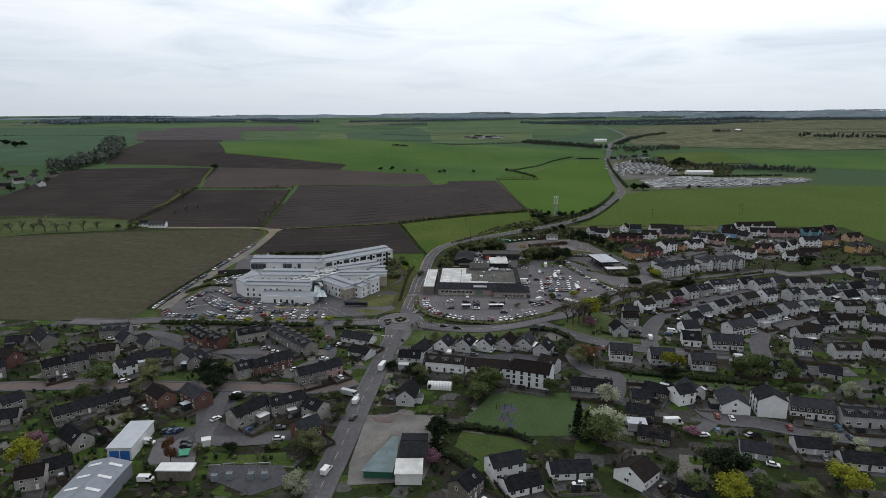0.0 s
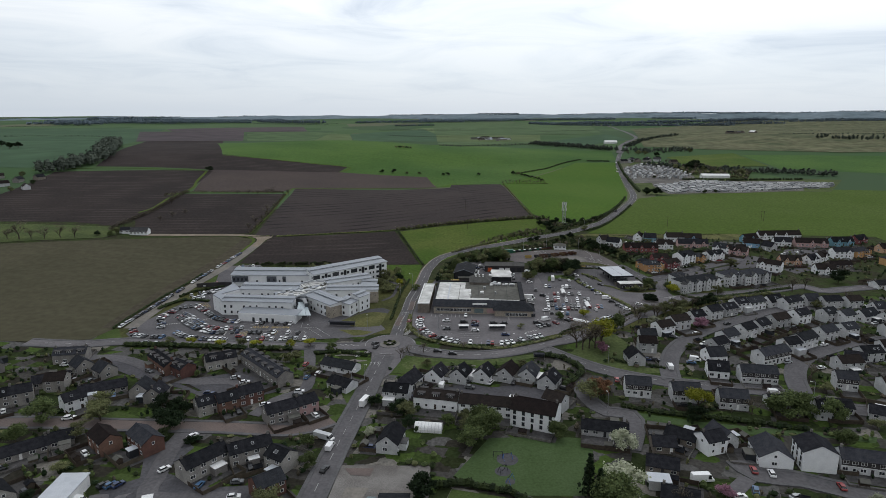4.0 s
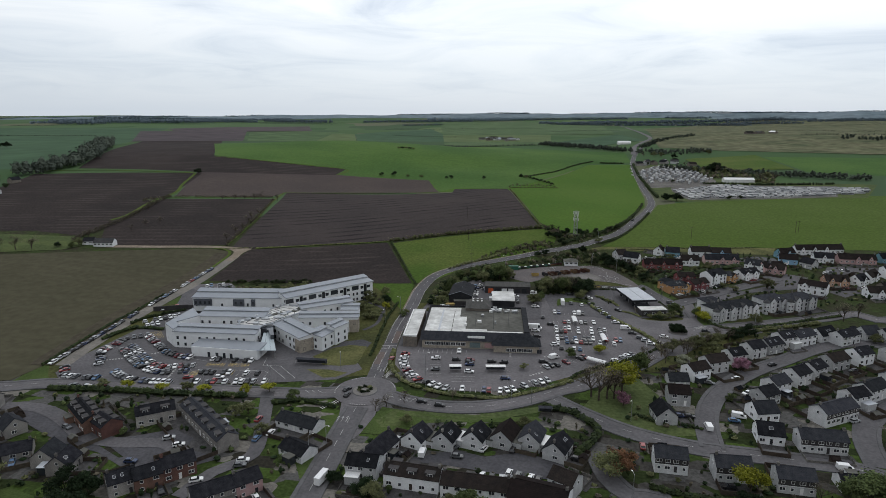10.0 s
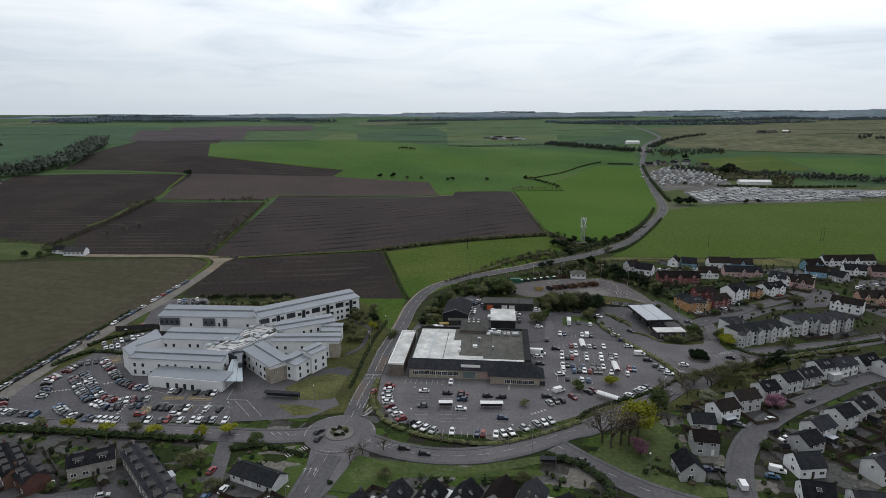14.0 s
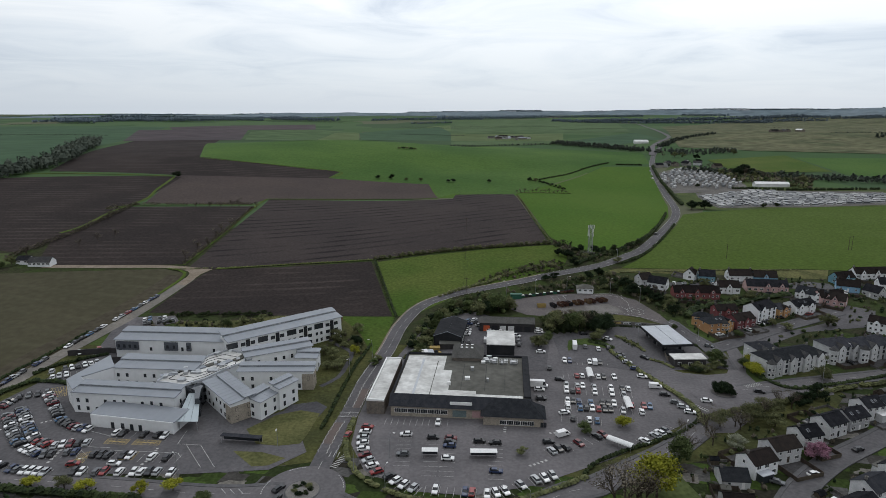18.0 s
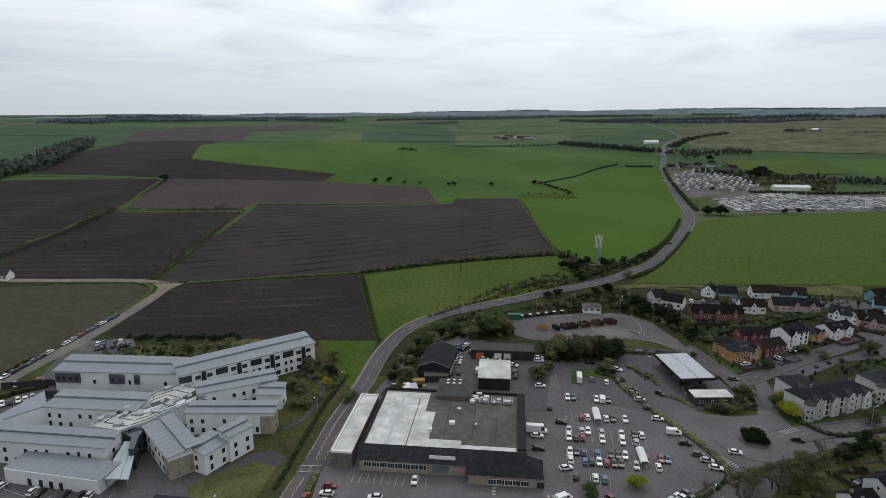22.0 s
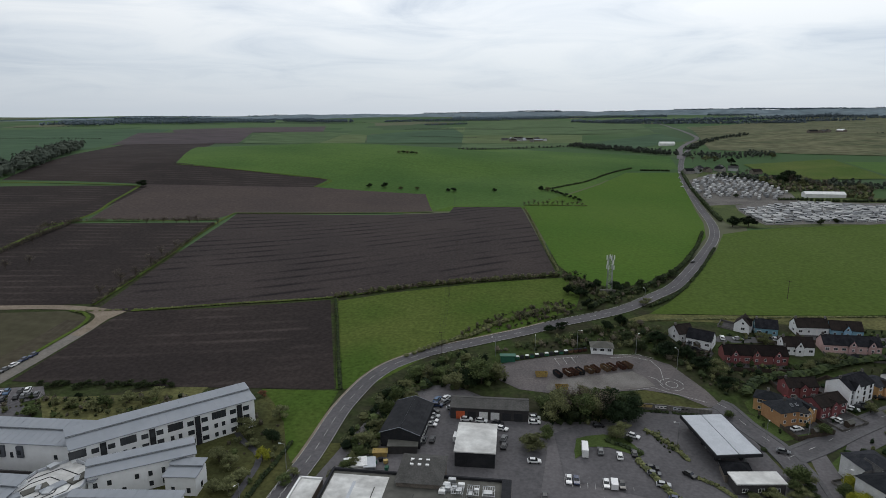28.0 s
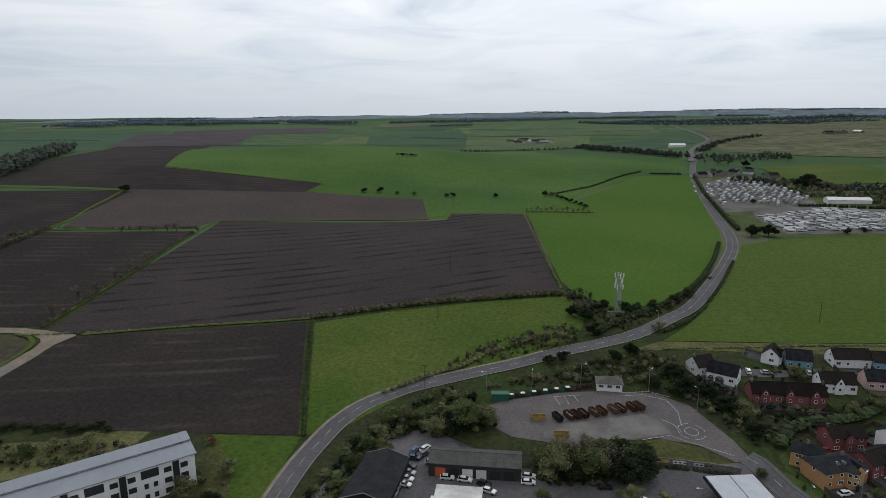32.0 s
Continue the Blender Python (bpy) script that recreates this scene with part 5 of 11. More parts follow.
for line, bays in HOSPITAL_BAYS + MARKET_BAYS:
    spots = bay_spots(line, len(bays))
    half = math.hypot(spots[1][0] - spots[0][0], spots[1][1] - spots[0][1]) / 2
    for i, (x, y, a) in enumerate(spots + spots[-1:]):
        e = half if i == len(spots) else -half
        q = np.array((x + e * math.cos(a), y + e * math.sin(a)))
        m = np.array((-math.sin(a), math.cos(a))) * 2.4
        dash(q - m, q + m, 0.12, 0.20)
for a, b in [((-72.4, 345.8), (-64.2, 345.2)), ((-64.2, 345.2), (-54.3, 332.6)), ((-69, 345.1), (-58.6, 332.3)), ((-93.3, 341.4), (-69.7, 340.3)), ((-69.7, 340.3), (-67.6, 337.8)), ((-104.6, 343.3), (-94.2, 342.9)), ((-108.1, 353.4), (-97.1, 349.7)), ((-103.1, 341.1), (-97.8, 337)), ((-72.4, 345.8), (-73.2, 354.5))]:
    dash(a, b, 0.18, 0.20)
for line in [[(93.3, 500.8), (101.8, 502.2), (109.5, 499.6), (111.8, 492.7), (110.9, 484.1)], [(94.3, 503), (104.4, 504.6), (111.3, 501.6)], [(96.3, 475.1), (105.8, 478.5), (107.8, 476.9), (115.4, 473.1), (122.6, 469.4)], [(70.1, 498.8), (80.1, 500.7)], [(70.1, 498.8), (71.8, 493.5)], [(73.7, 499.3), (74.8, 494.5)], [(77.2, 500), (78.5, 495.8)], [(105.3, 487.2), (108.5, 484.6), (110, 480.5)]]:
    for a, b in zip(line, line[1:]):
        dash(a, b, 0.2, 0.24)
dcx, dcy = (113.3, 481.2)
for r_ in (2.2, 4.4):
    for i in range(16):
        if r_ < 3 or i % 4 < 3:
            a, b = i * 0.3927, (i + 0.8) * 0.3927
            dash((dcx + r_ * math.cos(a), dcy + r_ * math.sin(a)), (dcx + r_ * math.cos(b), dcy + r_ * math.sin(b)), 0.25, 0.24)
for i in range(9):  # zebra stripes and hatching at the junctions
    for c, a in (((-14, 336), 1.2), ((-34, 308), 0.8), ((112, 378), 2.2), ((140, 397), 0.4)):
        q = np.array(c) + np.array((math.cos(a), math.sin(a))) * (i - 4) * 0.9
        dash(q, q + np.array((-math.sin(a), math.cos(a))) * 2.4, 0.35, 0.42)
main_line, main_side = sides_of([q for q in smooth(ROADS[1][0], 1.4) if 340 < q[1] < 416])
for lo, hi in ((340, 363), (371, 414)):  # zigzag lines on both sides of the crossing
    for off in (-3.05, 0.0, 3.05):
        q = [main_line[i] + main_side[i] * (off + (0.28 if i % 2 else -0.28)) for i in range(len(main_line)) if lo < main_line[i][1] < hi]
        for a, b in zip(q, q[1:]):
            dash(a, b, 0.16, 0.40)
for y in (365.0, 368.4):
    dash((-22, y), (-14.9, y), 0.3, 0.40)
for k in range(12):  # studs of the crossing
    dash((-21.8 + 0.6 * k, 366.0), (-21.6 + 0.6 * k, 366.0), 0.2, 0.40)
    dash((-21.8 + 0.6 * k, 367.6), (-21.6 + 0.6 * k, 367.6), 0.2, 0.40)
for a, b, n in (((-109.4, 333), (-110.5, 348.7), 9), ((-78, 343.4), (-77.4, 337.5), 5), ((-77.6, 336), (-80.2, 324.9), 7), ((-146, 350), (-139, 352.5), 6), ((-129, 357.5), (-122, 362), 6), ((53, 356.5), (60.5, 356.8), 5), ((44.5, 336), (51, 340), 5), ((38, 356), (38.6, 362), 4)):
    a, b = np.array(a), np.array(b)
    for k in range(n):  # pale blocks of the walking lanes
        q = a + (b - a) * (k + 0.25) / n
        dash(q, q + (b - a) * 0.5 / n, 1.0, 0.21)
for a0, a1 in ((0.15, 0.75), (1.75, 2.2), (2.75, 3.35), (4.35, 4.9), (5.5, 6.0)):  # give-way lines
    for k in range(7):
        a, b = a0 + (a1 - a0) * k / 7, a0 + (a1 - a0) * (k + 0.6) / 7
        dash((RB1[0] + 12.0 * math.cos(a), RB1[1] + 12.0 * math.sin(a)), (RB1[0] + 12.0 * math.cos(b), RB1[1] + 12.0 * math.sin(b)), 0.3, 0.40)
for k in range(3):  # lane arrows and splitter hatching at the roundabout arms
    dash((-29.6 + 1.7 * k, 296.0), (-29.2 + 1.7 * k, 299.6), 0.22, 0.42)
    dash((-29.9 + 1.7 * k, 298.9), (-29.2 + 1.7 * k, 299.8), 0.4, 0.42)
    dash((-19.2 + 1.4 * k, 338.5), (-19.0 + 1.4 * k, 341.8), 0.2, 0.42)
    dash((-40 - 2.6 * k, 319.0), (-42.2 - 2.6 * k, 321.2), 0.2, 0.40)
    dash((-8.5 + 2.4 * k, 312.4), (-6.4 + 2.4 * k, 314.4), 0.2, 0.40)
ob = mesh_object("road_markings", marks_v, marks_f, M["paint"])
tagged(ob, "worn white painted lines on roads and parking bays", "road marking", kind="stuff")
marks_v, marks_f = [], []
for poly in ([(-142.7, 382.7), (-137.6, 385.8), (-132.5, 378.2), (-136.5, 376.8)], [(-98, 348.4), (-90, 348), (-90, 345), (-98, 345.4)], [(-88, 348), (-79, 347.6), (-78.6, 344.8), (-88, 345)], [(-102, 339), (-98.2, 341), (-98.2, 334), (-101.4, 331)], [(-87.5, 341), (-83, 341), (-83, 336), (-87.5, 336)]):
    q = [np.array(c) for c in poly]
    for a, b in zip(q, q[1:] + q[:1]):
        dash(a, b, 0.14, 0.21)
    for k in range(1, 6):
        t = k / 6
        dash(q[0] * (1 - t) + q[1] * t, q[3] * (1 - t) + q[2] * t, 0.12, 0.21)
        dash(q[0] * (1 - t) + q[3] * t, q[1] * t + q[2] * (1 - t), 0.12, 0.21)
ob = mesh_object("yellow_markings", marks_v, marks_f, M["yellow_paint"])
tagged(ob, "faded yellow hatching in the hospital car park", "road marking", kind="stuff")
drape("anti_skid", [(-23.4, 346.8), (-19.9, 346.8), (-19.0, 361), (-22.4, 361)], M["asphalt_red"], 0.30, "buff anti-skid surface before the crossing", "road", 6.0)
drape("anti_skid", [(-17.9, 372), (-14.8, 372), (-14.0, 388), (-17.0, 388)], M["asphalt_red"], 0.30, "buff anti-skid surface beyond the crossing", "road", 6.0)
drape("bus_bay", [(-14.4, 369), (-13.4, 392), (-10.9, 409), (-9.7, 409), (-12.0, 392), (-12.6, 369)], M["paving"], 0.28, "pale paved strip beside the bus stop", "pavement", 6.0)


# ---- windows and doors that alike houses share ----
def window_mesh(name, w, h, panes, frame="plastic_white"):
    """One connected frame standing proud of the wall, its panes set back."""
    t, bar = 0.09, 0.07
    xs = [(-w / 2 + t + k * (w - 2 * t + bar) / panes, -w / 2 + t + (k + 1) * (w - 2 * t + bar) / panes - bar) for k in range(panes)]
    bm = bmesh.new()

    def quad(pts, mat_index=0):
        f = bm.faces.new([bm.verts.new(p) for p in pts])
        f.material_index = mat_index

    yf, yb, yp = -0.08, 0.02, -0.02
    cuts = [-w / 2] + [x for q in xs for x in q] + [w / 2]
    for k in range(len(cuts) - 1):
        a, b = cuts[k], cuts[k + 1]
        if k % 2 == 0:
            for z0, z1 in ((0, t), (t, h - t), (h - t, h)):
                quad(((a, yf, z0), (b, yf, z0), (b, yf, z1), (a, yf, z1)))
        else:
            quad(((a, yf, 0), (b, yf, 0), (b, yf, t), (a, yf, t)))
            quad(((a, yf, h - t), (b, yf, h - t), (b, yf, h), (a, yf, h)))
            quad(((a, yp, t), (b, yp, t), (b, yp, h - t), (a, yp, h - t)), 1)
            quad(((a, yf, t), (a, yp, t), (a, yp, h - t), (a, yf, h - t)))
            quad(((b, yp, t), (b, yf, t), (b, yf, h - t), (b, yp, h - t)))
            quad(((a, yf, t), (b, yf, t), (b, yp, t), (a, yp, t)))
            quad(((a, yp, h - t), (b, yp, h - t), (b, yf, h - t), (a, yf, h - t)))
    quad(((-w / 2, yb, 0), (w / 2, yb, 0), (w / 2, yf, 0), (-w / 2, yf, 0)))
    quad(((-w / 2, yf, h), (w / 2, yf, h), (w / 2, yb, h), (-w / 2, yb, h)))
    quad(((-w / 2, yb, 0), (-w / 2, yf, 0), (-w / 2, yf, h), (-w / 2, yb, h)))
    quad(((w / 2, yf, 0), (w / 2, yb, 0), (w / 2, yb, h), (w / 2, yf, h)))
    bmesh.ops.remove_doubles(bm, verts=bm.verts, dist=0.001)
    me = bpy.data.meshes.new(name)
    bm.to_mesh(me)
    bm.free()
    me.materials.append(M[frame])
    me.materials.append(M["pane"])
    return me


WIN = {"wide": window_mesh("window_wide", 1.7, 1.2, 2), "small": window_mesh("window_small", 1.0, 1.1, 1), "tall": window_mesh("window_tall", 1.0, 1.8, 1, "dark_steel"), "bay": window_mesh("window_bay", 2.4, 1.7, 3), "slot": window_mesh("window_slot", 1.1, 1.5, 1, "dark_steel"), "pair": window_mesh("window_pair", 2.0, 1.55, 2, "dark_steel"), "door_glazed": window_mesh("glazed_door", 1.3, 2.3, 1, "dark_steel"), "loggia": window_mesh("window_loggia", 4.6, 2.5, 3, "cladding")}
DOOR = {k: box_mesh("door_leaf", (-0.45, 0.45, -0.06, 0.03, 0, 2.05), M[k]) for k in ("plastic_white", "wood", "cladding", "dark_steel")}


def gable_wall(bm, L, D, eave, ridge, below=1.6):
    x0, x1, y0, y1 = -L / 2, L / 2, -D / 2, D / 2
    prof = [(y0, -below), (y1, -below), (y1, eave), (0, ridge), (y0, eave)]
    a = [bm.verts.new((x0, y, z)) for y, z in prof]
    b = [bm.verts.new((x1, y, z)) for y, z in prof]
    bm.faces.new(a[::-1])
    bm.faces.new(b)
    for i in range(5):
        j = (i + 1) % 5
        bm.faces.new((a[i], a[j], b[j], b[i]))


def gable_roof(bm, L, D, eave, ridge, over=0.35, thick=0.16):
    slope = (ridge - eave) / (D / 2)
    for s in (-1, 1):
        y = s * (D / 2 + over)
        ze = eave - slope * over + 0.03
        zr = ridge + 0.03
        x0, x1 = -L / 2 - over * 0.6, L / 2 + over * 0.6
        lo = [bm.verts.new(c) for c in ((x0, y, ze), (x1, y, ze), (x1, 0, zr), (x0, 0, zr))]
        hi = [bm.verts.new((v.co.x, v.co.y, v.co.z + thick)) for v in lo]
        bm.faces.new(hi if s < 0 else hi[::-1])
        bm.faces.new(lo[::-1] if s < 0 else lo)
        for i in range(4):
            j = (i + 1) % 4
            bm.faces.new((lo[i], lo[j], hi[j], hi[i]) if s < 0 else (lo[j], lo[i], hi[i], hi[j]))
    box(bm, -L / 2 - over * 0.6, L / 2 + over * 0.6, -0.14, 0.14, ridge + thick - 0.02, ridge + thick + 0.09)


def cross_gable(base, x, side, w, out, D, eave, ridge, wall, roof):
    """A gabled bay that stands out of a long front."""
    long = out + D / 2
    m = pose(x, side * (D / 2 + out) / 2, 0, 0, 0, 90)
    bm = bmesh.new()
    gable_wall(bm, long, w, eave, ridge)
    bmesh.ops.transform(bm, matrix=m, verts=bm.verts)
    bay = part("front_gable", bm, M[wall], base)
    bm = bmesh.new()
    gable_roof(bm, long - 0.3, w, eave, ridge, 0.28)
    bmesh.ops.transform(bm, matrix=m, verts=bm.verts)
    part("gable_roof", bm, M[roof], bay)
    turn = 0 if side < 0 else 180
    for z in ((0.7, 2.8, 5.0) if eave > 6 else (0.9, 3.3)):
        put_window("small", bay, x, side * (D / 2 + out), z, turn)


def turret(base, x, y, eave, wall, roof):
    bm = bmesh.new()
    tube(bm, (x, y, -1.5), (x, y, eave), 1.8, 1.8, 8)
    t = part("turret", bm, M[wall], base, "round corner turret with a conical roof")
    bm = bmesh.new()
    tube(bm, (x, y, eave), (x, y, eave + 1.9), 2.15, 0.1, 8)
    part("turret_roof", bm, M[roof], t)
    for a in (-60, -15, 30):
        for z in (1.0, 3.2):
            b = radians(a - 90)
            put_window("small", t, x + 1.72 * math.cos(b), y + 1.72 * math.sin(b), z, a)


STYLE = {"2": (4.7, 6.9), "b": (2.5, 4.6), "d": (4.4, 6.5), "t": (6.6, 9.2), "g": (3.4, 6.4)}
KIND_WORDS = {"2": "two-storey house", "b": "bungalow", "d": "house with roof dormers", "t": "three-storey block", "g": "gable-fronted house"}
rng = random.Random(7)


def put_window(kind, parent, x, y, z, turn):
    shared("window", WIN[kind], parent, pose(x, y, z, 0, 0, turn))


def hipped(bm, L, D, eave, ridge, over=0.4):
    r = max((L - D) / 2, 0.4)
    lo = [bm.verts.new(c) for c in ((-L / 2 - over, -D / 2 - over, eave), (L / 2 + over, -D / 2 - over, eave), (L / 2 + over, D / 2 + over, eave), (-L / 2 - over, D / 2 + over, eave))]
    a, b = bm.verts.new((-r, 0, ridge)), bm.verts.new((r, 0, ridge))
    for f in ((lo[0], lo[1], b, a), (lo[1], lo[2], b), (lo[2], lo[3], a, b), (lo[3], lo[0], a), lo[::-1]):
        bm.faces.new(f)


def house(x, y, yaw, L, D, style, wall, roof, group, i):
    band = wall == "k"
    if band:
        style = "2"
    eave, ridge = STYLE[style]
    if L > 9 and group == "houses of the southern streets" and style in "gt":
        D = 10.5
    if style in "2gd" and rng.random() < 0.15 and roof == "s":
        roof = "n"
    flats = group == "blocks of flats"
    if group.startswith(("row of houses", "houses of the upper", "houses on the eastern")) and style in "2g" and L < 16:
        L = max(L * 0.86, 6.4)
    wall_mat = M[WALLS[wall]] if not band else M["render_grey"]
    if wall == "w" and group in ("houses of the western courts", "houses of the south-western streets", "houses on the western edge"):
        wall_mat = M["render_brown"]
    if group.startswith("coloured") and rng.random() < 0.55:
        roof = "n"
    roof_words = {"s": "dark tiled roof", "n": "brown tiled roof", "r": "red tiled roof"}[roof]
    roof_mat = M["slate_mid"] if flats or band or (roof != "n" and rng.random() < 0.24) or (wall == "o" and group.startswith("coloured")) else M[ROOFS[roof]]
    corners = [gz(x + dx, y + dy) for dx in (-4, 4) for dy in (-4, 4)]
    base = thing("house" if style != "b" else "bungalow", pose(x, y, sum(corners) / 4 + 0.1 + (rng.uniform(-0.5, 0.6) if style == "2" else 0), 0, 0, yaw), f"{WALL_WORDS[wall]} {KIND_WORDS[style]} with a {roof_words}" if not band else f"grey two-storey house with black clad upper storey and {roof_words}", "house", group)
    bm = bmesh.new()
    hip = flats or (wall == "o" and group.startswith("coloured"))
    if hip:
        box(bm, -L / 2, L / 2, -D / 2, D / 2, -1.6, eave)
    else:
        gable_wall(bm, L, D, eave, ridge)
    part("wall", bm, wall_mat, base)
    bm = bmesh.new()
    if hip:
        hipped(bm, L, D, eave, ridge)
    else:
        gable_roof(bm, L, D, eave, ridge)
    part("roof", bm, roof_mat, base)
    if band:
        bm = bmesh.new()
        box(bm, -L / 2 + 0.05, L / 2 - 0.05, -D / 2 - 0.05, D / 2 + 0.05, 2.55, eave - 0.02)
        part("cladding_band", bm, M["cladding"], base, "black cladding of the upper storey")
        for side in (-1, 1):
            for z in (2.45, eave - 0.12):
                bm = bmesh.new()
                box(bm, -L / 2 + 0.02, L / 2 - 0.02, side * (D / 2 + 0.02), side * (D / 2 + 0.12), z, z + 0.14)
                bmesh.ops.recalc_face_normals(bm, faces=bm.faces)
                part("fascia", bm, M["plastic_white"], base, "thin white fascia board")
    n = max(2, round(L / (2.5 if band else 3.4)))
    storeys = {"b": (0.95,), "t": (0.7, 2.8, 4.9), "d": (0.9,), "2": (0.8, 3.2), "g": (0.9,)}[style]
    for side, turn in ((-1, 0), (1, 180)):
        for z in storeys:
            for k in range(n):
                if (base.matrix_world.to_3x3() @ Vector((0, side, 0))).y > 0.35:
                    continue
                wx = -L / 2 + L * (k + 0.5) / n
                if z < 1 and k == n // 2 and side < 0:
                    shared("door", DOOR[rng.choice(("plastic_white", "wood", "cladding", "dark_steel"))], base, pose(wx, side * D / 2, 0.05, 0, 0, turn))
                else:
                    put_window(rng.choice(("wide", "wide", "small")) if style != "t" else "slot", base, wx, side * D / 2, z, turn)
    if style in "g2" and L < 17:
        for side, turn in ((-1, 270), (1, 90)):
            put_window("small", base, side * L / 2, rng.uniform(-0.6, 0.6), 3.5, turn)
            if style == "g":
                put_window("wide", base, side * L / 2, -0.6, 0.9, turn)
    front = -1 if (base.matrix_world.to_3x3() @ Vector((0, -1, 0))).y < 0 else 1
    wall_key = WALLS[wall]
    if flats:
        for k in range(max(2, round(L / 8.5))):
            cross_gable(base, -L / 2 + L * (k + 0.5) / max(2, round(L / 8.5)), front, 3.6, 1.0, D, eave - 0.3 - (k % 2) * 0.5, ridge - 1.1 - (k % 2) * 0.5, wall_key, "slate_pale")
        turret(base, -L / 2, front * D / 2, eave - 0.5, wall_key, "slate_pale")
    elif wall in "poBrtW" and group.startswith("coloured"):
        for k in range(max(1, round(L / 9.0))):
            if rng.random() < 0.75:
                cross_gable(base, -L / 2 + L * (k + 0.5) / max(1, round(L / 9.0)), front, 3.2, 0.7, D, eave - 0.3, ridge - 0.9, wall_key, ROOFS[roof])
        if wall == "o" and L > 9:
            turret(base, 0.12 * L, front * D / 2, eave - 0.2, wall_key, "slate_pale")
    if style == "d":
        for side, turn in ((-1, 0), (1, 180)):
            for cx in [-L / 2 + L * (q + 0.5) / max(1, round(L / 5.5)) for q in range(max(1, round(L / 5.5)))]:
                bm = bmesh.new()
                wide = 3.0
                y0, y1 = side * (D / 2 - 0.75), side * 0.6
                box(bm, cx - wide / 2, cx + wide / 2, min(y0, y1), max(y0, y1), eave - 0.2, eave + 1.55)
                box(bm, cx - wide / 2 - 0.12, cx + wide / 2 + 0.12, min(y0 + side * 0.15, y1), max(y0 + side * 0.15, y1), eave + 1.55, eave + 1.68)
                dorm = part("dormer", bm, M["cladding"], base, "dark flat-topped roof dormer")
                put_window("wide", dorm, cx, y0, eave + 0.25, turn)
    if rng.random() < 0.6 or L > 14:
        for cx in ([-L / 2 + 0.6] if L < 14 else [-L / 2 + 0.6, L / 2 - 0.6]):
            if hip:
                cx = math.copysign(max((L - D) / 2 - 0.5, 0.3), cx)
            bm = bmesh.new()
            box(bm, cx - 0.4, cx + 0.4, -0.3, 0.3, ridge - 0.6, ridge + 0.95)
            box(bm, cx - 0.46, cx + 0.46, -0.36, 0.36, ridge + 0.95, ridge + 1.05)
            for dx in (-0.2, 0.2):
                tube(bm, (cx + dx, 0, ridge + 1.05), (cx + dx, 0, ridge + 1.35), 0.12, 0.1, 6)
            part("chimney", bm, M["chimney"] if wall != "b" else M["brick_red"], base)
    if roof == "s" and style in "2g" and rng.random() < 0.4:
        slope = math.atan2(ridge - eave, D / 2)
        for k in range(rng.choice((1, 2))):
            sky = shared("roof_window", SKYLIGHT, base, pose(rng.uniform(-L / 3, L / 3), -D / 4, (eave + ridge) / 2 + 0.2, math.degrees(slope), 0, 0))
    if style in "2gbd" and not group.startswith("coloured") and rng.random() < 0.42:
        q = rng.choice((-1, 1))
        ex, ew, ed = rng.uniform(-L / 4, L / 4), rng.uniform(2.6, 4.6), rng.uniform(2.2, 3.6)
        bm = bmesh.new()
        box(bm, ex - ew / 2, ex + ew / 2, min(q * D / 2, q * (D / 2 + ed)), max(q * D / 2, q * (D / 2 + ed)), -1.2, 2.4)
        ext = part("extension", bm, wall_mat if rng.random() < 0.6 else M["pane"], base, "low flat-roofed extension")
        bm = bmesh.new()
        box(bm, ex - ew / 2 - 0.15, ex + ew / 2 + 0.15, min(q * (D / 2 + 0.01), q * (D / 2 + ed + 0.2)), max(q * (D / 2 + 0.01), q * (D / 2 + ed + 0.2)), 2.4, 2.58)
        part("extension_roof", bm, M[rng.choice(("felt", "felt", "slate_pale", "canopy_sheet", "white_sheet"))], ext)
    return base


def skylight_mesh():
    bm = bmesh.new()
    box(bm, -0.4, 0.4, -0.6, 0.6, -0.02, 0.08)
    for f in bm.faces:
        f.material_index = 0
    f = bm.faces.new([bm.verts.new(c) for c in ((-0.33, -0.53, 0.085), (0.33, -0.53, 0.085), (0.33, 0.53, 0.085), (-0.33, 0.53, 0.085))])
    f.material_index = 1
    me = bpy.data.meshes.new("roof_window")
    bm.to_mesh(me)
    bm.free()
    me.materials.append(M["steel"])
    me.materials.append(M["pane"])
    return me


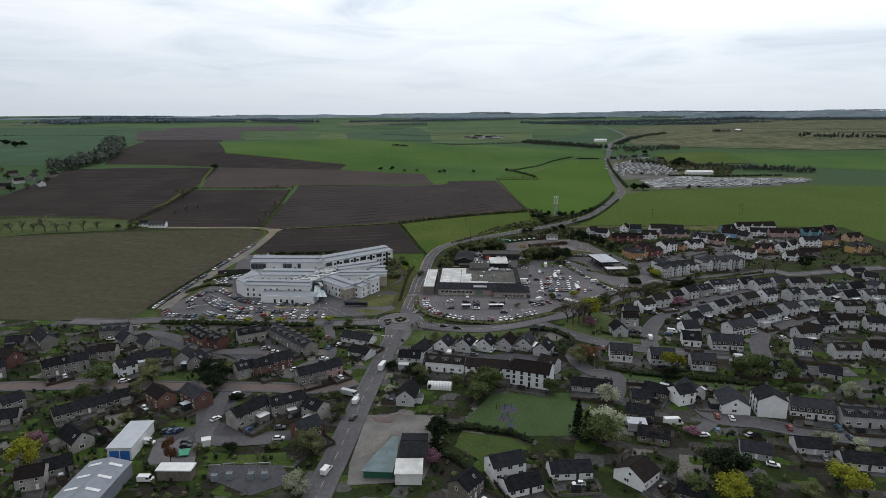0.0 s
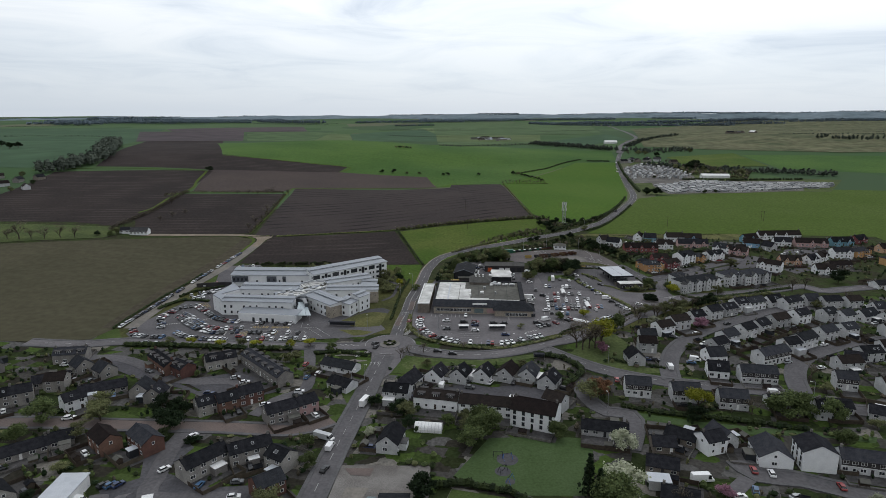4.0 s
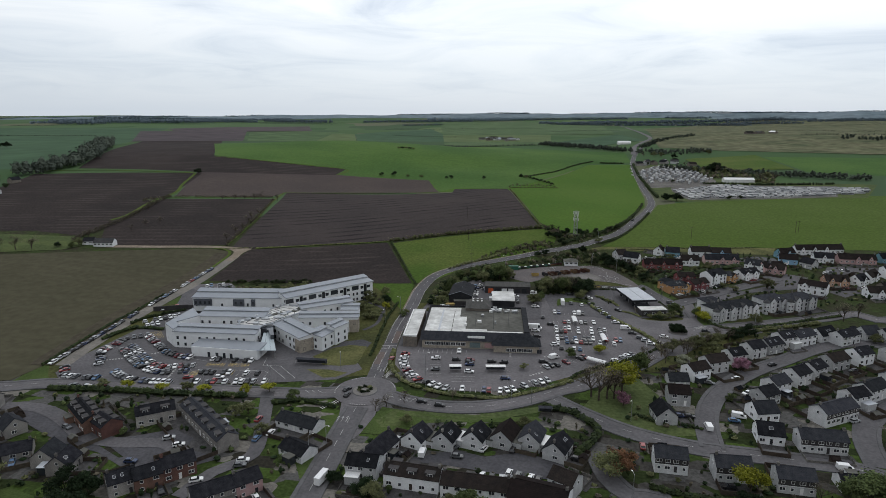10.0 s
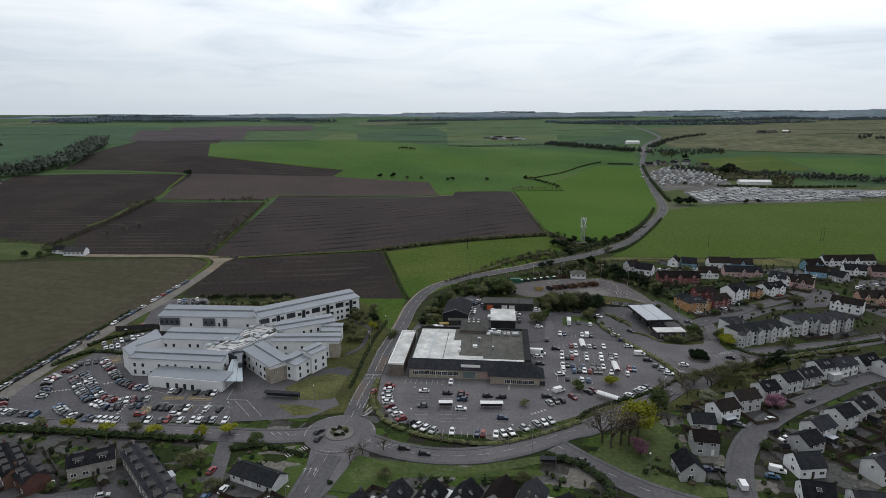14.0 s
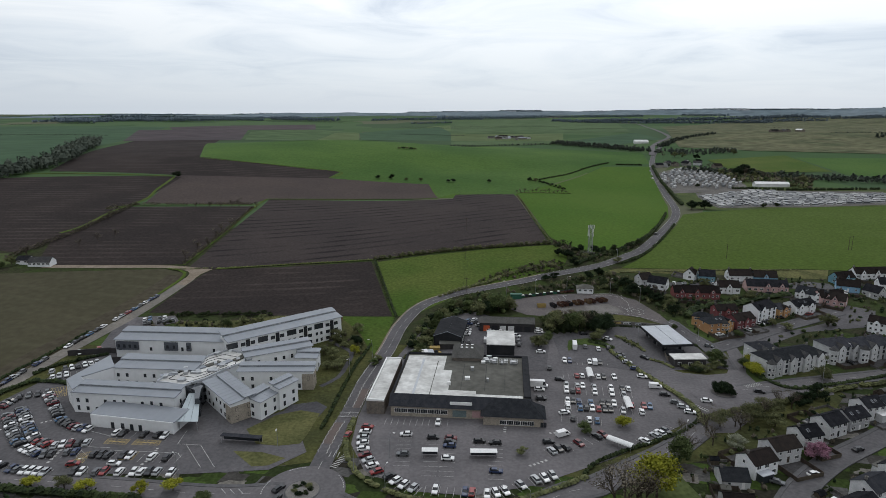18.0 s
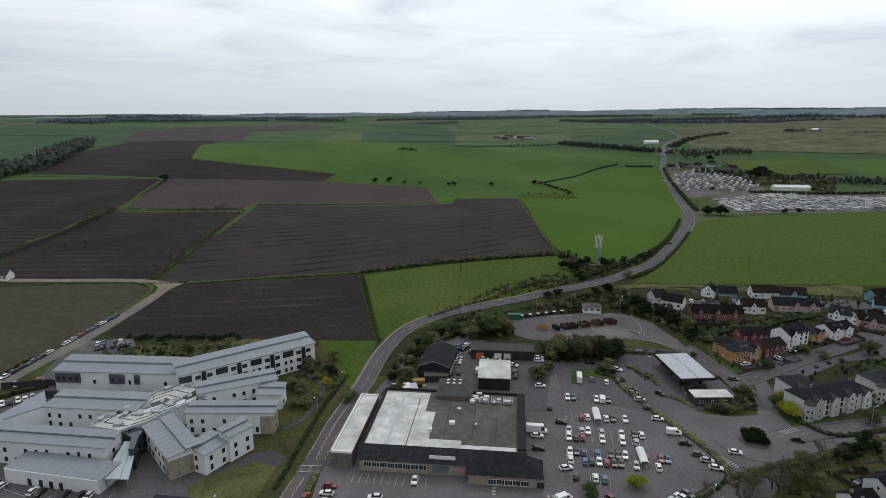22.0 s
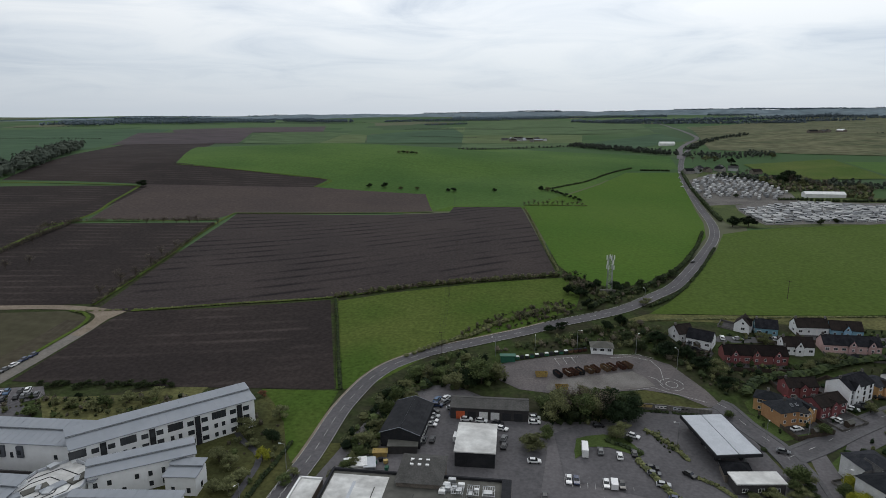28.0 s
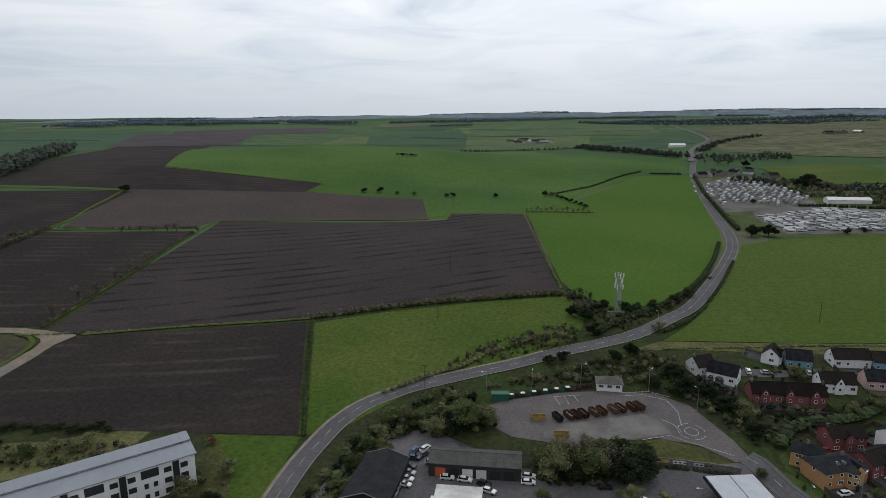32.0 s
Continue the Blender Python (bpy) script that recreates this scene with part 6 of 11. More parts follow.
SKYLIGHT = skylight_mesh()
for group, rows in (
    ("houses of the western courts", [(-168.6, 303.8, 11, 14, 7.4, 'd', 'w', 's'), (-158, 293.3, -40, 8.7, 7.4, 'g', 'w', 's'), (-145.1, 288.6, -36, 8, 7.4, 'g', 'w', 's'), (-158.3, 276.1, 11, 8, 7.4, '2', 'w', 's'), (-136.9, 272.4, 28, 17.9, 7.4, 'b', 'w', 's'), (-142, 259.9, 49, 8, 7.4, '2', 'W', 's'), (-119.7, 270.6, 94, 8, 7.4, 'g', 'w', 's'), (-111.9, 266.4, 93, 8, 7.4, 'g', 'w', 's'), (-122.2, 296.2, -44, 19.4, 7.4, 'd', 'b', 's'), (-110.8, 289.3, -37, 8.9, 7.4, 'd', 'b', 's'), (-97.4, 298.2, 29, 13.3, 7.4, 'd', 'w', 's'), (-74.5, 290.6, -47, 35, 7.4, 'd', 'w', 's'), (-87.6, 256.2, 37, 8, 7.4, '2', 'w', 's'), (-80.8, 258.6, 36, 8, 7.4, '2', 'b', 's'), (-74, 264.6, 36, 10, 7.4, '2', 'b', 's'), (-57, 251, 34, 13.2, 7.4, '2', 'w', 's'), (-49.4, 256.4, 39, 8, 7.4, '2', 'p', 's')]),
    ("houses beside the green", [(-42.1, 293.2, -24, 16.5, 7.4, 'b', 'w', 's'), (-38.3, 275.6, -33, 10.8, 7.4, 'b', 'w', 's'), (-11.8, 273.7, 65, 16.3, 7.4, 'g', 'w', 's'), (0.8, 282.1, 67, 8.8, 7.4, 'g', 'W', 's'), (10.9, 282.2, 69, 8.6, 7.4, 'g', 'w', 's'), (21, 282.8, 67, 8.8, 7.4, 'g', 'w', 's'), (31, 284.1, 67, 9.9, 7.4, 'g', 'w', 's'), (40, 283.2, 70, 9.6, 7.4, 'g', 'w', 's'), (47.8, 276.9, 63, 9.6, 7.4, 'g', 'w', 's'), (-14.6, 264.9, -9, 10, 7.4, '2', 'w', 's'), (1.5, 260, -12, 17.3, 7.4, 'd', 'W', 'n'), (20.4, 254.9, -10, 20.4, 7.4, '2', 'W', 'n'), (38.2, 247.2, -21, 16.4, 11.4, 't', 'W', 'n'), (47.1, 257.6, -36, 8, 7.4, '2', 'w', 'n'), (-13.9, 231.6, -100, 11.3, 7.4, 'g', 'w', 's')]),
    ("houses of the eastern estate", [(90, 301.6, -89, 9, 7.4, 'g', 'w', 's'), (104.9, 331.4, -3, 8, 7.4, 'b', 'w', 's'), (99.7, 315.3, -6, 8, 7.4, '2', 'w', 's'), (82.5, 271.2, -9, 10, 7.4, 'd', 'k', 's'), (100.2, 267.2, -6, 10.8, 7.4, 'd', 'k', 's'), (117, 262.4, -10, 10.7, 7.4, 'd', 'k', 's'), (137.2, 284.6, -8, 14.7, 7.4, 'd', 'k', 's'), (136.4, 262.7, -7, 11.1, 7.4, 'b', 'w', 's'), (150.4, 254.7, -10, 10.9, 7.4, '2', 'w', 's'), (62.1, 240.8, -12, 16.3, 7.4, 'b', 'w', 's'), (88.2, 236.4, -35, 10.5, 7.4, 'b', 'n', 's'), (79.9, 231.3, -7, 8, 7.4, 'b', 'n', 's'), (101.2, 235.2, -73, 9.1, 7.4, 'g', 'w', 's'), (95.9, 231.1, 20, 8, 7.4, '2', 'W', 's'), (127.2, 305, 8, 8.6, 8.2, 'g', 'W', 's'), (122.4, 289.6, -12, 8.6, 8.2, 'g', 'W', 's'), (182.6, 296.6, 8, 10.8, 7.4, '2', 'w', 's'), (170.8, 278.9, -14, 8, 7.4, '2', 'k', 's')]),
    ("row of houses along the winding street", [(114.6, 337.6, 24, 11, 7.4, '2', 'W', 's'), (125, 345.3, 20, 11.8, 7.4, '2', 'w', 's'), (137.8, 354.9, 20, 9.2, 7.4, '2', 'w', 's'), (149.6, 362.6, 26, 10.4, 7.4, '2', 'w', 's'), (160.2, 368.4, 24, 11.1, 7.4, '2', 'w', 's'), (169.9, 375.4, 20, 10, 7.4, '2', 'w', 's'), (179.3, 378.1, 24, 13.9, 7.4, '2', 'W', 's'), (193.3, 384.2, 26, 12.7, 7.4, 'g', 'w', 's'), (201, 379.9, 26, 15.1, 7.4, '2', 'w', 's'), (133.9, 317.2, 28, 9.9, 7.4, '2', 'w', 's'), (142.3, 326, 29, 10.8, 7.4, '2', 'w', 's'), (154.8, 334.2, 31, 10.4, 7.4, '2', 'w', 's'), (165.8, 342.1, 32, 10.3, 7.4, '2', 'w', 's')]),
    ("houses of the upper estate", [(179.2, 350.4, 25, 12.9, 7.4, '2', 'w', 's'), (193.7, 356.4, 22, 10.6, 7.4, '2', 'W', 's'), (152.9, 304.5, 24, 16.9, 7.4, '2', 'k', 's'), (167.2, 316.1, 21, 10.1, 7.4, '2', 'w', 's'), (177.3, 322.2, 29, 14.1, 7.4, '2', 'w', 's'), (193.9, 333, 25, 12, 7.4, '2', 'w', 's'), (209.8, 358.6, 23, 9.9, 7.4, '2', 'w', 's'), (217.9, 356.7, 23, 9.8, 7.4, '2', 'w', 's'), (215.8, 385.8, 12, 10.1, 7.4, 'g', 'w', 's'), (224.9, 381.9, 9, 12.8, 7.4, '2', 'w', 's'), (237.2, 381.6, 10, 10.7, 7.4, '2', 'w', 's'), (207.2, 337.3, 19, 10.3, 7.4, '2', 'w', 's')]),
    ("coloured houses near the flats", [(147.6, 461.2, 18, 14.5, 9.0, '2', 'o', 's'), (143.2, 467.6, -30, 8.5, 7.0, '2', 'o', 's'), (161.9, 466.7, 26, 12.6, 7.8, '2', 'r', 's'), (158.4, 478.6, 8, 11.5, 7.0, '2', 'r', 's'), (175.4, 476.4, 31, 14.2, 9.0, 't', 'W', 's'), (187.2, 481.2, 28, 8.6, 8.0, '2', 'o', 's'), (200.2, 485.6, 24, 14.6, 8.0, '2', 'W', 's'), (134.6, 516.2, -32, 10.5, 7.4, 'g', 'W', 's'), (127.6, 521.4, 22, 8, 7.4, 'g', 'w', 's'), (152, 504.4, -1, 25.2, 7.4, 'g', 'r', 's'), (173.1, 513.6, -2, 12.2, 7.4, 'g', 'W', 's'), (195.9, 516.2, -4, 22.8, 7.4, 'g', 'p', 's'), (167.2, 530.4, -12, 9.2, 7.0, 'g', 'B', 's'), (158.4, 533, 60, 7.5, 6.4, 'g', 'W', 's'), (187.6, 533.4, 0, 14, 7.4, 'g', 'W', 's'), (201.6, 531.4, -6, 13.2, 7.4, 'g', 'B', 's'), (216, 503.4, -42, 15.8, 7.4, 'g', 'W', 's'), (224.6, 495.6, -38, 10, 7.4, 'g', 'p', 's')]),
    ("coloured houses below the pasture", [(242.6, 517.2, -22, 11.6, 7.4, 'g', 'B', 's'), (247.4, 531.6, 20, 13, 7.0, 'g', 'B', 's'), (275.6, 541.4, 6, 36, 7.0, 'g', 'W', 'n'), (267.8, 520.4, -10, 12.4, 7.4, 'g', 'W', 's'), (288.4, 516.8, -8, 23.8, 7.4, 'g', 'p', 'n'), (313.6, 519.8, 8, 18, 7.4, 'g', 'B', 's'), (332, 526.8, 24, 12, 7.4, 'g', 'r', 's'), (251.6, 507.4, -62, 9, 7.0, 'g', 'w', 's'), (223.2, 500.2, 8, 14.4, 7.4, 'g', 'p', 's'), (248.2, 470.8, -2, 14.2, 7.4, 'g', 't', 'n'), (263.4, 472, 30, 9.6, 7.4, 'g', 'W', 's'), (274.8, 479.4, 38, 13, 7.4, 'g', 'W', 's'), (293, 484.8, -2, 13.6, 8.4, '2', 'W', 's'), (308, 488, 25, 16.4, 8.4, '2', 'o', 's'), (277, 460.4, 6, 16, 7.4, 'b', 'n', 'n'), (259.8, 448, -3, 13, 7.8, 'g', 'W', 's'), (228, 457.4, -40, 15, 9, '2', 'W', 's'), (319, 466, 16, 18, 8, '2', 'o', 's'), (336, 500, 12, 14, 7.4, 'g', 't', 's')]),
    ("blocks of flats", [(162.3, 417.8, 22, 30.6, 11, 't', 'w', 's'), (189.2, 429.8, 18, 15.5, 11, 't', 'w', 's'), (204.1, 431.4, 20, 19.2, 11, 't', 'w', 's'), (154.6, 424.9, 13, 10.6, 11, 't', 'w', 's')]),
    ("houses of the southern streets", [(114, 226.1, -99, 12.1, 7.4, 'g', 'W', 's'), (126.8, 223.1, -99, 9.8, 7.4, 't', 'W', 's'), (141.6, 220.4, -15, 15.5, 7.4, 'd', 'k', 's'), (156.9, 214.2, -9, 14.9, 7.4, 'd', 'w', 's'), (128.1, 196.1, -10, 11.5, 7.4, 'b', 'w', 's'), (107.2, 193, -21, 9.5, 7.4, 'b', 'w', 'r'), (62, 178.2, -137, 10.0, 8.4, 'g', 'W', 'n'), (41, 181, 5, 13.5, 7.4, 'b', 'W', 's'), (24.4, 173, 20, 12, 7.4, 'b', 'W', 's'), (75.5, 202.4, -20, 10.8, 7.4, 'b', 'n', 's'), (75.6, 218.8, -18, 10.1, 7.4, 'b', 'n', 's'), (139, 186.9, -10, 12.6, 7.4, 'b', 'w', 's')]),
    ("houses behind the park", [(20.2, 181.1, 20, 11.4, 7.4, '2', 'W', 's'), (7.1, 170.1, 52, 8.8, 7.4, '2', 'n', 's')]),
    ("houses of the south-western streets", [(-141.5, 224.6, 40, 20.5, 7.4, 'b', 'w', 's'), (-130.6, 233.6, 32, 8, 7.4, 'b', 'w', 's'), (-113.3, 230.7, -42, 11.6, 7.4, '2', 'b', 's'), (-98.8, 230.1, -40, 12.5, 7.4, '2', 'b', 's'), (-172.7, 259.1, 38, 10.6, 7.4, '2', 'w', 's'), (-165.2, 264, 32, 8, 7.4, '2', 'w', 's'), (-163.3, 280.2, 27, 14, 7.4, 'b', 'w', 's'), (-73.6, 216.8, 52, 15.2, 7.4, '2', 'w', 's'), (-60.9, 224.3, 31, 14, 7.4, '2', 'w', 's'), (-48.6, 218.9, -32, 8, 7.4, '2', 'w', 's'), (-49.1, 204.6, 41, 8.9, 7.4, '2', 'b', 's'), (-130.1, 200.4, -37, 11.9, 7.4, 'g', 'w', 's'), (-126.8, 184.7, 34, 8, 7.4, 'b', 'w', 's'), (-130.1, 176.4, 21, 8, 7.4, '2', 'w', 's'), (-200.1, 294.6, -44, 17.1, 7.4, 'g', 'w', 's'), (-169.9, 225.3, 55, 8, 7.4, '2', 'w', 's'), (-212.1, 291.8, 16, 8, 7.4, 'b', 'w', 's')]),
    ("houses on the eastern edge", [(244.9, 371, 12, 8.5, 7.4, 'g', 'w', 's'), (255.2, 371.4, 17, 11.8, 7.4, 'g', 'w', 's'), (267.4, 370.2, -64, 8, 7.4, '2', 'w', 's'), (280.1, 407.2, 2, 9.5, 7.4, 'b', 'w', 's'), (282, 396.2, -21, 8, 7.4, 'b', 'w', 's'), (275.6, 415.6, 12, 8.7, 7.4, 'b', 'w', 's'), (231.1, 359.5, 24, 13.3, 7.4, 'g', 'w', 's'), (241.6, 355.6, 21, 12.4, 7.4, 'g', 'w', 's'), (252.9, 355.2, 12, 8, 7.4, '2', 'w', 's'), (261.6, 354.8, -16, 8.1, 7.4, '2', 'w', 's')]),
    ("houses of the far eastern street", [(231.1, 336.9, 3, 12.7, 7.4, 'd', 'w', 's'), (249.3, 332.1, 10, 8, 7.4, '2', 'w', 's'), (213.9, 314.5, -1, 10.8, 7.4, '2', 'w', 's'), (226.8, 310.1, -16, 9, 7.4, '2', 'w', 's'), (199.4, 308, 8, 10.2, 7.4, '2', 'w', 's'), (191.8, 305.5, -30, 8.5, 7.4, 'b', 'w', 's'), (189.3, 275.6, -2, 11.6, 7.4, 'd', 'w', 'n'), (204.6, 276.5, -9, 8, 7.4, '2', 'w', 's'), (155, 259.9, -5, 12.2, 7.4, 'b', 'w', 's'), (170, 254.3, -29, 8.5, 7.4, 'b', 'w', 's')]),
    ("bungalows of the southern edge", [(167.9, 216.7, -15, 8, 7.4, 'b', 'w', 's'), (76, 169.3, -26, 8, 7.4, 'b', 'n', 's'), (191.4, 241.2, -17, 8, 7.4, '2', 'w', 's')]),
    ("houses on the western edge", [(-200.4, 268.6, -25, 10.3, 7.4, '2', 'b', 's'), (-166, 217.6, 20, 8, 7.4, 'b', 'w', 's'), (-197.7, 255.8, 37, 8, 7.4, '2', 'w', 's')]),
):
    for i, row in enumerate(rows):
        house(*row, group, i)


# ---- the hospital ----
def wing(parent, x, y, yaw, L, D, h, storeys, big=False, rise=0.9, floor=0.0, sparse=False, single=False):
    bm = bmesh.new()
    box(bm, -L / 2, L / 2, -D / 2, D / 2, -2.5, h)
    ob = part("wing", bm, M["render_hosp"], parent, "white rendered wing")
    z0 = gz(x, y)
    ob.matrix_local = pose(x - HOSP.x, y - HOSP.y, z0 - HOSP.z + floor, 0, 0, yaw)
    o = 0.55
    for y0, y1, z0, z1, words in ((-D / 2 - o, D * 0.12, h + 0.02, h + 0.02 + rise * 0.6, "pale standing-seam metal roof"), (D * 0.12 - 0.4, D / 2 + o, h + rise * 0.6 + 0.55, h + rise + 0.55, "raised rear strip of metal roof"))[:1 if single else 2]:
        if single:
            y0, y1, z0, z1 = -D / 2 + 0.35, D / 2, h - 0.12, h + 0.35
        bm = bmesh.new()
        lo = [(-L / 2 - o, y0, z0), (L / 2 + o, y0, z0), (L / 2 + o, y1, z1), (-L / 2 - o, y1, z1)]
        a = [bm.verts.new(c) for c in lo]
        b = [bm.verts.new((c[0], c[1], c[2] + 0.24)) for c in lo]
        bm.faces.new(b)
        bm.faces.new(a[::-1])
        for i in range(4):
            j = (i + 1) % 4
            bm.faces.new((a[i], a[j], b[j], b[i]))
        part("roof", bm, M["metal_roof"], ob, words)
        bm = bmesh.new()
        for q in range(int(L / 2.6) + 1):
            sx_ = -L / 2 - o + 0.1 + q * (L + 2 * o - 0.2) / (int(L / 2.6) + 1)
            v = [bm.verts.new((sx_ + dx, yy, zz + 0.245 + dz)) for yy, zz in ((y0, z0), (y1, z1)) for dx, dz in ((0, 0), (0.13, 0), (0.13, 0.045), (0, 0.045))]
            for f in ((0, 1, 2, 3), (7, 6, 5, 4), (0, 4, 5, 1), (1, 5, 6, 2), (2, 6, 7, 3), (3, 7, 4, 0)):
                bm.faces.new([v[i] for i in f])
        seams = part("roof_seam", bm, M["metal_roof"], ob)
        tagged(seams, "raised standing seams", kind="stuff")
    if not single:
        bm = bmesh.new()
        box(bm, -L / 2 + 0.3, L / 2 - 0.3, D * 0.12, D / 2 - 0.03, h - 0.1, h + rise * 0.6 + 0.56)
        part("clerestory", bm, M["render_hosp"], ob)
    n = max(2, int(L / 3.4))
    if single:
        for wx in (-7.6, -3.6, 0.0, 3.4):
            put_window("door_glazed", ob, wx, -D / 2, 0.1, 0)
        storeys = 0
    for s in range(storeys):
        z = 1.0 + s * 3.2
        if z + 1.6 > h:
            continue
        for k in range(n):
            wx = -L / 2 + L * (k + 0.5) / n
            for side, turn in ((-1, 0), (1, 180)):
                if (big and side < 0) or (sparse and side < 0 and (s != 1 or k % 4)) or (side < 0 and (k + s) % 4 == 3) or (side > 0 and k % 3):
                    continue
                put_window("slot" if (k + s) % 3 else "tall", ob, wx, side * D / 2, z, turn)
        for k in range(max(1, int(D / 4))):
            for side, turn in ((-1, 270), (1, 90)):
                put_window("slot", ob, side * L / 2, -D / 2 + D * (k + 0.5) / max(1, int(D / 4)), z, turn)
    if big:
        step = L / 4
        for k in range(4):
            wx = -L / 2 + step * (k + 0.62)
            bm = bmesh.new()
            box(bm, wx - 0.85, wx + 0.85, -D / 2 - 0.25, -D / 2 + 0.05, -1.0, h - 0.5)
            bay = part("clad_column", bm, M["dark_steel"], ob, "dark clad column of glazing")
            for s in range(storeys):
                put_window("tall", bay, wx, -D / 2 - 0.25, 0.9 + s * 3.2, 0)
                for dx in (-2.2, 2.2):
                    put_window("pair", ob, wx + dx, -D / 2, 1.0 + s * 3.2, 0)
                if s < 2:
                    for dx in (-8.0, -5.6):
                        put_window("slot", ob, wx + dx, -D / 2, 1.0 + s * 3.2, 0)
            put_window("loggia", ob, wx - 6.8, -D / 2, h - 3.2, 0)
    return ob


HOSP = Vector((-80, 392, gz(-80, 392)))
hospital = thing("hospital", pose(*HOSP), "white rendered hospital with long wings and pale metal roofs", "hospital")
for k, (x, y, yaw, L, D, h) in enumerate([(-60.9, 429, 40.9, 54.7, 10.2, 10.5), (-106.7, 418.1, -0.5, 49.9, 11.2, 9), (-101.1, 368.7, -3.7, 40, 7.5, 8), (-101.1, 392.3, -1.5, 33.8, 10.6, 8), (-92.1, 358.8, -8.1, 32.5, 9.5, 4.6), (-57.6, 409.2, 30.5, 28.2, 7.4, 8), (-51.5, 389.3, 3.5, 29.7, 5.9, 8), (-64.6, 371.5, -45.8, 25.1, 9.1, 7.6), (-50.7, 368.2, 64.5, 9.5, 7.7, 7), (-44.4, 375, 59.5, 9.1, 4.8, 8.6), (-44, 407.7, 1.9, 9, 7.2, 6), (-118.3, 377, 133.2, 11.5, 19.1, 8)][:11]):
    ob = wing(hospital, x, y, yaw, L, D, h, 3 if h > 8.8 else 2 if h > 6 else 1, big=k == 0, sparse=k == 1, single=k == 4, rise=1.5 if k < 2 else 0.8)
    if k == 1:
        for x0, x1, n_ in ((-L / 2 + 0.6, -L / 2 + 10.6, 4), (-2.5, 3.5, 2), (7.5, 9.5, 1)):
            bm = bmesh.new()
            box(bm, x0, x1, -D / 2 - 0.7, -D / 2 + 0.05, 4.6, h - 0.7)
            bay = part("clad_bay", bm, M["blue_grey_panel"], ob, "dark blue-grey clad projecting bay")
            for q in range(n_):
                put_window("slot", bay, x0 + (x1 - x0) * (q + 0.5) / n_, -D / 2 - 0.7, 5.6, 0)
        bm = bmesh.new()
        box(bm, -L / 2 - 2, L / 2 - 4, -D / 2 - 5.2, -D / 2 - 4.8, -2.5, 3.0)
        part("garden_wall", bm, M["cladding"], ob, "dark timber screen wall of the wing garden")
    if k in (7, 6, 5):
        bm = bmesh.new()
        box(bm, L / 2 - 4.5, L / 2 + 0.04, -D / 2 - 0.04, D / 2 + 0.04, -2.5, h - 1.2)
        part("stone_facing", bm, M["stone_pale"], ob, "buff stone facing at the wing's end")


def slab(name, pts, z0, z1, material, parent, origin, label=""):
    bm = bmesh.new()
    a = [bm.verts.new((p[0] - origin[0], p[1] - origin[1], z0)) for p in pts]
    b = [bm.verts.new((p[0] - origin[0], p[1] - origin[1], z1)) for p in pts]
    bm.faces.new(b)
    bm.faces.new(a[::-1])
    for i in range(len(pts)):
        j = (i + 1) % len(pts)
        bm.faces.new((a[i], a[j], b[j], b[i]))
    bmesh.ops.recalc_face_normals(bm, faces=bm.faces)
    return part(name, bm, material, parent, label)


bar = slab("wing", [(-129.2, 374.7), (-125.9, 399), (-117.4, 387.5), (-124.9, 377.3), (-121, 372.9), (-121.3, 366.3)], -2.5, 8.0, M["render_hosp"], hospital, HOSP, "white curved end wing")
slab("roof", [(-129.2, 374.7), (-125.9, 399), (-117.4, 387.5), (-124.9, 377.3), (-121, 372.9), (-121.3, 366.3)], 8.02, 8.4, M["metal_roof"], bar, HOSP)
wb = [(-129.2, 374.7), (-125.9, 399), (-117.4, 387.5), (-124.9, 377.3), (-121, 372.9), (-121.3, 366.3)]
for a, b in ((wb[0], wb[1]), (wb[5], wb[0])):
    a, b = Vector(b), Vector(a)
    for k in range(6 if (a - b).length > 12 else 2):
        q = a.lerp(b, (k + 0.5) / (6 if (a - b).length > 12 else 2))
        for z in (1.2, 4.8):
            put_window("slot", bar, q.x - HOSP.x, q.y - HOSP.y, z, math.degrees(math.atan2((b - a).y, (b - a).x)) + 180)
hub = slab("hub", [(-86.6, 391), (-84.8, 401.8), (-79.1, 408.5), (-70.1, 405.2), (-67.9, 395.7), (-73.5, 387.7), (-77, 379.6), (-82.5, 373.7), (-94, 376.1), (-92.7, 383)], -2.5, 7.0, M["render_hosp"], hospital, HOSP, "white central hub")
slab("roof", [(-86.6, 391), (-84.8, 401.8), (-79.1, 408.5), (-70.1, 405.2), (-67.9, 395.7), (-73.5, 387.7), (-77, 379.6), (-82.5, 373.7), (-94, 376.1), (-92.7, 383)], 7.02, 7.3, M["membrane"], hub, HOSP, "pale flat membrane roof")
hub_pts = [(-86.6, 391), (-84.8, 401.8), (-79.1, 408.5), (-70.1, 405.2), (-67.9, 395.7), (-73.5, 387.7), (-77, 379.6), (-82.5, 373.7), (-94, 376.1), (-92.7, 383)]


def hub_spot():
    a, b = rng.sample(hub_pts, 2)
    t = rng.uniform(0.3, 0.7)
    return a[0] + (b[0] - a[0]) * t - HOSP.x, a[1] + (b[1] - a[1]) * t - HOSP.y


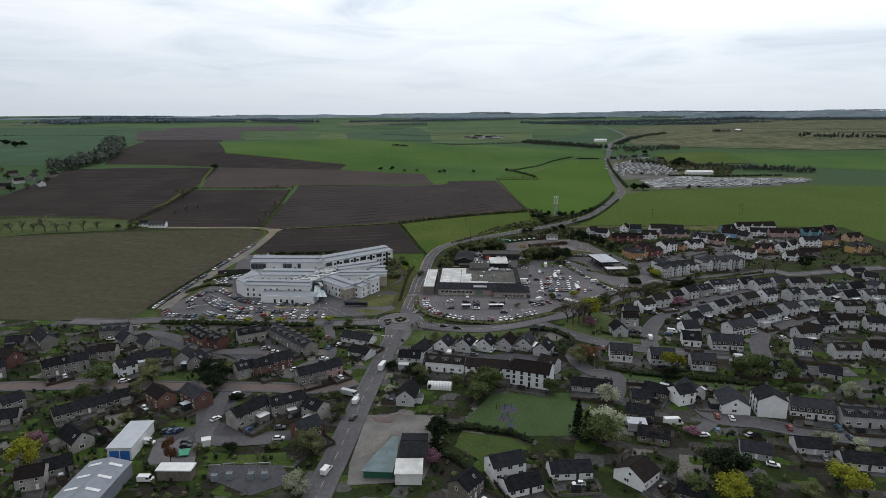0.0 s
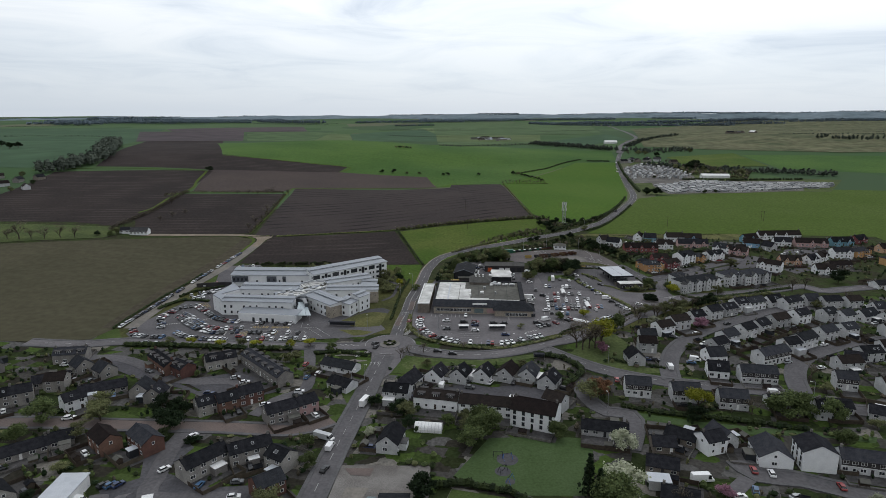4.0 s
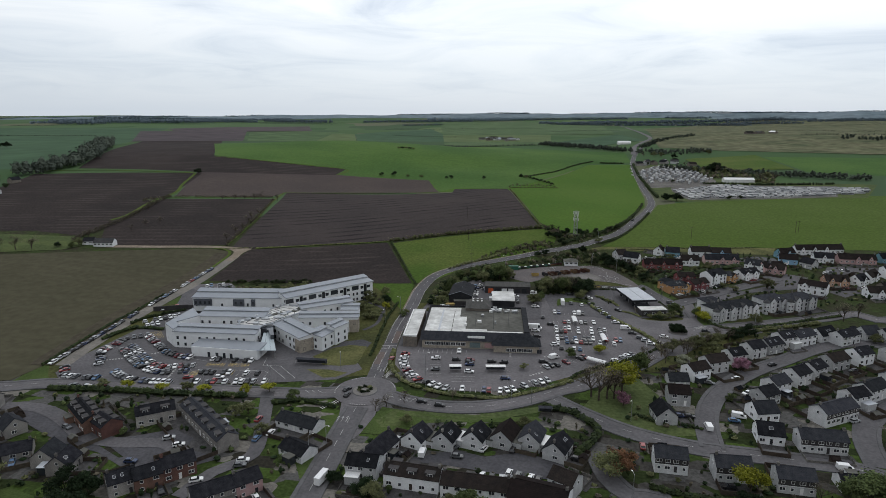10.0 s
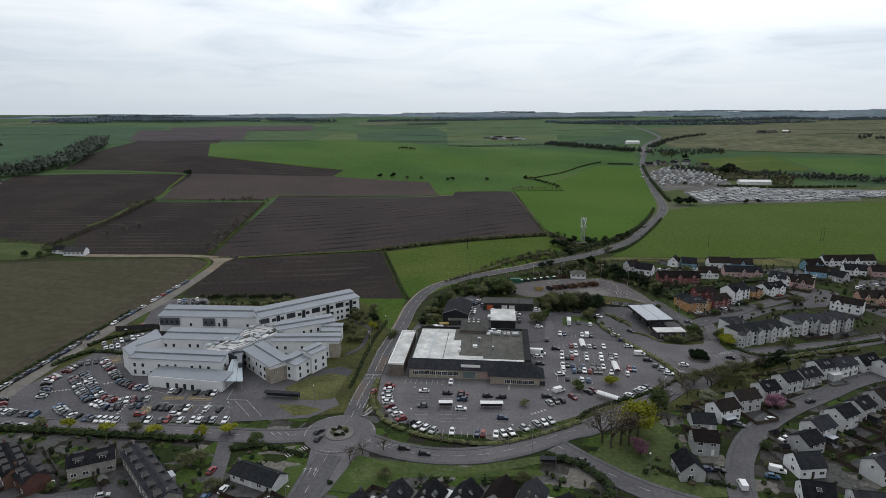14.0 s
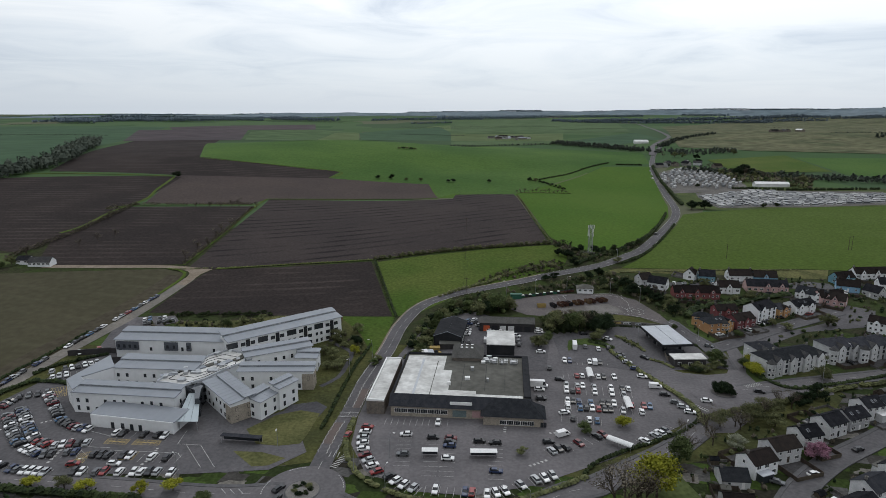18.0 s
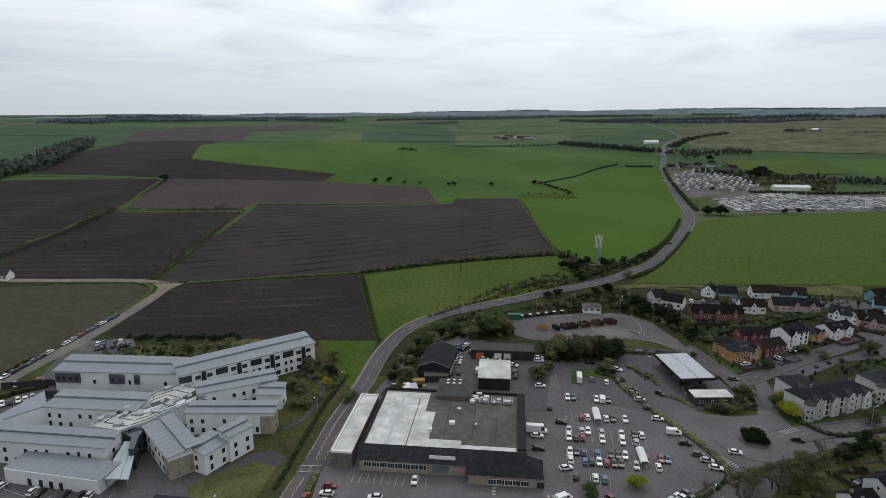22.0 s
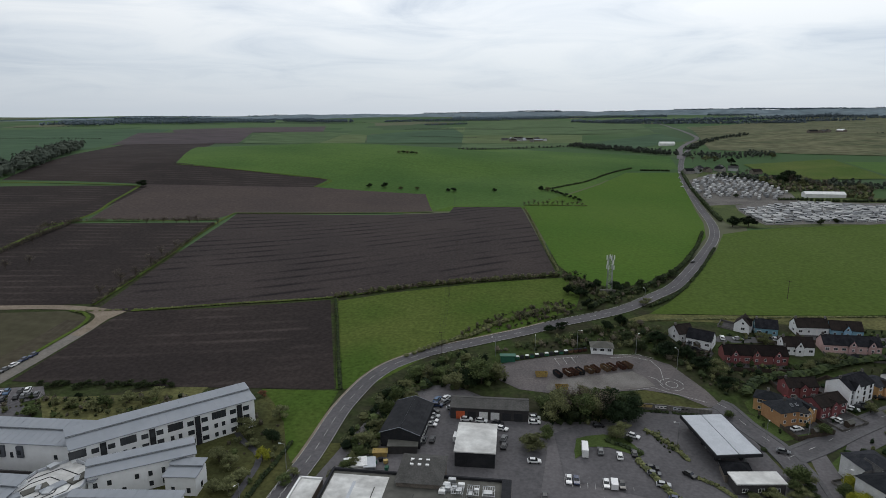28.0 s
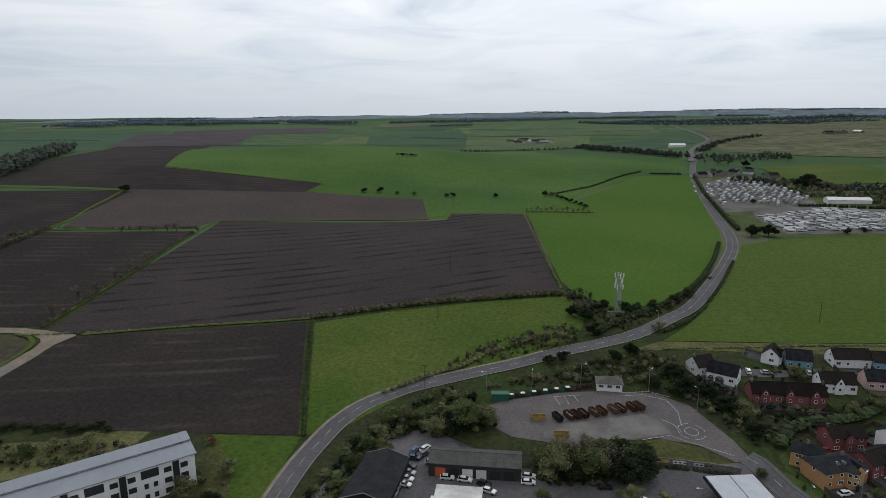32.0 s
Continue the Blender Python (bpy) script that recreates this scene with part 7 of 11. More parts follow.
for a, b in zip(hub_pts, hub_pts[1:] + hub_pts[:1]):
    bm = bmesh.new()
    d_ = math.hypot(b[0] - a[0], b[1] - a[1])
    box(bm, 0.1, d_ - 0.1, 0.15, 0.45, 7.31, 8.1, pose(a[0] - HOSP.x, a[1] - HOSP.y, 0, 0, 0, math.degrees(math.atan2(b[1] - a[1], b[0] - a[0]))))
    part("parapet", bm, M["canopy_sheet"], hub, "pale low parapet round the hub roof")
hcx, hcy = sum(p[0] for p in hub_pts) / len(hub_pts), sum(p[1] for p in hub_pts) / len(hub_pts)
for s in (0.78, 0.55, 0.3):
    ring = [(hcx + (p[0] - hcx) * s, hcy + (p[1] - hcy) * s) for p in hub_pts]
    for a, b in zip(ring, ring[1:] + ring[:1]):
        bm = bmesh.new()
        d_ = math.hypot(b[0] - a[0], b[1] - a[1])
        box(bm, 0.1, d_ - 0.1, -0.12, 0.12, 7.31, 7.42, pose(a[0] - HOSP.x, a[1] - HOSP.y, 0, 0, 0, math.degrees(math.atan2(b[1] - a[1], b[0] - a[0]))))
        part("roof_gutter", bm, M["dark_steel"], hub, "dark gutter between roof sections")
for k in range(18):
    bm = bmesh.new()
    w_, d_, h_ = rng.uniform(1.0, 4), rng.uniform(1.2, 2.5), rng.uniform(0.5, 1.2)
    box(bm, -w_ / 2, w_ / 2, -d_ / 2, d_ / 2, 0, h_)
    bmesh.ops.bevel(bm, geom=bm.edges[:], offset=0.06, segments=1, affect="EDGES")
    u = part("roof_unit", bm, M["steel"], hub, "grey roof ventilation unit")
    u.matrix_local = pose(*hub_spot(), 7.28, 0, 0, rng.uniform(0, 180))
for k in range(7):
    bm = bmesh.new()
    box(bm, -3.2, 3.2, -1.3, 1.3, 0, 0.35 + 0.12 * (k % 3))
    bmesh.ops.bevel(bm, geom=bm.edges[:], offset=0.05, segments=1, affect="EDGES")
    u = part("roof_panel", bm, M["felt" if k % 2 else "metal_roof"], hub, "low raised roof section")
    a = radians(20 + 24 * k)
    u.matrix_local = pose(-13 + 4.4 * k, -9 + 3.1 * k + 2.0 * (k % 2), 7.29, 0, 0, 30 + 8 * k)
bm = bmesh.new()
rear = [Vector((-79.6, 371.0, 5.4)), Vector((-75.4, 371.6, 5.4))]
fore = [Vector((-76.6, 353.6, 3.3)), Vector((-68.6, 353.9, 3.3))]
for k in range(3):  # three sloping panes with joints between them
    ta, tb = k / 3 + 0.008, (k + 1) / 3 - 0.008
    lo = [bm.verts.new(a.lerp(b, t) - Vector((HOSP.x, HOSP.y, 0))) for a, b, t in ((fore[0], fore[1], ta), (fore[0], fore[1], tb), (rear[0], rear[1], tb), (rear[0], rear[1], ta))]
    hi = [bm.verts.new(v.co + Vector((0, 0, 0.14))) for v in lo]
    bm.faces.new(hi)
    bm.faces.new(lo[::-1])
    for i in range(4):
        bm.faces.new((lo[i], lo[(i + 1) % 4], hi[(i + 1) % 4], hi[i]))
part("entrance_canopy", bm, M["pale_glass"], hospital, "sloping pale glass entrance canopy")
for x, y in ((-75.9, 354.6), (-69.6, 354.8), (-77.4, 362), (-72.6, 362.4)):
    bm = bmesh.new()
    tube(bm, (x - HOSP.x, y - HOSP.y, -1), (x - HOSP.x, y - HOSP.y, 3.35 + (y - 354) * 0.12), 0.12, 0.12, 8)
    part("canopy_column", bm, M["steel"], hospital)
slab("glazed_link", [(-82.6, 374.2), (-82.6, 377), (-75.6, 377), (-75.4, 372.5), (-72.6, 364.5), (-74.2, 364.2), (-77.2, 371.2)], -1, 6.9, M["pane"], hospital, HOSP, "tall dark glazed link between the wings")
slab("entrance_lobby", [(-82.4, 373.1), (-76.1, 373.3), (-74.4, 366), (-80.4, 365.6)], -1, 3.6, M["pane"], hospital, HOSP, "dark glazed entrance lobby")

wall_line = [(-154.4, 412.9), (-137.2, 417.6), (-117.9, 416.3), (-96.1, 413.9)]
wall = thing("retaining_wall", pose(*wall_line[0], gz(*wall_line[0])), "dark stone retaining wall behind the hospital car park", "wall")
for a, b in zip(wall_line, wall_line[1:]):
    bm = bmesh.new()
    box(bm, 0, math.hypot(b[0] - a[0], b[1] - a[1]), -0.2, 0.2, -2.0, 2.6, pose(a[0] - wall_line[0][0], a[1] - wall_line[0][1], gz(*a) - gz(*wall_line[0]), 0, 0, math.degrees(math.atan2(b[1] - a[1], b[0] - a[0]))))
    part("wall_section", bm, M["cladding"], wall)

# ---- the supermarket ----
SHOPS = [(-9.9, 387.6, 2, 5.8, 39.4, 5), (21.1, 390.2, -2.9, 51.2, 50, 6), (24.8, 409.7, -2.3, 12.4, 17.8, 6.5), (41.1, 431, -16.1, 14.1, 18.4, 6), (43.6, 455.4, -1.9, 27, 7.5, 5)]
sx, sy, syaw, sL, sD, sh = SHOPS[1]
sx, sy, sD = sx + 2.3, sy - 0.06 * sD, sD * 0.88
SO = Vector((sx, sy, gz(sx, sy)))
shop = thing("supermarket", pose(sx, sy, SO.z, 0, 0, syaw), "low supermarket with pale flat roofs and dark front", "supermarket")
bm = bmesh.new()
box(bm, -sL / 2, sL / 2, -sD / 2 + 4, sD / 2, -2, sh)
part("wall", bm, M["stone"], shop, "brown stone walls")
bm = bmesh.new()
box(bm, -sL / 2 + 0.3, sL / 2 - 0.3, -sD / 2 + 4, sD / 2 - 0.3, sh, sh + 0.12)
part("roof_deck", bm, M["felt"], shop, "grey felted flat roof")
bm = bmesh.new()
box(bm, -sL / 2 + 1, -sL / 2 + 17, -sD / 2 + 4.2, sD / 2 - 2, sh + 0.12, sh + 0.22)
box(bm, -sL / 2 + 17, -sL / 2 + 20.5, -sD / 2 + 4.2, sD / 2 - 16, sh + 0.12, sh + 0.22)
box(bm, -sL / 2 + 20.5, -sL / 2 + 31, -sD / 2 + 4.2, -sD / 2 + 10, sh + 0.12, sh + 0.22)
box(bm, -sL / 2 + 31, sL / 2 - 3, -sD / 2 + 4.2, -sD / 2 + 7.5, sh + 0.12, sh + 0.22)
part("roof_membrane", bm, M["membrane"], shop, "white roof membrane")
for lx_, wide_ in ((7.4, 0.9), (13.8, 0.3)):
    bm = bmesh.new()
    box(bm, -sL / 2 + lx_, -sL / 2 + lx_ + wide_, -sD / 2 + 5, sD / 2 - 3 - lx_ * 0.3, sh + 0.221, sh + 0.235)
    part("lap_joint", bm, M["canopy_sheet" if wide_ > 0.5 else "felt"], shop, "grey lap joint of the roof membrane")
for k in range(3):
    bm = bmesh.new()
    lx_ = (25.0, 34.0, 41.5)[k]
    box(bm, -sL / 2 + lx_, -sL / 2 + lx_ + 0.22, -sD / 2 + 11, sD / 2 - 9, sh + 0.121, sh + 0.15)
    part("lap_joint", bm, M["slate_pale"], shop, "dark lap joint of the roof felt")
for k in range(3):
    rack = bmesh.new()
    rx, ry = sL / 2 - 16 + k * 4.2, sD / 2 - 6.5
    for q in range(6):
        box(rack, rx + q * 0.62, rx + q * 0.62 + 0.12, ry - 2.2, ry + 2.2, sh + 0.9, sh + 1.05)
    for q in (-2.2, 0, 2.2):
        box(rack, rx - 0.1, rx + 3.3, ry + q - 0.07, ry + q + 0.07, sh + 1.05, sh + 1.18)
        for e_ in (0, 3.1):
            box(rack, rx + e_, rx + e_ + 0.12, ry + q - 0.06, ry + q + 0.06, sh + 0.12, sh + 0.9)
    part("plant_frame", rack, M["steel"], shop, "open galvanised frame of roof plant")
bm = bmesh.new()
for x0, x1, y0, y1 in ((-sL / 2, -sL / 2 + 0.6, -sD / 2 + 4, sD / 2), (sL / 2 - 2.6, sL / 2, -sD / 2 + 6, sD / 2), (-sL / 2 + 0.6, sL / 2 - 2.6, sD / 2 - 0.6, sD / 2)):
    box(bm, x0, x1, y0, y1, sh - 0.1, sh + 0.9)
part("parapet", bm, M["dark_steel"], shop, "dark roof parapet")
bm = bmesh.new()
v = [bm.verts.new(c) for c in ((-sL / 2 - 0.3, -sD / 2 - 0.4, 3.9), (sL / 2 + 0.3, -sD / 2 - 0.4, 3.9), (sL / 2 + 0.3, -sD / 2 + 4, 7.0), (-sL / 2 - 0.3, -sD / 2 + 4, 7.0), (-sL / 2 - 0.3, -sD / 2 + 4.15, 3.6), (sL / 2 + 0.3, -sD / 2 + 4.15, 3.6))]
for f in ((0, 1, 2, 3), (0, 4, 5, 1), (2, 5, 4, 3), (0, 3, 4), (1, 5, 2)):
    bm.faces.new([v[i] for i in f])
bmesh.ops.recalc_face_normals(bm, faces=bm.faces)
part("front_roof", bm, M["slate_mid"], shop, "dark sloping front roof")
bm = bmesh.new()
x0 = sL / 2 - 16
v = [bm.verts.new(c) for c in ((x0 - 2, -sD / 2 - 4.2, 3.5), (sL / 2 + 5, -sD / 2 - 4.2, 3.5), (sL / 2 + 5, -sD / 2 + 6, 3.5), (x0 - 2, -sD / 2 + 4, 3.5), (x0 + 3, -sD / 2 + 2.5, 7.3), (sL / 2 - 1, -sD / 2 + 2.5, 7.3))]
for f in ((0, 1, 5, 4), (1, 2, 5), (2, 3, 4, 5), (3, 0, 4), (3, 2, 1, 0)):
    bm.faces.new([v[i] for i in f])
bmesh.ops.recalc_face_normals(bm, faces=bm.faces)
part("entrance_roof", bm, M["slate_mid"], shop, "dark hipped entrance roof")
bm = bmesh.new()
box(bm, x0 - 1, sL / 2 + 4, -sD / 2 - 3.4, -sD / 2 + 4, -2, 3.5)
ent = part("entrance_block", bm, M["stone_pale"], shop)
bm = bmesh.new()
box(bm, -sL / 2 + 0.4, x0 - 1.2, -sD / 2 + 0.4, -sD / 2 + 4, -2, 3.6)
front = part("front_wall", bm, M["stone_pale"], shop)
for k in range(5):
    put_window("bay", ent, x0 + 6 + k * 2.4, -sD / 2 - 3.4, 0.4, 0)
for k in range(8):
    put_window("bay", front, -sL / 2 + 3 + k * 2.42, -sD / 2 + 0.38, 1.2, 0)
for k in range(2):
    put_window("tall", ent, x0 + 19.5 + k * 1.1, -sD / 2 - 3.4, 0.1, 0)
for k, m in ((0, "teal_sheet"), (1, "pink")):
    bm = bmesh.new()
    box(bm, -sL / 2 + 23 + k * 7, -sL / 2 + 28 + k * 7, -sD / 2 + 0.28, -sD / 2 + 0.4, 0.5, 3.0)
    part("poster_panel", bm, M[m], front, "large plain poster panel")
bm = bmesh.new()
box(bm, -sL / 2 + 22, -sL / 2 + 30, -sD / 2 + 0.6, -sD / 2 + 0.8, 5.0, 6.1)
part("sign_bar", bm, M["plastic_white"], shop, "pale plain sign bar on the front roof")
lx, ly, lyaw, lL, lD, lh = SHOPS[0]
lx, lL = lx + 2.3, lL + 0.8
loc = shop.matrix_world.inverted() @ Vector((lx, ly, SO.z))
bm = bmesh.new()
box(bm, loc.x - lL / 2, loc.x + lL / 2, loc.y - lD / 2, loc.y + lD / 2, -2, lh)
side = part("side_wing", bm, M["stone"], shop, "low stone side wing")
bm = bmesh.new()
box(bm, loc.x - lL / 2 + 0.5, loc.x + lL / 2 - 0.1, loc.y - lD / 2 + 0.6, loc.y + lD / 2 - 0.6, lh, lh + 0.15)
part("roof_membrane", bm, M["membrane"], side)
bm = bmesh.new()
for q in ((loc.x - lL / 2 - 0.1, loc.x - lL / 2 + 0.4, loc.y - lD / 2, loc.y + lD / 2), (loc.x - lL / 2, loc.x + lL / 2, loc.y - lD / 2 - 0.1, loc.y - lD / 2 + 0.5), (loc.x - lL / 2, loc.x + lL / 2, loc.y + lD / 2 - 0.5, loc.y + lD / 2 + 0.1)):
    box(bm, *q, lh - 0.2, lh + 0.5)
part("parapet", bm, M["plastic_white"], side)
for k in range(22):
    bm = bmesh.new()
    w_, d_, h_ = rng.uniform(0.8, 2.6), rng.uniform(0.8, 2), rng.uniform(0.5, 1.4)
    box(bm, -w_ / 2, w_ / 2, -d_ / 2, d_ / 2, 0, h_)
    bmesh.ops.bevel(bm, geom=bm.edges[:], offset=0.05, segments=1, affect="EDGES")
    u = part("roof_unit", bm, M["steel" if k % 3 else "plastic_white"], shop, "grey roof plant unit")
    u.matrix_local = pose(rng.uniform(6, sL / 2 - 4), rng.uniform(sD / 2 - 8, sD / 2 - 2), sh + 0.12, 0, 0, 0) if k > 3 else pose(rng.uniform(-6, 12), rng.uniform(-8, 8), sh + 0.12, 0, 0, rng.choice((0, 90, 5)))


def hip_roof(bm, L, D, z0, z1, over=0.5, flat=0.35):
    lo = [bm.verts.new(c) for c in ((-L / 2 - over, -D / 2 - over, z0), (L / 2 + over, -D / 2 - over, z0), (L / 2 + over, D / 2 + over, z0), (-L / 2 - over, D / 2 + over, z0))]
    hi = [bm.verts.new(c) for c in ((-L / 2 * flat, -D / 2 * flat * 0.3, z1), (L / 2 * flat, -D / 2 * flat * 0.3, z1), (L / 2 * flat, D / 2 * flat * 0.3, z1), (-L / 2 * flat, D / 2 * flat * 0.3, z1))]
    bm.faces.new(hi)
    bm.faces.new(lo[::-1])
    for i in range(4):
        j = (i + 1) % 4
        bm.faces.new((lo[i], lo[j], hi[j], hi[i]))


def shed(name, x, y, yaw, L, D, h, wall, roof, label, style="flat", windows=0, rise=1.8, category="shed"):
    ob = thing(name, pose(x, y, gz(x, y), 0, 0, yaw), label, category)
    bm = bmesh.new()
    if style == "gable":
        gable_wall(bm, L, D, h, h + rise)
    else:
        box(bm, -L / 2, L / 2, -D / 2, D / 2, -1.5, h)
    wall_ob = part("wall", bm, M[wall], ob)
    bm = bmesh.new()
    if style == "gable":
        gable_roof(bm, L, D, h, h + rise, 0.3)
    elif style == "hip":
        hip_roof(bm, L, D, h, h + rise)
    else:
        box(bm, -L / 2 - 0.3, L / 2 + 0.3, -D / 2 - 0.3, D / 2 + 0.3, h, h + 0.35)
    part("roof", bm, M[roof], ob)
    for k in range(windows):
        put_window("wide", ob, -L / 2 + L * (k + 0.5) / windows, -D / 2, 1.1, 0)
    return ob


for k, (x, y) in enumerate([(5.9, 282.8), (15.9, 283.2), (26, 284), (35.6, 284.2), (44.6, 281)]):
    shed("link_garage", x, y, -22, 3.0, 6.2, 2.4, "render_grey", ("felt", "white_sheet", "slate_light")[k % 3], "flat-roofed garage between two cottages", category="garage")
x, y, yaw, L, D, h = SHOPS[2]
shed("plant_house", x, y + 0.6, yaw, L, 14, 7.3, "stone", "slate_light", "hipped grey roof over the supermarket plant room", "hip", 0, 3.2, "building")
plant = bpy.data.objects["plant_house"]
for k in range(6):
    bm = bmesh.new()
    box(bm, -0.5, 0.5, -0.4, 0.4, -0.3, 0.5)
    bmesh.ops.bevel(bm, geom=bm.edges[:], offset=0.05, segments=1, affect="EDGES")
    u = part("roof_vent", bm, M["plastic_white"], plant, "small white roof vent")
    u.matrix_local = pose(-2.6 + (k % 3) * 2.2, -2.0 + (k // 3) * 1.7, 9.55 + 0.5 * (k // 3))
shed("store_building", 39.6, 431.6, -2, 12.2, 17.6, 4.9, "dark_steel", "membrane", "dark walled store with a white flat roof", category="building")
x, y, yaw, L, D, h = SHOPS[4]
# dark cladding on this wall stands in for shade under the roof overhang
garage = shed("garage_workshop", x, y, yaw, L, 9, 4.2, "cladding", "slate_light", "long low garage workshop with a dark grey roof", "gable", 0, 1.6, "workshop")
for k, m in enumerate(("red_paint", "dark_steel", "white_sheet", "white_sheet", "dark_steel", "dark_steel")):
    bm = bmesh.new()
    box(bm, -L / 2 + 2 + k * 4, -L / 2 + 5 + k * 4, -4.56, -4.45, 0, 2.9)
    part("garage_door", bm, M[m], garage)
shed("flat_roofed_extension", 71.4, 209.4, -8, 6.4, 4.6, 2.9, "render_grey", "canopy_sheet", "low extension with a pale flat roof between houses", category="extension")
shed("site_cabin", -83.3, 198.9, 20, 2.6, 2.2, 2.3, "white_sheet", "white_sheet", "small white cabin at the parking court", category="cabin")
shed("covered_stack", -89, 193.2, 12, 3.2, 3.8, 0.6, "green_paint", "tarp", "low stack under a bright green tarpaulin", category="stack")
shed("site_cabin", 3.4, 419.2, 14, 6.4, 4.6, 2.8, "white_sheet", "white_sheet", "white flat-roofed cabin behind the supermarket", category="cabin")
shed("store_container", 7.6, 419.8, 12, 3.2, 5.2, 2.5, "grey_sheet", "canopy_sheet", "grey steel container in the service yard", category="container")
shed("yard_skip_cover", 9.4, 427.6, 6, 4.2, 2.2, 1.6, "yellow_paint_steel", "yellow_paint_steel", "covered yellow skip in the service yard", category="skip")
shed("lean_to", 16.2, 430.6, 3, 9.2, 3.4, 2.6, "cladding", "felt", "low grey-roofed lean-to before the black workshop", category="shed")
bs = [(15.1, 432.8), (17.3, 453.9)]
tyre_shop = shed("tyre_workshop", (bs[0][0] + bs[1][0]) / 2, (bs[0][1] + bs[1][1]) / 2, math.degrees(math.atan2(bs[1][1] - bs[0][1], bs[1][0] - bs[0][0])), math.hypot(bs[1][0] - bs[0][0], bs[1][1] - bs[0][1]) + 1, 13, 4.8, "dark_steel", "dark_steel", "black profiled sheet workshop with a low gable roof", "gable", 0, 2.2, "workshop")
tl = math.hypot(bs[1][0] - bs[0][0], bs[1][1] - bs[0][1]) / 2 + 0.85
bm = bmesh.new()
box(bm, -tl, tl, -0.14, 0.14, 7.1, 7.24)
part("ridge_cap", bm, M["grey_sheet"], tyre_shop, "pale metal ridge cap")
for ex in (-tl, tl):
    for ey in (-6.75, 6.75):
        bm = bmesh.new()
        tube(bm, (ex, ey, 4.8), (ex, 0, 7.16), 0.12, 0.12, 5)
        part("verge_trim", bm, M["grey_sheet"], tyre_shop, "pale metal verge trim")
for k in range(5):
    put_window("wide", tyre_shop, -tl + 2.5 + k * 2.6, -6.5, 1.4, 0)
    put_window("wide", tyre_shop, -tl + 2.5 + k * 2.6, 6.5, 1.4, 180)
hx, hy = [(90.6, 506.7)][0]
shed("depot_office", hx, hy, -4, 9, 6, 2.7, "render_white", "felt", "small white depot office with a grey hipped roof", "hip", 3, 1.7, "office")
for k, ((x, y, yaw, L, D, h), (wall, roof, st, lab)) in enumerate(zip([(-109.7, 199.2, 2.5, 8.0, 18.5, 4.2), (-106.2, 175, 2.2, 10.2, 9, 5), (-85.8, 179.7, -0.5, 10.9, 4.1, 3.6), (-9.7, 191.8, 0, 9.0, 14.8, 3.8), (-10.8, 179.1, 0, 8.4, 8.6, 3.6)], (
    ("white_sheet", "canopy_sheet", "flat", "long white flat-roofed ambulance shed"), ("grey_sheet", "grey_sheet", "gable", "blue-grey profiled sheet shed"), ("stone", "white_sheet", "flat", "low brown building with a white roof"),
    ("stone", "slate_mid", "gable", "old works building with a dark roof"), ("white_sheet", "membrane", "flat", "white works building with a cream roof")))):
    if k == 1:
        (x, y), (x2, y2), (x3, y3) = [(-113.8, 182.2), (-100.8, 180.2), (-113.9, 163.6)]
        yaw, L, D = math.degrees(math.atan2(y3 - y, x3 - x)), 30.0, math.hypot(x2 - x, y2 - y)
        x, y = (x + x2) / 2 + math.cos(radians(yaw)) * L / 2, (y + y2) / 2 + math.sin(radians(yaw)) * L / 2
    ob = shed("works_shed", x, y, yaw, L, D, h, wall, roof, lab, st, 0, 1.5)
    if k == 1:
        for q in range(10):
            bm = bmesh.new()
            box(bm, -0.6, 0.6, -2.1, 2.1, 0, 0.06)
            s = 1 if q % 2 else -1
            u = part("roof_light", bm, M["white_sheet"], ob, "pale roof light")
            u.matrix_local = pose(-L / 2 + 3.2 + (q // 2) * 6.6, s * D / 4, h + 0.75 + 0.24, -s * math.degrees(math.atan2(1.5, D / 2)), 0, 0)
    if k == 0:
        for q in (-0.22, 0.22):
            bm = bmesh.new()
            box(bm, q * L - 1.6, q * L + 1.6, -D / 2 - 0.06, -D / 2 + 0.05, 0, 3.3)
            part("garage_door", bm, M["blue_paint"], ob, "blue roller door")
covered = thing("covered_works", pose(-20, 187, gz(-20, 187)), "low pale teal sheet roof beside the old works", "shed")
slab("roof", [(-17.8, 199.8), (-15.2, 199.7), (-15.2, 186.4), (-15.9, 177.5), (-26.2, 178.2), (-23.2, 187.1)], 2.4, 2.6, M["teal_sheet"], covered, (-20, 187))
slab("wall", [(-17.6, 199.4), (-15.6, 199.4), (-15.6, 186.4), (-16.2, 178), (-25.4, 178.6), (-22.8, 187)], -1.0, 2.39, M["green_paint"], covered, (-20, 187))
kx, ky, kyaw, kL, kD, kh = [(120.3, 418.8, 4.6, 13.8, 5.7, 3.6), (116.8, 424.6, -5.9, 7.7, 7.1, 3.8)][0]
shed("petrol_kiosk", kx, ky, kyaw, kL, kD, kh, "cladding", "membrane", "small dark petrol station shop with a white flat roof", "flat", 3, 0, "shop")
kx, ky, kyaw, kL, kD, kh = [(120.3, 418.8, 4.6, 13.8, 5.7, 3.6), (116.8, 424.6, -5.9, 7.7, 7.1, 3.8)][1]
shed("petrol_store", kx, ky, kyaw, kL, kD, 3.0, "stone", "slate", "dark hipped roof behind the petrol shop", "hip", 0, 1.8, "shop")
canopy = thing("petrol_canopy", pose(117, 440.6, gz(117, 440.6), 0, 0, 8), "white petrol station canopy on steel columns", "canopy")
bm = bmesh.new()
box(bm, -7.3, 7.3, -12.8, 12.8, 4.3, 5.3)
bmesh.ops.bevel(bm, geom=bm.edges[:], offset=0.08, segments=1, affect="EDGES")
part("fascia", bm, M["dark_steel"], canopy, "dark fascia")
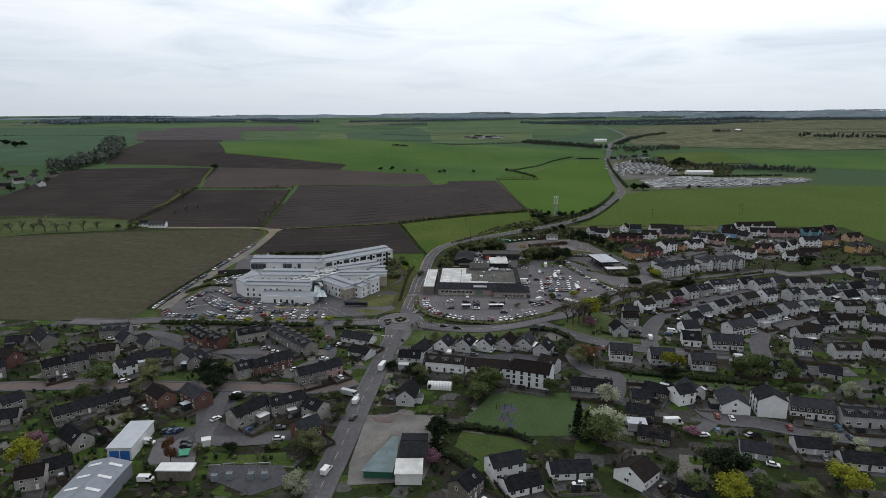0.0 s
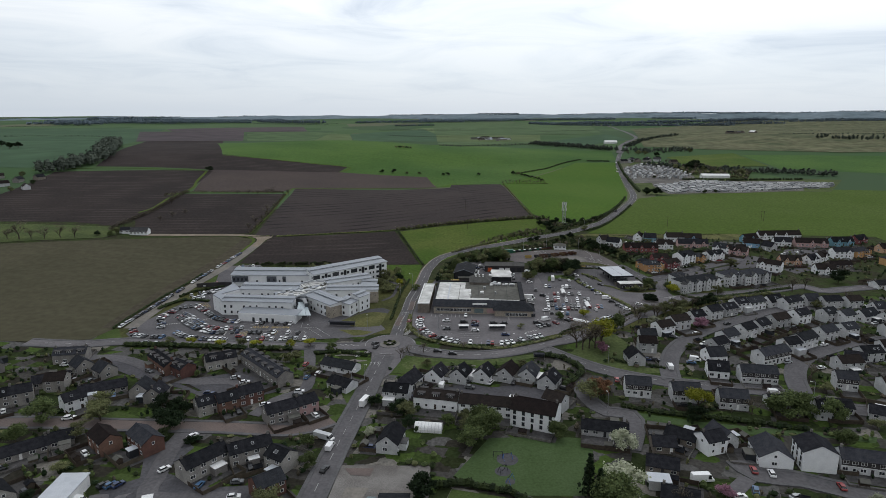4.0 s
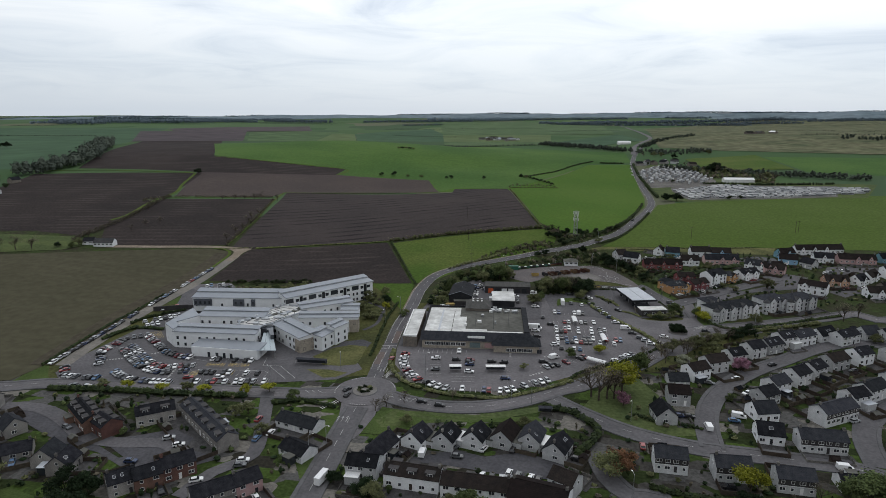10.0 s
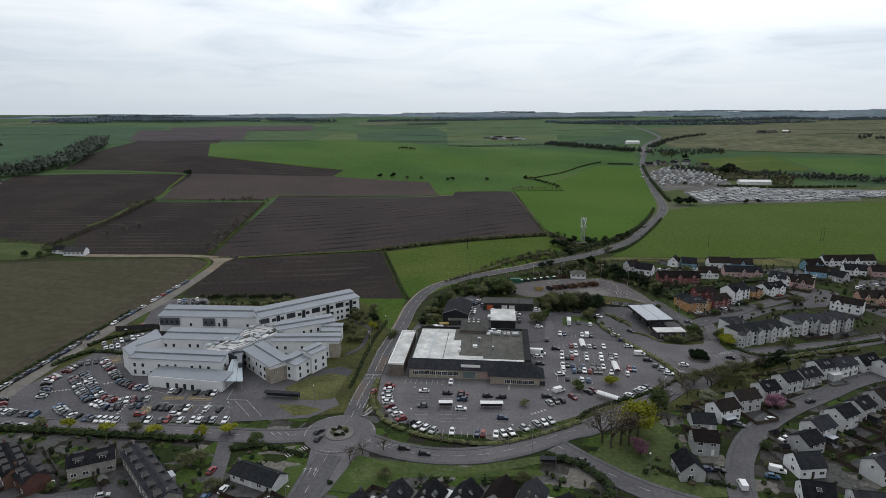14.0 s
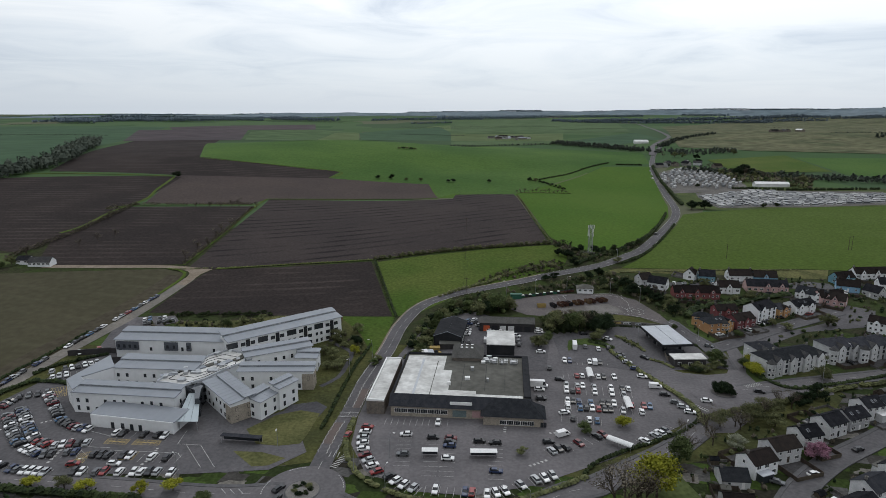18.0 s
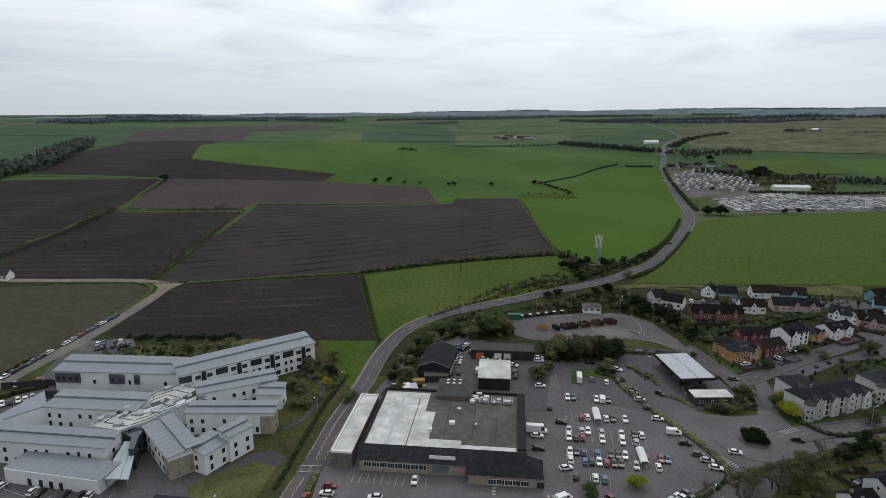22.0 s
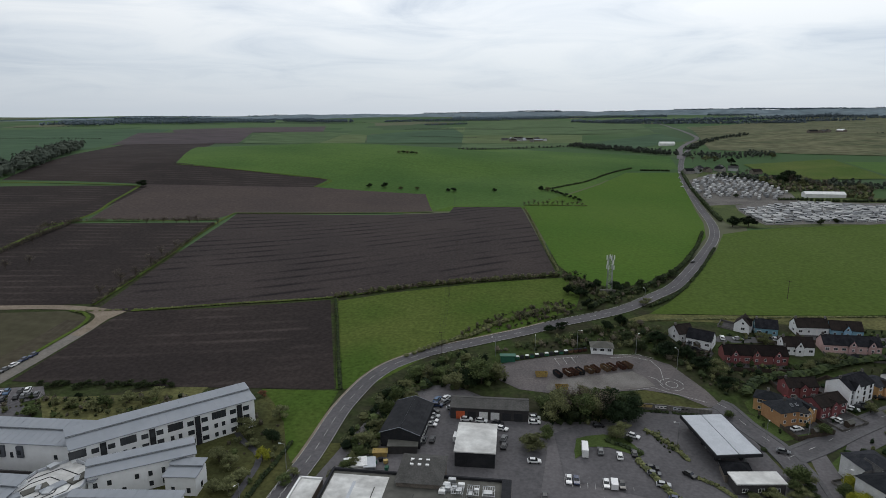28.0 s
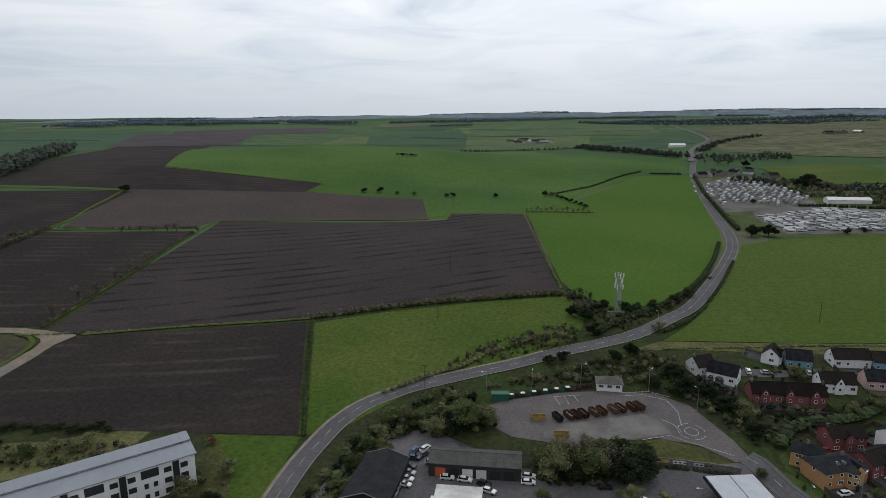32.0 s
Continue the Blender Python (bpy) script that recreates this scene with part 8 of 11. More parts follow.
for k in range(2):
    bm = bmesh.new()
    box(bm, -7.0 + k * 7.0 + 0.12, k * 7.0 - 0.12, -12.4, 12.4, 5.305, 5.40)
    part("roof_panel", bm, M["canopy_sheet"], canopy)
for px in (-4, 4):
    for py in (-9, 0, 9):
        bm = bmesh.new()
        box(bm, px - 0.2, px + 0.2, py - 0.2, py + 0.2, -1, 4.5)
        part("column", bm, M["steel"], canopy)
        pump = thing("petrol_pump", canopy.matrix_world @ pose(px, py + 2.2, 0), "dark petrol pump under the canopy", "petrol pump", "petrol pumps")
        bm = bmesh.new()
        box(bm, -0.35, 0.35, -0.6, 0.6, -0.2, 1.9)
        part("body", bm, M["dark_steel"], pump)
        bm = bmesh.new()
        box(bm, -0.37, 0.37, -0.4, 0.4, 1.1, 1.6)
        part("display", bm, M["pane"], pump)
cx, cy = [(-246.8, 529.9)][0]
shed("white_cottage", cx, cy, 4, 14, 7, 2.8, "render_white", "slate_pale", "white farm cottage with a dark roof beside the field", "gable", 5, 2.6, "cottage")
shed("white_cottage", cx - 13, cy + 3, 4, 8, 7, 2.6, "render_white", "slate", "small white outbuilding of the cottage", "gable", 2, 2.0, "cottage")
for k, (x, y) in enumerate([(82.8, 1736.8), (100.9, 1694), (124.4, 1709.5), (142.3, 1665.8)]):
    for q in range(3):
        shed("farm_building", x + (q - 1) * 16, y + 18 * q + 6 * (k % 2), 10 + 25 * k + 90 * q, 16 + 3 * q, 9, 3.6, ("render_brown", "stone", "render_grey")[(k + q) % 3], ("slate_pale", "tile_brown", "grey_sheet")[(k + 2 * q) % 3], "far farm building with a dark roof", "gable", 0, 2.2, "farm")
for k, (x, y) in enumerate([(714.6, 1652.5), (728, 1640), (745, 1652), (767.4, 1641.9)]):
    shed("moor_farm_building", x, y, 12 + 30 * k, 20, 10, 4.0, "stone", ("slate", "slate_pale", "slate", "white_sheet")[k], "dark farm building out on the moor", "gable", 0, 2.6, "farm")
for k, (x, y) in enumerate([(280.6, 1037.6), (293, 1044), (307, 1049.4), (324, 1056), (341.6, 1061.2), (357, 1030), (300, 1062), (330, 1072)]):
    shed("roadside_house", x, y, 20 + 35 * k, 12, 8, 3.4, ("render_brown", "render_grey", "stone")[k % 3], ("slate", "slate_pale", "tile_brown")[k % 3], "far house with a dark roof behind the caravans", "gable", 0, 2.6, "house")
c0, c1 = [(345.8, 881.5), (371.4, 864.9)]
for k, (x, y, wl_) in enumerate([(-478.5, 679.4, 'n'), (-487.3, 713.1, 'W'), (-487.8, 739.2, 'w'), (-452.4, 698.7, 'W'), (-473.8, 648.2, 'w'), (-525.5, 760.5, 'w'), (-474.7, 756.1, 'n')]):
    shed("village_house", x, y, 15 + 40 * k, 11, 7, 3.4, {"n": "stone", "W": "render_grey", "w": "render_brown"}[wl_], ("slate", "tile_brown")[k % 2], "far village house with a dark roof behind the field", "gable", 0, 2.8, "house")
shed("caravan_shed", (c0[0] + c1[0]) / 2, (c0[1] + c1[1]) / 2, -4, 36, 10, 3.4, "white_sheet", "white_sheet", "long white hall in the caravan park", "gable", 0, 2, "hall")
shed("roadside_garage", 372, 1490, 0, 28, 12, 4, "white_sheet", "white_sheet", "far white roadside building", "gable", 0, 3, "building")
mast = thing("phone_mast", pose(104.8, 572, gz(104.8, 572)), "grey lattice phone mast with antennas", "mast")
MH = 20.0
for sx_ in (-1, 1):
    for sy_ in (-1, 1):
        bm = bmesh.new()
        tube(bm, (sx_ * 1.3, sy_ * 1.3, -1), (sx_ * 0.9, sy_ * 0.9, MH), 0.17, 0.14, 6)
        part("leg", bm, M["steel"], mast)
bm = bmesh.new()
for k in range(14):
    z0, z1 = k * MH / 14, (k + 1) * MH / 14
    r0, r1 = 1.3 - 0.4 * z0 / MH, 1.3 - 0.4 * z1 / MH
    for a, b in (((-1, -1), (1, -1)), ((1, -1), (1, 1)), ((1, 1), (-1, 1)), ((-1, 1), (-1, -1))):
        tube(bm, (a[0] * r0, a[1] * r0, z0), (b[0] * r1, b[1] * r1, z1), 0.05, 0.05, 4)
        tube(bm, (a[0] * r1, a[1] * r1, z1), (b[0] * r1, b[1] * r1, z1), 0.04, 0.04, 4)
part("bracing", bm, M["steel"], mast)
for k in range(12):
    bm = bmesh.new()
    a = k * 1.571 + 0.5 * (k // 4)
    box(bm, -0.24, 0.24, -0.16, 0.16, 0, 2.2)
    ant = part("antenna", bm, M["plastic_white"], mast)
    ant.matrix_local = pose(1.9 * math.cos(a), 1.9 * math.sin(a), MH - 2.3 - (k // 4) * 2.6, 0, 0, math.degrees(a))
for k in range(3):
    shed("equipment_cabin", 101 + k * 2.6, 569, 0, 2, 1.5, 2.1, "chimney", "felt", "small grey equipment cabin below the mast", "flat", 0, 0, "cabin")


# ---- trees ----
def cards(n, centres, sizes, card, gen, flat=0.0):
    """Many small leaf clumps inside a few uneven lobes."""
    verts, faces = [], []
    for i in range(n):
        j = gen.randrange(len(centres))
        while True:
            u = Vector((gen.uniform(-1, 1), gen.uniform(-1, 1), gen.uniform(-1, 1)))
            if 0.25 < u.length < 1:
                break
        u = u * (0.55 + 0.45 * gen.random())
        c = Vector(centres[j]) + Vector((u.x * sizes[j][0], u.y * sizes[j][1], u.z * sizes[j][2]))
        q = Euler((gen.uniform(-1.2, 1.2), gen.uniform(-1.2, 1.2), gen.uniform(0, 6.3))).to_matrix()
        s = card * gen.uniform(0.55, 1.25)
        k = len(verts)
        m = 4
        a0 = gen.uniform(0, 6)
        for a in range(m):
            r = s * gen.uniform(0.6, 1.0)
            verts.append(c + q @ Vector((r * math.cos(a0 + 6.2832 * a / m), r * math.sin(a0 + 6.2832 * a / m), gen.uniform(-0.15, 0.15) * s)))
        faces.append(tuple(range(k, k + m)))
    return verts, faces


def lump(verts, faces, c, s, gen):
    """A rough solid heart for a bush or a lobe of a crown."""
    k = len(verts)
    n = 6
    for z, r in ((-0.55, 0.6), (0.1, 1.0), (0.65, 0.6)):
        for i in range(n):
            a = 6.2832 * (i + z) / n
            q = r * gen.uniform(0.75, 1.1)
            verts.append(Vector((c[0] + s[0] * q * math.cos(a), c[1] + s[1] * q * math.sin(a), c[2] + s[2] * (z + gen.uniform(-0.12, 0.12)))))
    verts.append(Vector((c[0], c[1], c[2] + s[2] * 0.95)))
    for j in range(2):
        for i in range(n):
            a, b = k + j * n + i, k + j * n + (i + 1) % n
            faces.append((a, b, b + n, a + n))
    for i in range(n):
        faces.append((k + 2 * n + i, k + 2 * n + (i + 1) % n, k + 3 * n))


def data_mesh(name, verts, faces, material):
    me = bpy.data.meshes.new(name)
    me.from_pydata([tuple(v) for v in verts], [], faces)
    me.materials.append(material)
    return me


def bm_mesh(name, bm, material):
    me = bpy.data.meshes.new(name)
    bm.to_mesh(me)
    bm.free()
    me.materials.append(material)
    return me


def broadleaf(key, gen, n=3300, spread=1.06, card=0.26):
    centres, sizes = [], []
    for k in range(9):
        a = k * 2.4 + gen.uniform(-0.5, 0.5)
        r = gen.uniform(1.2, 2.6) * spread if k else 0
        centres.append((r * math.cos(a), r * math.sin(a), gen.uniform(2.9, 6.9) if k else 6.9))
        s = gen.uniform(1.5, 2.3) * spread
        sizes.append((s, s, s * 0.85))
    cv, cf = cards(n, centres, sizes, card, gen)
    for c, s in zip(centres, sizes):
        lump(cv, cf, c, [q * 0.44 for q in s], gen)
    crown = data_mesh("crown_" + key, cv, cf, M[key])
    bm = bmesh.new()
    tube(bm, (0, 0, -0.6), (0.1, 0, 2.4), 0.24, 0.18, 7)
    for c in centres:
        tube(bm, (0.08, 0, gen.uniform(1.4, 2.4)), c, 0.11, 0.03, 5)
    return bm_mesh("trunk_" + key, bm, M["bark"]), crown


def bare_tree(gen):
    bm, tips = bmesh.new(), []

    def grow(a, d, length, r, depth):
        b = a + d * length
        tube(bm, a, b, r, r * 0.6, 4 if depth < 2 else 3)
        if depth == 4:
            return
        for k in range(3 if depth else 5):
            e = (d + Vector((gen.uniform(-0.75, 0.75), gen.uniform(-0.75, 0.75), gen.uniform(-0.1, 0.5)))).normalized()
            grow(a.lerp(b, gen.uniform(0.55, 1.0)), e, length * gen.uniform(0.55, 0.8), r * 0.55, depth + 1)

    grow(Vector((0, 0, -0.5)), Vector((0, 0, 1)), 3.6, 0.24, 0)
    trunk = bm_mesh("trunk_bare", bm, M["bark"])
    centres = [(gen.uniform(-2, 2), gen.uniform(-2, 2), gen.uniform(4.2, 8.8)) for k in range(8)]
    v, f = cards(520, centres, [(1.7, 1.7, 1.5)] * 8, 0.15, gen)
    return trunk, data_mesh("crown_bare", v, f, M["twig"])


def conifer(gen):
    verts, faces = [], []
    for k in range(13):
        z = 0.8 + k * 0.72
        r = 2.0 * (1 - k / 13.5) + 0.12
        v, f = cards(46 - 2 * k, [(0, 0, z)], [(r, r, 0.55)], 0.42, gen)
        off = len(verts)
        verts += v
        faces += [tuple(i + off for i in q) for q in f]
    bm = bmesh.new()
    tube(bm, (0, 0, -0.5), (0, 0, 9), 0.2, 0.04, 6)
    return bm_mesh("trunk_conifer", bm, M["bark"]), data_mesh("crown_conifer", verts, faces, M["leaf_dark"])


tg = random.Random(11)
TREES = {
    "green": [broadleaf("leaf_green", tg) for k in range(3)],
    "olive": [broadleaf("leaf_olive", tg, 2600, 1.12, 0.23) for k in range(3)],
    "lime": [broadleaf("leaf_lime", tg, 3100, 1.15) for k in range(2)],
    "dark": [broadleaf("leaf_dark", tg, 3000, 1.15, 0.30) for k in range(2)],
    "hedge": [broadleaf("leaf_hedge", tg, 2600, 1.15) for k in range(2)],
    "pink": [broadleaf("leaf_pink", tg, 2800, 1.1) for k in range(2)],
    "white": [broadleaf("leaf_white", tg, 2800, 1.1) for k in range(2)],
    "rust": [broadleaf("leaf_rust", tg, 2800, 1.1) for k in range(2)],
    "bare": [bare_tree(tg) for k in range(3)],
    "conifer": [conifer(tg) for k in range(2)],
}
TREE_WORDS = {"green": "leafy green tree in spring leaf", "olive": "olive green tree just coming into leaf", "lime": "bright yellow-green tree in young leaf", "dark": "dark evergreen tree", "hedge": "dense dark green shrub", "pink": "pink blossoming cherry tree", "white": "pale blossoming tree", "rust": "copper-leaved tree", "bare": "bare twiggy tree", "conifer": "tall dark conifer"}


def tree(x, y, kind, high, where, slim=1.0):
    s = high / 8.2
    wide = slim * s * (tg.uniform(1.15, 1.5) if high > 4 else tg.uniform(1.3, 1.8))
    root = thing("tree" if high > 3.2 else "shrub", pose(x, y, gz(x, y), 0, 0, tg.uniform(0, 360)) @ Matrix.Diagonal((wide, wide, s, 1)), f"{TREE_WORDS[kind]} {where}", "tree" if high > 3.2 else "shrub", "trees " + where)
    trunk, crown = tg.choice(TREES[kind])
    shared("trunk", trunk, root, Matrix.Identity(4))
    shared("crown", crown, root, Matrix.Identity(4))


for where, rows in (
    ("in the western gardens", [(-128.6, 254.7, 'olive', 9), (-103, 252.8, 'dark', 8), (-97.2, 254.5, 'dark', 7), (-42.7, 230.3, 'green', 5), (-96, 236.3, 'hedge', 4), (-84.9, 232.5, 'dark', 3), (-104.1, 287.9, 'green', 2.5), (-68.3, 300.1, 'olive', 5), (-64.4, 302.6, 'olive', 5), (-127.2, 236.7, 'olive', 6)]),
    ("beside the green", [(-16.4, 304.5, 'bare', 5), (-12.7, 308.2, 'bare', 4.5), (-6.2, 310.8, 'bare', 5), (12.4, 314, 'bare', 4), (-3.8, 295.9, 'olive', 3.5), (-13.2, 252.7, 'dark', 6), (-9.9, 250.6, 'olive', 7), (-22.1, 239.2, 'white', 3), (17.6, 244.6, 'green', 8), (21.2, 240.6, 'green', 9), (16.6, 236.2, 'green', 9), (13.5, 230.9, 'green', 8), (44.1, 236.9, 'green', 6), (12.3, 241.5, 'olive', 6), (38.8, 294, 'olive', 4), (-23.2, 259.9, 'dark', 4), (6.1, 244.4, 'green', 5), (-61.7, 320.3, 'lime', 4), (-50.5, 314.3, 'green', 4), (12.3, 248.4, 'olive', 5)]),
    ("in the eastern estate", [(69.4, 315.2, 'bare', 13), (72.9, 316.7, 'bare', 13), (67, 317.9, 'bare', 12), (75.7, 316.8, 'bare', 12), (80.3, 322.6, 'lime', 12), (77.8, 310.9, 'pink', 6), (65.6, 265.9, 'rust', 9), (62.4, 264.9, 'olive', 9), (102.3, 258.1, 'lime', 9), (98.3, 249.8, 'dark', 6), (121.8, 255.6, 'bare', 7), (130.1, 254.7, 'green', 8), (134, 253.3, 'green', 10), (139.9, 253.5, 'green', 10), (150.2, 250.6, 'green', 9), (161.2, 286.2, 'bare', 7), (65.7, 229.5, 'white', 8), (103.9, 233.8, 'olive', 4), (120.8, 317.1, 'green', 3), (134, 308.4, 'bare', 4), (160.9, 274.1, 'olive', 5)]),
    ("along the upper estate", [(119.9, 362.2, 'bare', 7), (126.6, 368.3, 'olive', 7), (133.8, 374.7, 'olive', 6), (141, 380.6, 'bare', 7), (147.9, 381, 'dark', 5), (152.1, 383, 'dark', 5), (158.9, 387.7, 'dark', 6), (133.5, 422.3, 'green', 6), (144.5, 410.7, 'lime', 5), (143.1, 416, 'green', 5), (175.5, 418.8, 'olive', 6), (204.4, 464.9, 'olive', 7), (218.1, 409.3, 'bare', 10), (228.4, 413.8, 'bare', 10), (256.3, 425.9, 'dark', 9), (138.3, 346.8, 'pink', 5), (201.1, 392, 'olive', 4), (143.9, 328.1, 'olive', 5), (183.8, 352.1, 'olive', 4), (215.6, 379, 'olive', 5), (126.9, 459.5, 'green', 3), (218, 500.9, 'olive', 5), (177.6, 466, 'olive', 4), (240.5, 391.2, 'bare', 7)]),
    ("around the supermarket", [(65.8, 357.2, 'green', 4), (79.5, 362.2, 'lime', 4), (91.9, 339.9, 'green', 9), (97.1, 345.8, 'bare', 8), (106.6, 351.4, 'bare', 8), (80.5, 326.9, 'lime', 9), (114.2, 350.7, 'white', 4), (136.4, 344.5, 'pink', 6), (133.1, 365.1, 'olive', 5), (57.1, 433.1, 'olive', 6), (62.4, 440.1, 'green', 5), (85.3, 444.1, 'olive', 4), (130.8, 417.3, 'green', 4), (135.8, 421.7, 'olive', 4), (123.3, 414.9, 'olive', 3.5), (145.1, 408.2, 'lime', 5), (147.8, 420.2, 'lime', 4), (170.7, 405.7, 'olive', 6), (154.4, 451, 'green', 4), (182.4, 461, 'olive', 4), (99.6, 361.9, 'bare', 4), (42.9, 342.7, 'olive', 3), (116.9, 416.3, 'hedge', 2.2), (117.8, 413.1, 'olive', 2.6), (119.8, 411.2, 'hedge', 2.2), (122.2, 410.3, 'hedge', 2.4), (124.9, 411.6, 'olive', 3), (127.7, 412.5, 'olive', 3.4), (131.6, 415.5, 'olive', 3.6), (135.3, 419.2, 'hedge', 2.6), (122.2, 415.6, 'hedge', 1.8), (120.2, 417.1, 'hedge', 1.6), (132, 419.5, 'olive', 3.2), (135.1, 415.7, 'hedge', 2)]),
    ("beside the depot", [(66.6, 452.6, 'olive', 10), (71.5, 455.9, 'bare', 11), (76.4, 453.6, 'green', 10), (82.4, 455.4, 'bare', 10), (87.8, 452.6, 'dark', 8), (93.1, 456.8, 'dark', 8), (40.1, 477.2, 'green', 10), (35, 474.1, 'dark', 7), (46, 479, 'olive', 8), (30, 472.4, 'olive', 7), (57.5, 434.9, 'olive', 5), (85.4, 443, 'olive', 4.5), (117.5, 503.6, 'dark', 7), (125, 502.7, 'dark', 6), (115.5, 515, 'dark', 6), (107.4, 507.6, 'hedge', 5), (128.5, 493.8, 'dark', 6), (133.6, 491.2, 'olive', 6), (132.6, 479.8, 'dark', 5), (181.1, 501, 'olive', 6), (170.6, 495.8, 'olive', 5), (162.3, 519.7, 'olive', 5)]),
    ("along the main road", [(3, 418.9, 'olive', 5), (0.8, 415.9, 'green', 5), (-0.9, 411.1, 'olive', 5), (3.7, 432.6, 'olive', 5), (6, 440.8, 'olive', 5), (7.3, 452.1, 'green', 6), (9, 463, 'green', 6), (11.5, 470.3, 'olive', 5), (14.8, 479.4, 'green', 6), (19.3, 479.5, 'olive', 6), (23.2, 478.1, 'green', 6), (3.3, 426.1, 'green', 4), (9.9, 444.7, 'olive', 5), (14.7, 463.2, 'olive', 4), (-40.5, 421.4, 'olive', 5), (-35.6, 418.6, 'olive', 5), (-29.9, 412.1, 'olive', 4), (-31, 406.6, 'olive', 5), (-37.5, 437.1, 'olive', 6), (-27.2, 432.7, 'dark', 5), (-26.7, 422.2, 'lime', 4), (-30.3, 448.8, 'olive', 5), (-35.5, 406.3, 'olive', 4), (-33, 430.5, 'olive', 3)]),
    ("along the shrub strip", [(107.6, 360.2, 'bare', 8), (113.4, 363.4, 'olive', 7), (119, 364.2, 'bare', 8), (125.4, 367.4, 'olive', 6), (132, 371.6, 'bare', 7), (138, 374.6, 'olive', 6), (145.4, 379.2, 'bare', 7)]),
    ("on the car park island", [(86.4, 443.2, 'olive', 6), (88.8, 441, 'hedge', 2.4)]),
    ("between supermarket and depot", [(64, 457, 'green', 7), (69.6, 461, 'olive', 8), (72.6, 452.6, 'hedge', 6), (76, 460, 'bare', 9), (79.4, 455, 'olive', 9), (82.5, 462, 'green', 7), (85, 456.5, 'dark', 8), (88, 464, 'dark', 7), (91, 459.5, 'hedge', 7), (94.5, 465, 'hedge', 6), (68, 462, 'green', 6), (78, 466, 'olive', 6), (87, 468, 'olive', 5)]),
    ("in the hospital grounds", [(-108, 449.1, 'olive', 4), (-100.3, 448.5, 'olive', 4), (-89.7, 455, 'olive', 5), (-82.1, 459.9, 'olive', 4), (-115.9, 451, 'olive', 3), (-96.5, 451.6, 'green', 4), (-119.3, 442.7, 'green', 4), (-110.3, 455.8, 'dark', 2.5), (-84.1, 454.1, 'olive', 3.5), (-41.9, 463.2, 'rust', 2.5), (-14.6, 415, 'olive', 3), (-16.2, 411.1, 'green', 3), (-131.7, 464.5, 'hedge', 1.8), (-127.1, 462.3, 'hedge', 2.1), (-125, 463.3, 'hedge', 2.4), (-123, 464.4, 'hedge', 2.7), (-121, 465.4, 'hedge', 1.8), (-116.4, 463.2, 'hedge', 2.1), (-114.4, 464.2, 'hedge', 2.4), (-112.3, 465.2, 'hedge', 2.7), (-110.2, 466.2, 'hedge', 1.8), (-108.1, 467.2, 'hedge', 2.1), (-103.7, 464.9, 'hedge', 2.4), (-101.6, 466, 'hedge', 2.7), (-99.4, 467, 'hedge', 1.8), (-97.3, 468, 'hedge', 2.1), (-93, 465.7, 'hedge', 2.4), (-90.8, 466.7, 'hedge', 2.7), (-88.6, 467.7, 'hedge', 1.8), (-86.5, 468.7, 'hedge', 2.1), (-84.3, 469.7, 'hedge', 2.4), (-80.1, 467.3, 'hedge', 2.7)]),
    ("on the road bank", [(70.1, 522.7, 'dark', 4), (75.5, 525.4, 'dark', 4), (96.3, 525, 'dark', 5), (103.2, 532.2, 'dark', 5), (91.4, 523.3, 'olive', 4), (107.8, 525, 'olive', 5), (103, 517.5, 'hedge', 4), (81.3, 516.4, 'hedge', 3), (90.6, 548.4, 'dark', 5), (88.8, 563.2, 'dark', 6), (83.6, 568.6, 'dark', 5), (98.2, 574.6, 'dark', 6), (108.7, 572.4, 'dark', 6), (114.3, 575.8, 'hedge', 5), (122, 579.6, 'hedge', 5), (135.7, 590.5, 'hedge', 4), (144.7, 601.6, 'hedge', 4), (47.7, 531.6, 'bare', 4), (56.8, 535.6, 'bare', 5), (64.2, 539.8, 'bare', 5), (69.6, 539.7, 'bare', 6), (75, 539.6, 'bare', 5), (119.6, 555.3, 'olive', 4), (100.4, 563.5, 'olive', 4)]),
    ("in the southern gardens", [(48.5, 204, 'conifer', 12), (50.8, 200, 'conifer', 10), (55.2, 198.7, 'green', 11), (59, 204.1, 'white', 10), (60, 187.5, 'bare', 8), (90.4, 178.7, 'dark', 11), (85.4, 183.1, 'bare', 8), (77.6, 170.1, 'green', 7), (88.2, 167.2, 'lime', 8), (124.8, 170.5, 'lime', 9), (97.7, 170.3, 'green', 7), (112.3, 168.4, 'olive', 6), (90.4, 204.6, 'pink', 4), (132.2, 199.7, 'white', 5), (136, 198.4, 'white', 5), (144.2, 194.5, 'white', 5), (143.8, 233.3, 'green', 7), (166.3, 234.9, 'white', 7), (162.8, 245.8, 'olive', 4), (73.9, 180.7, 'green', 5), (62, 176.2, 'olive', 5), (41.8, 192.2, 'green', 3), (37.2, 189.7, 'olive', 3), (75.1, 200.3, 'bare', 6)]),
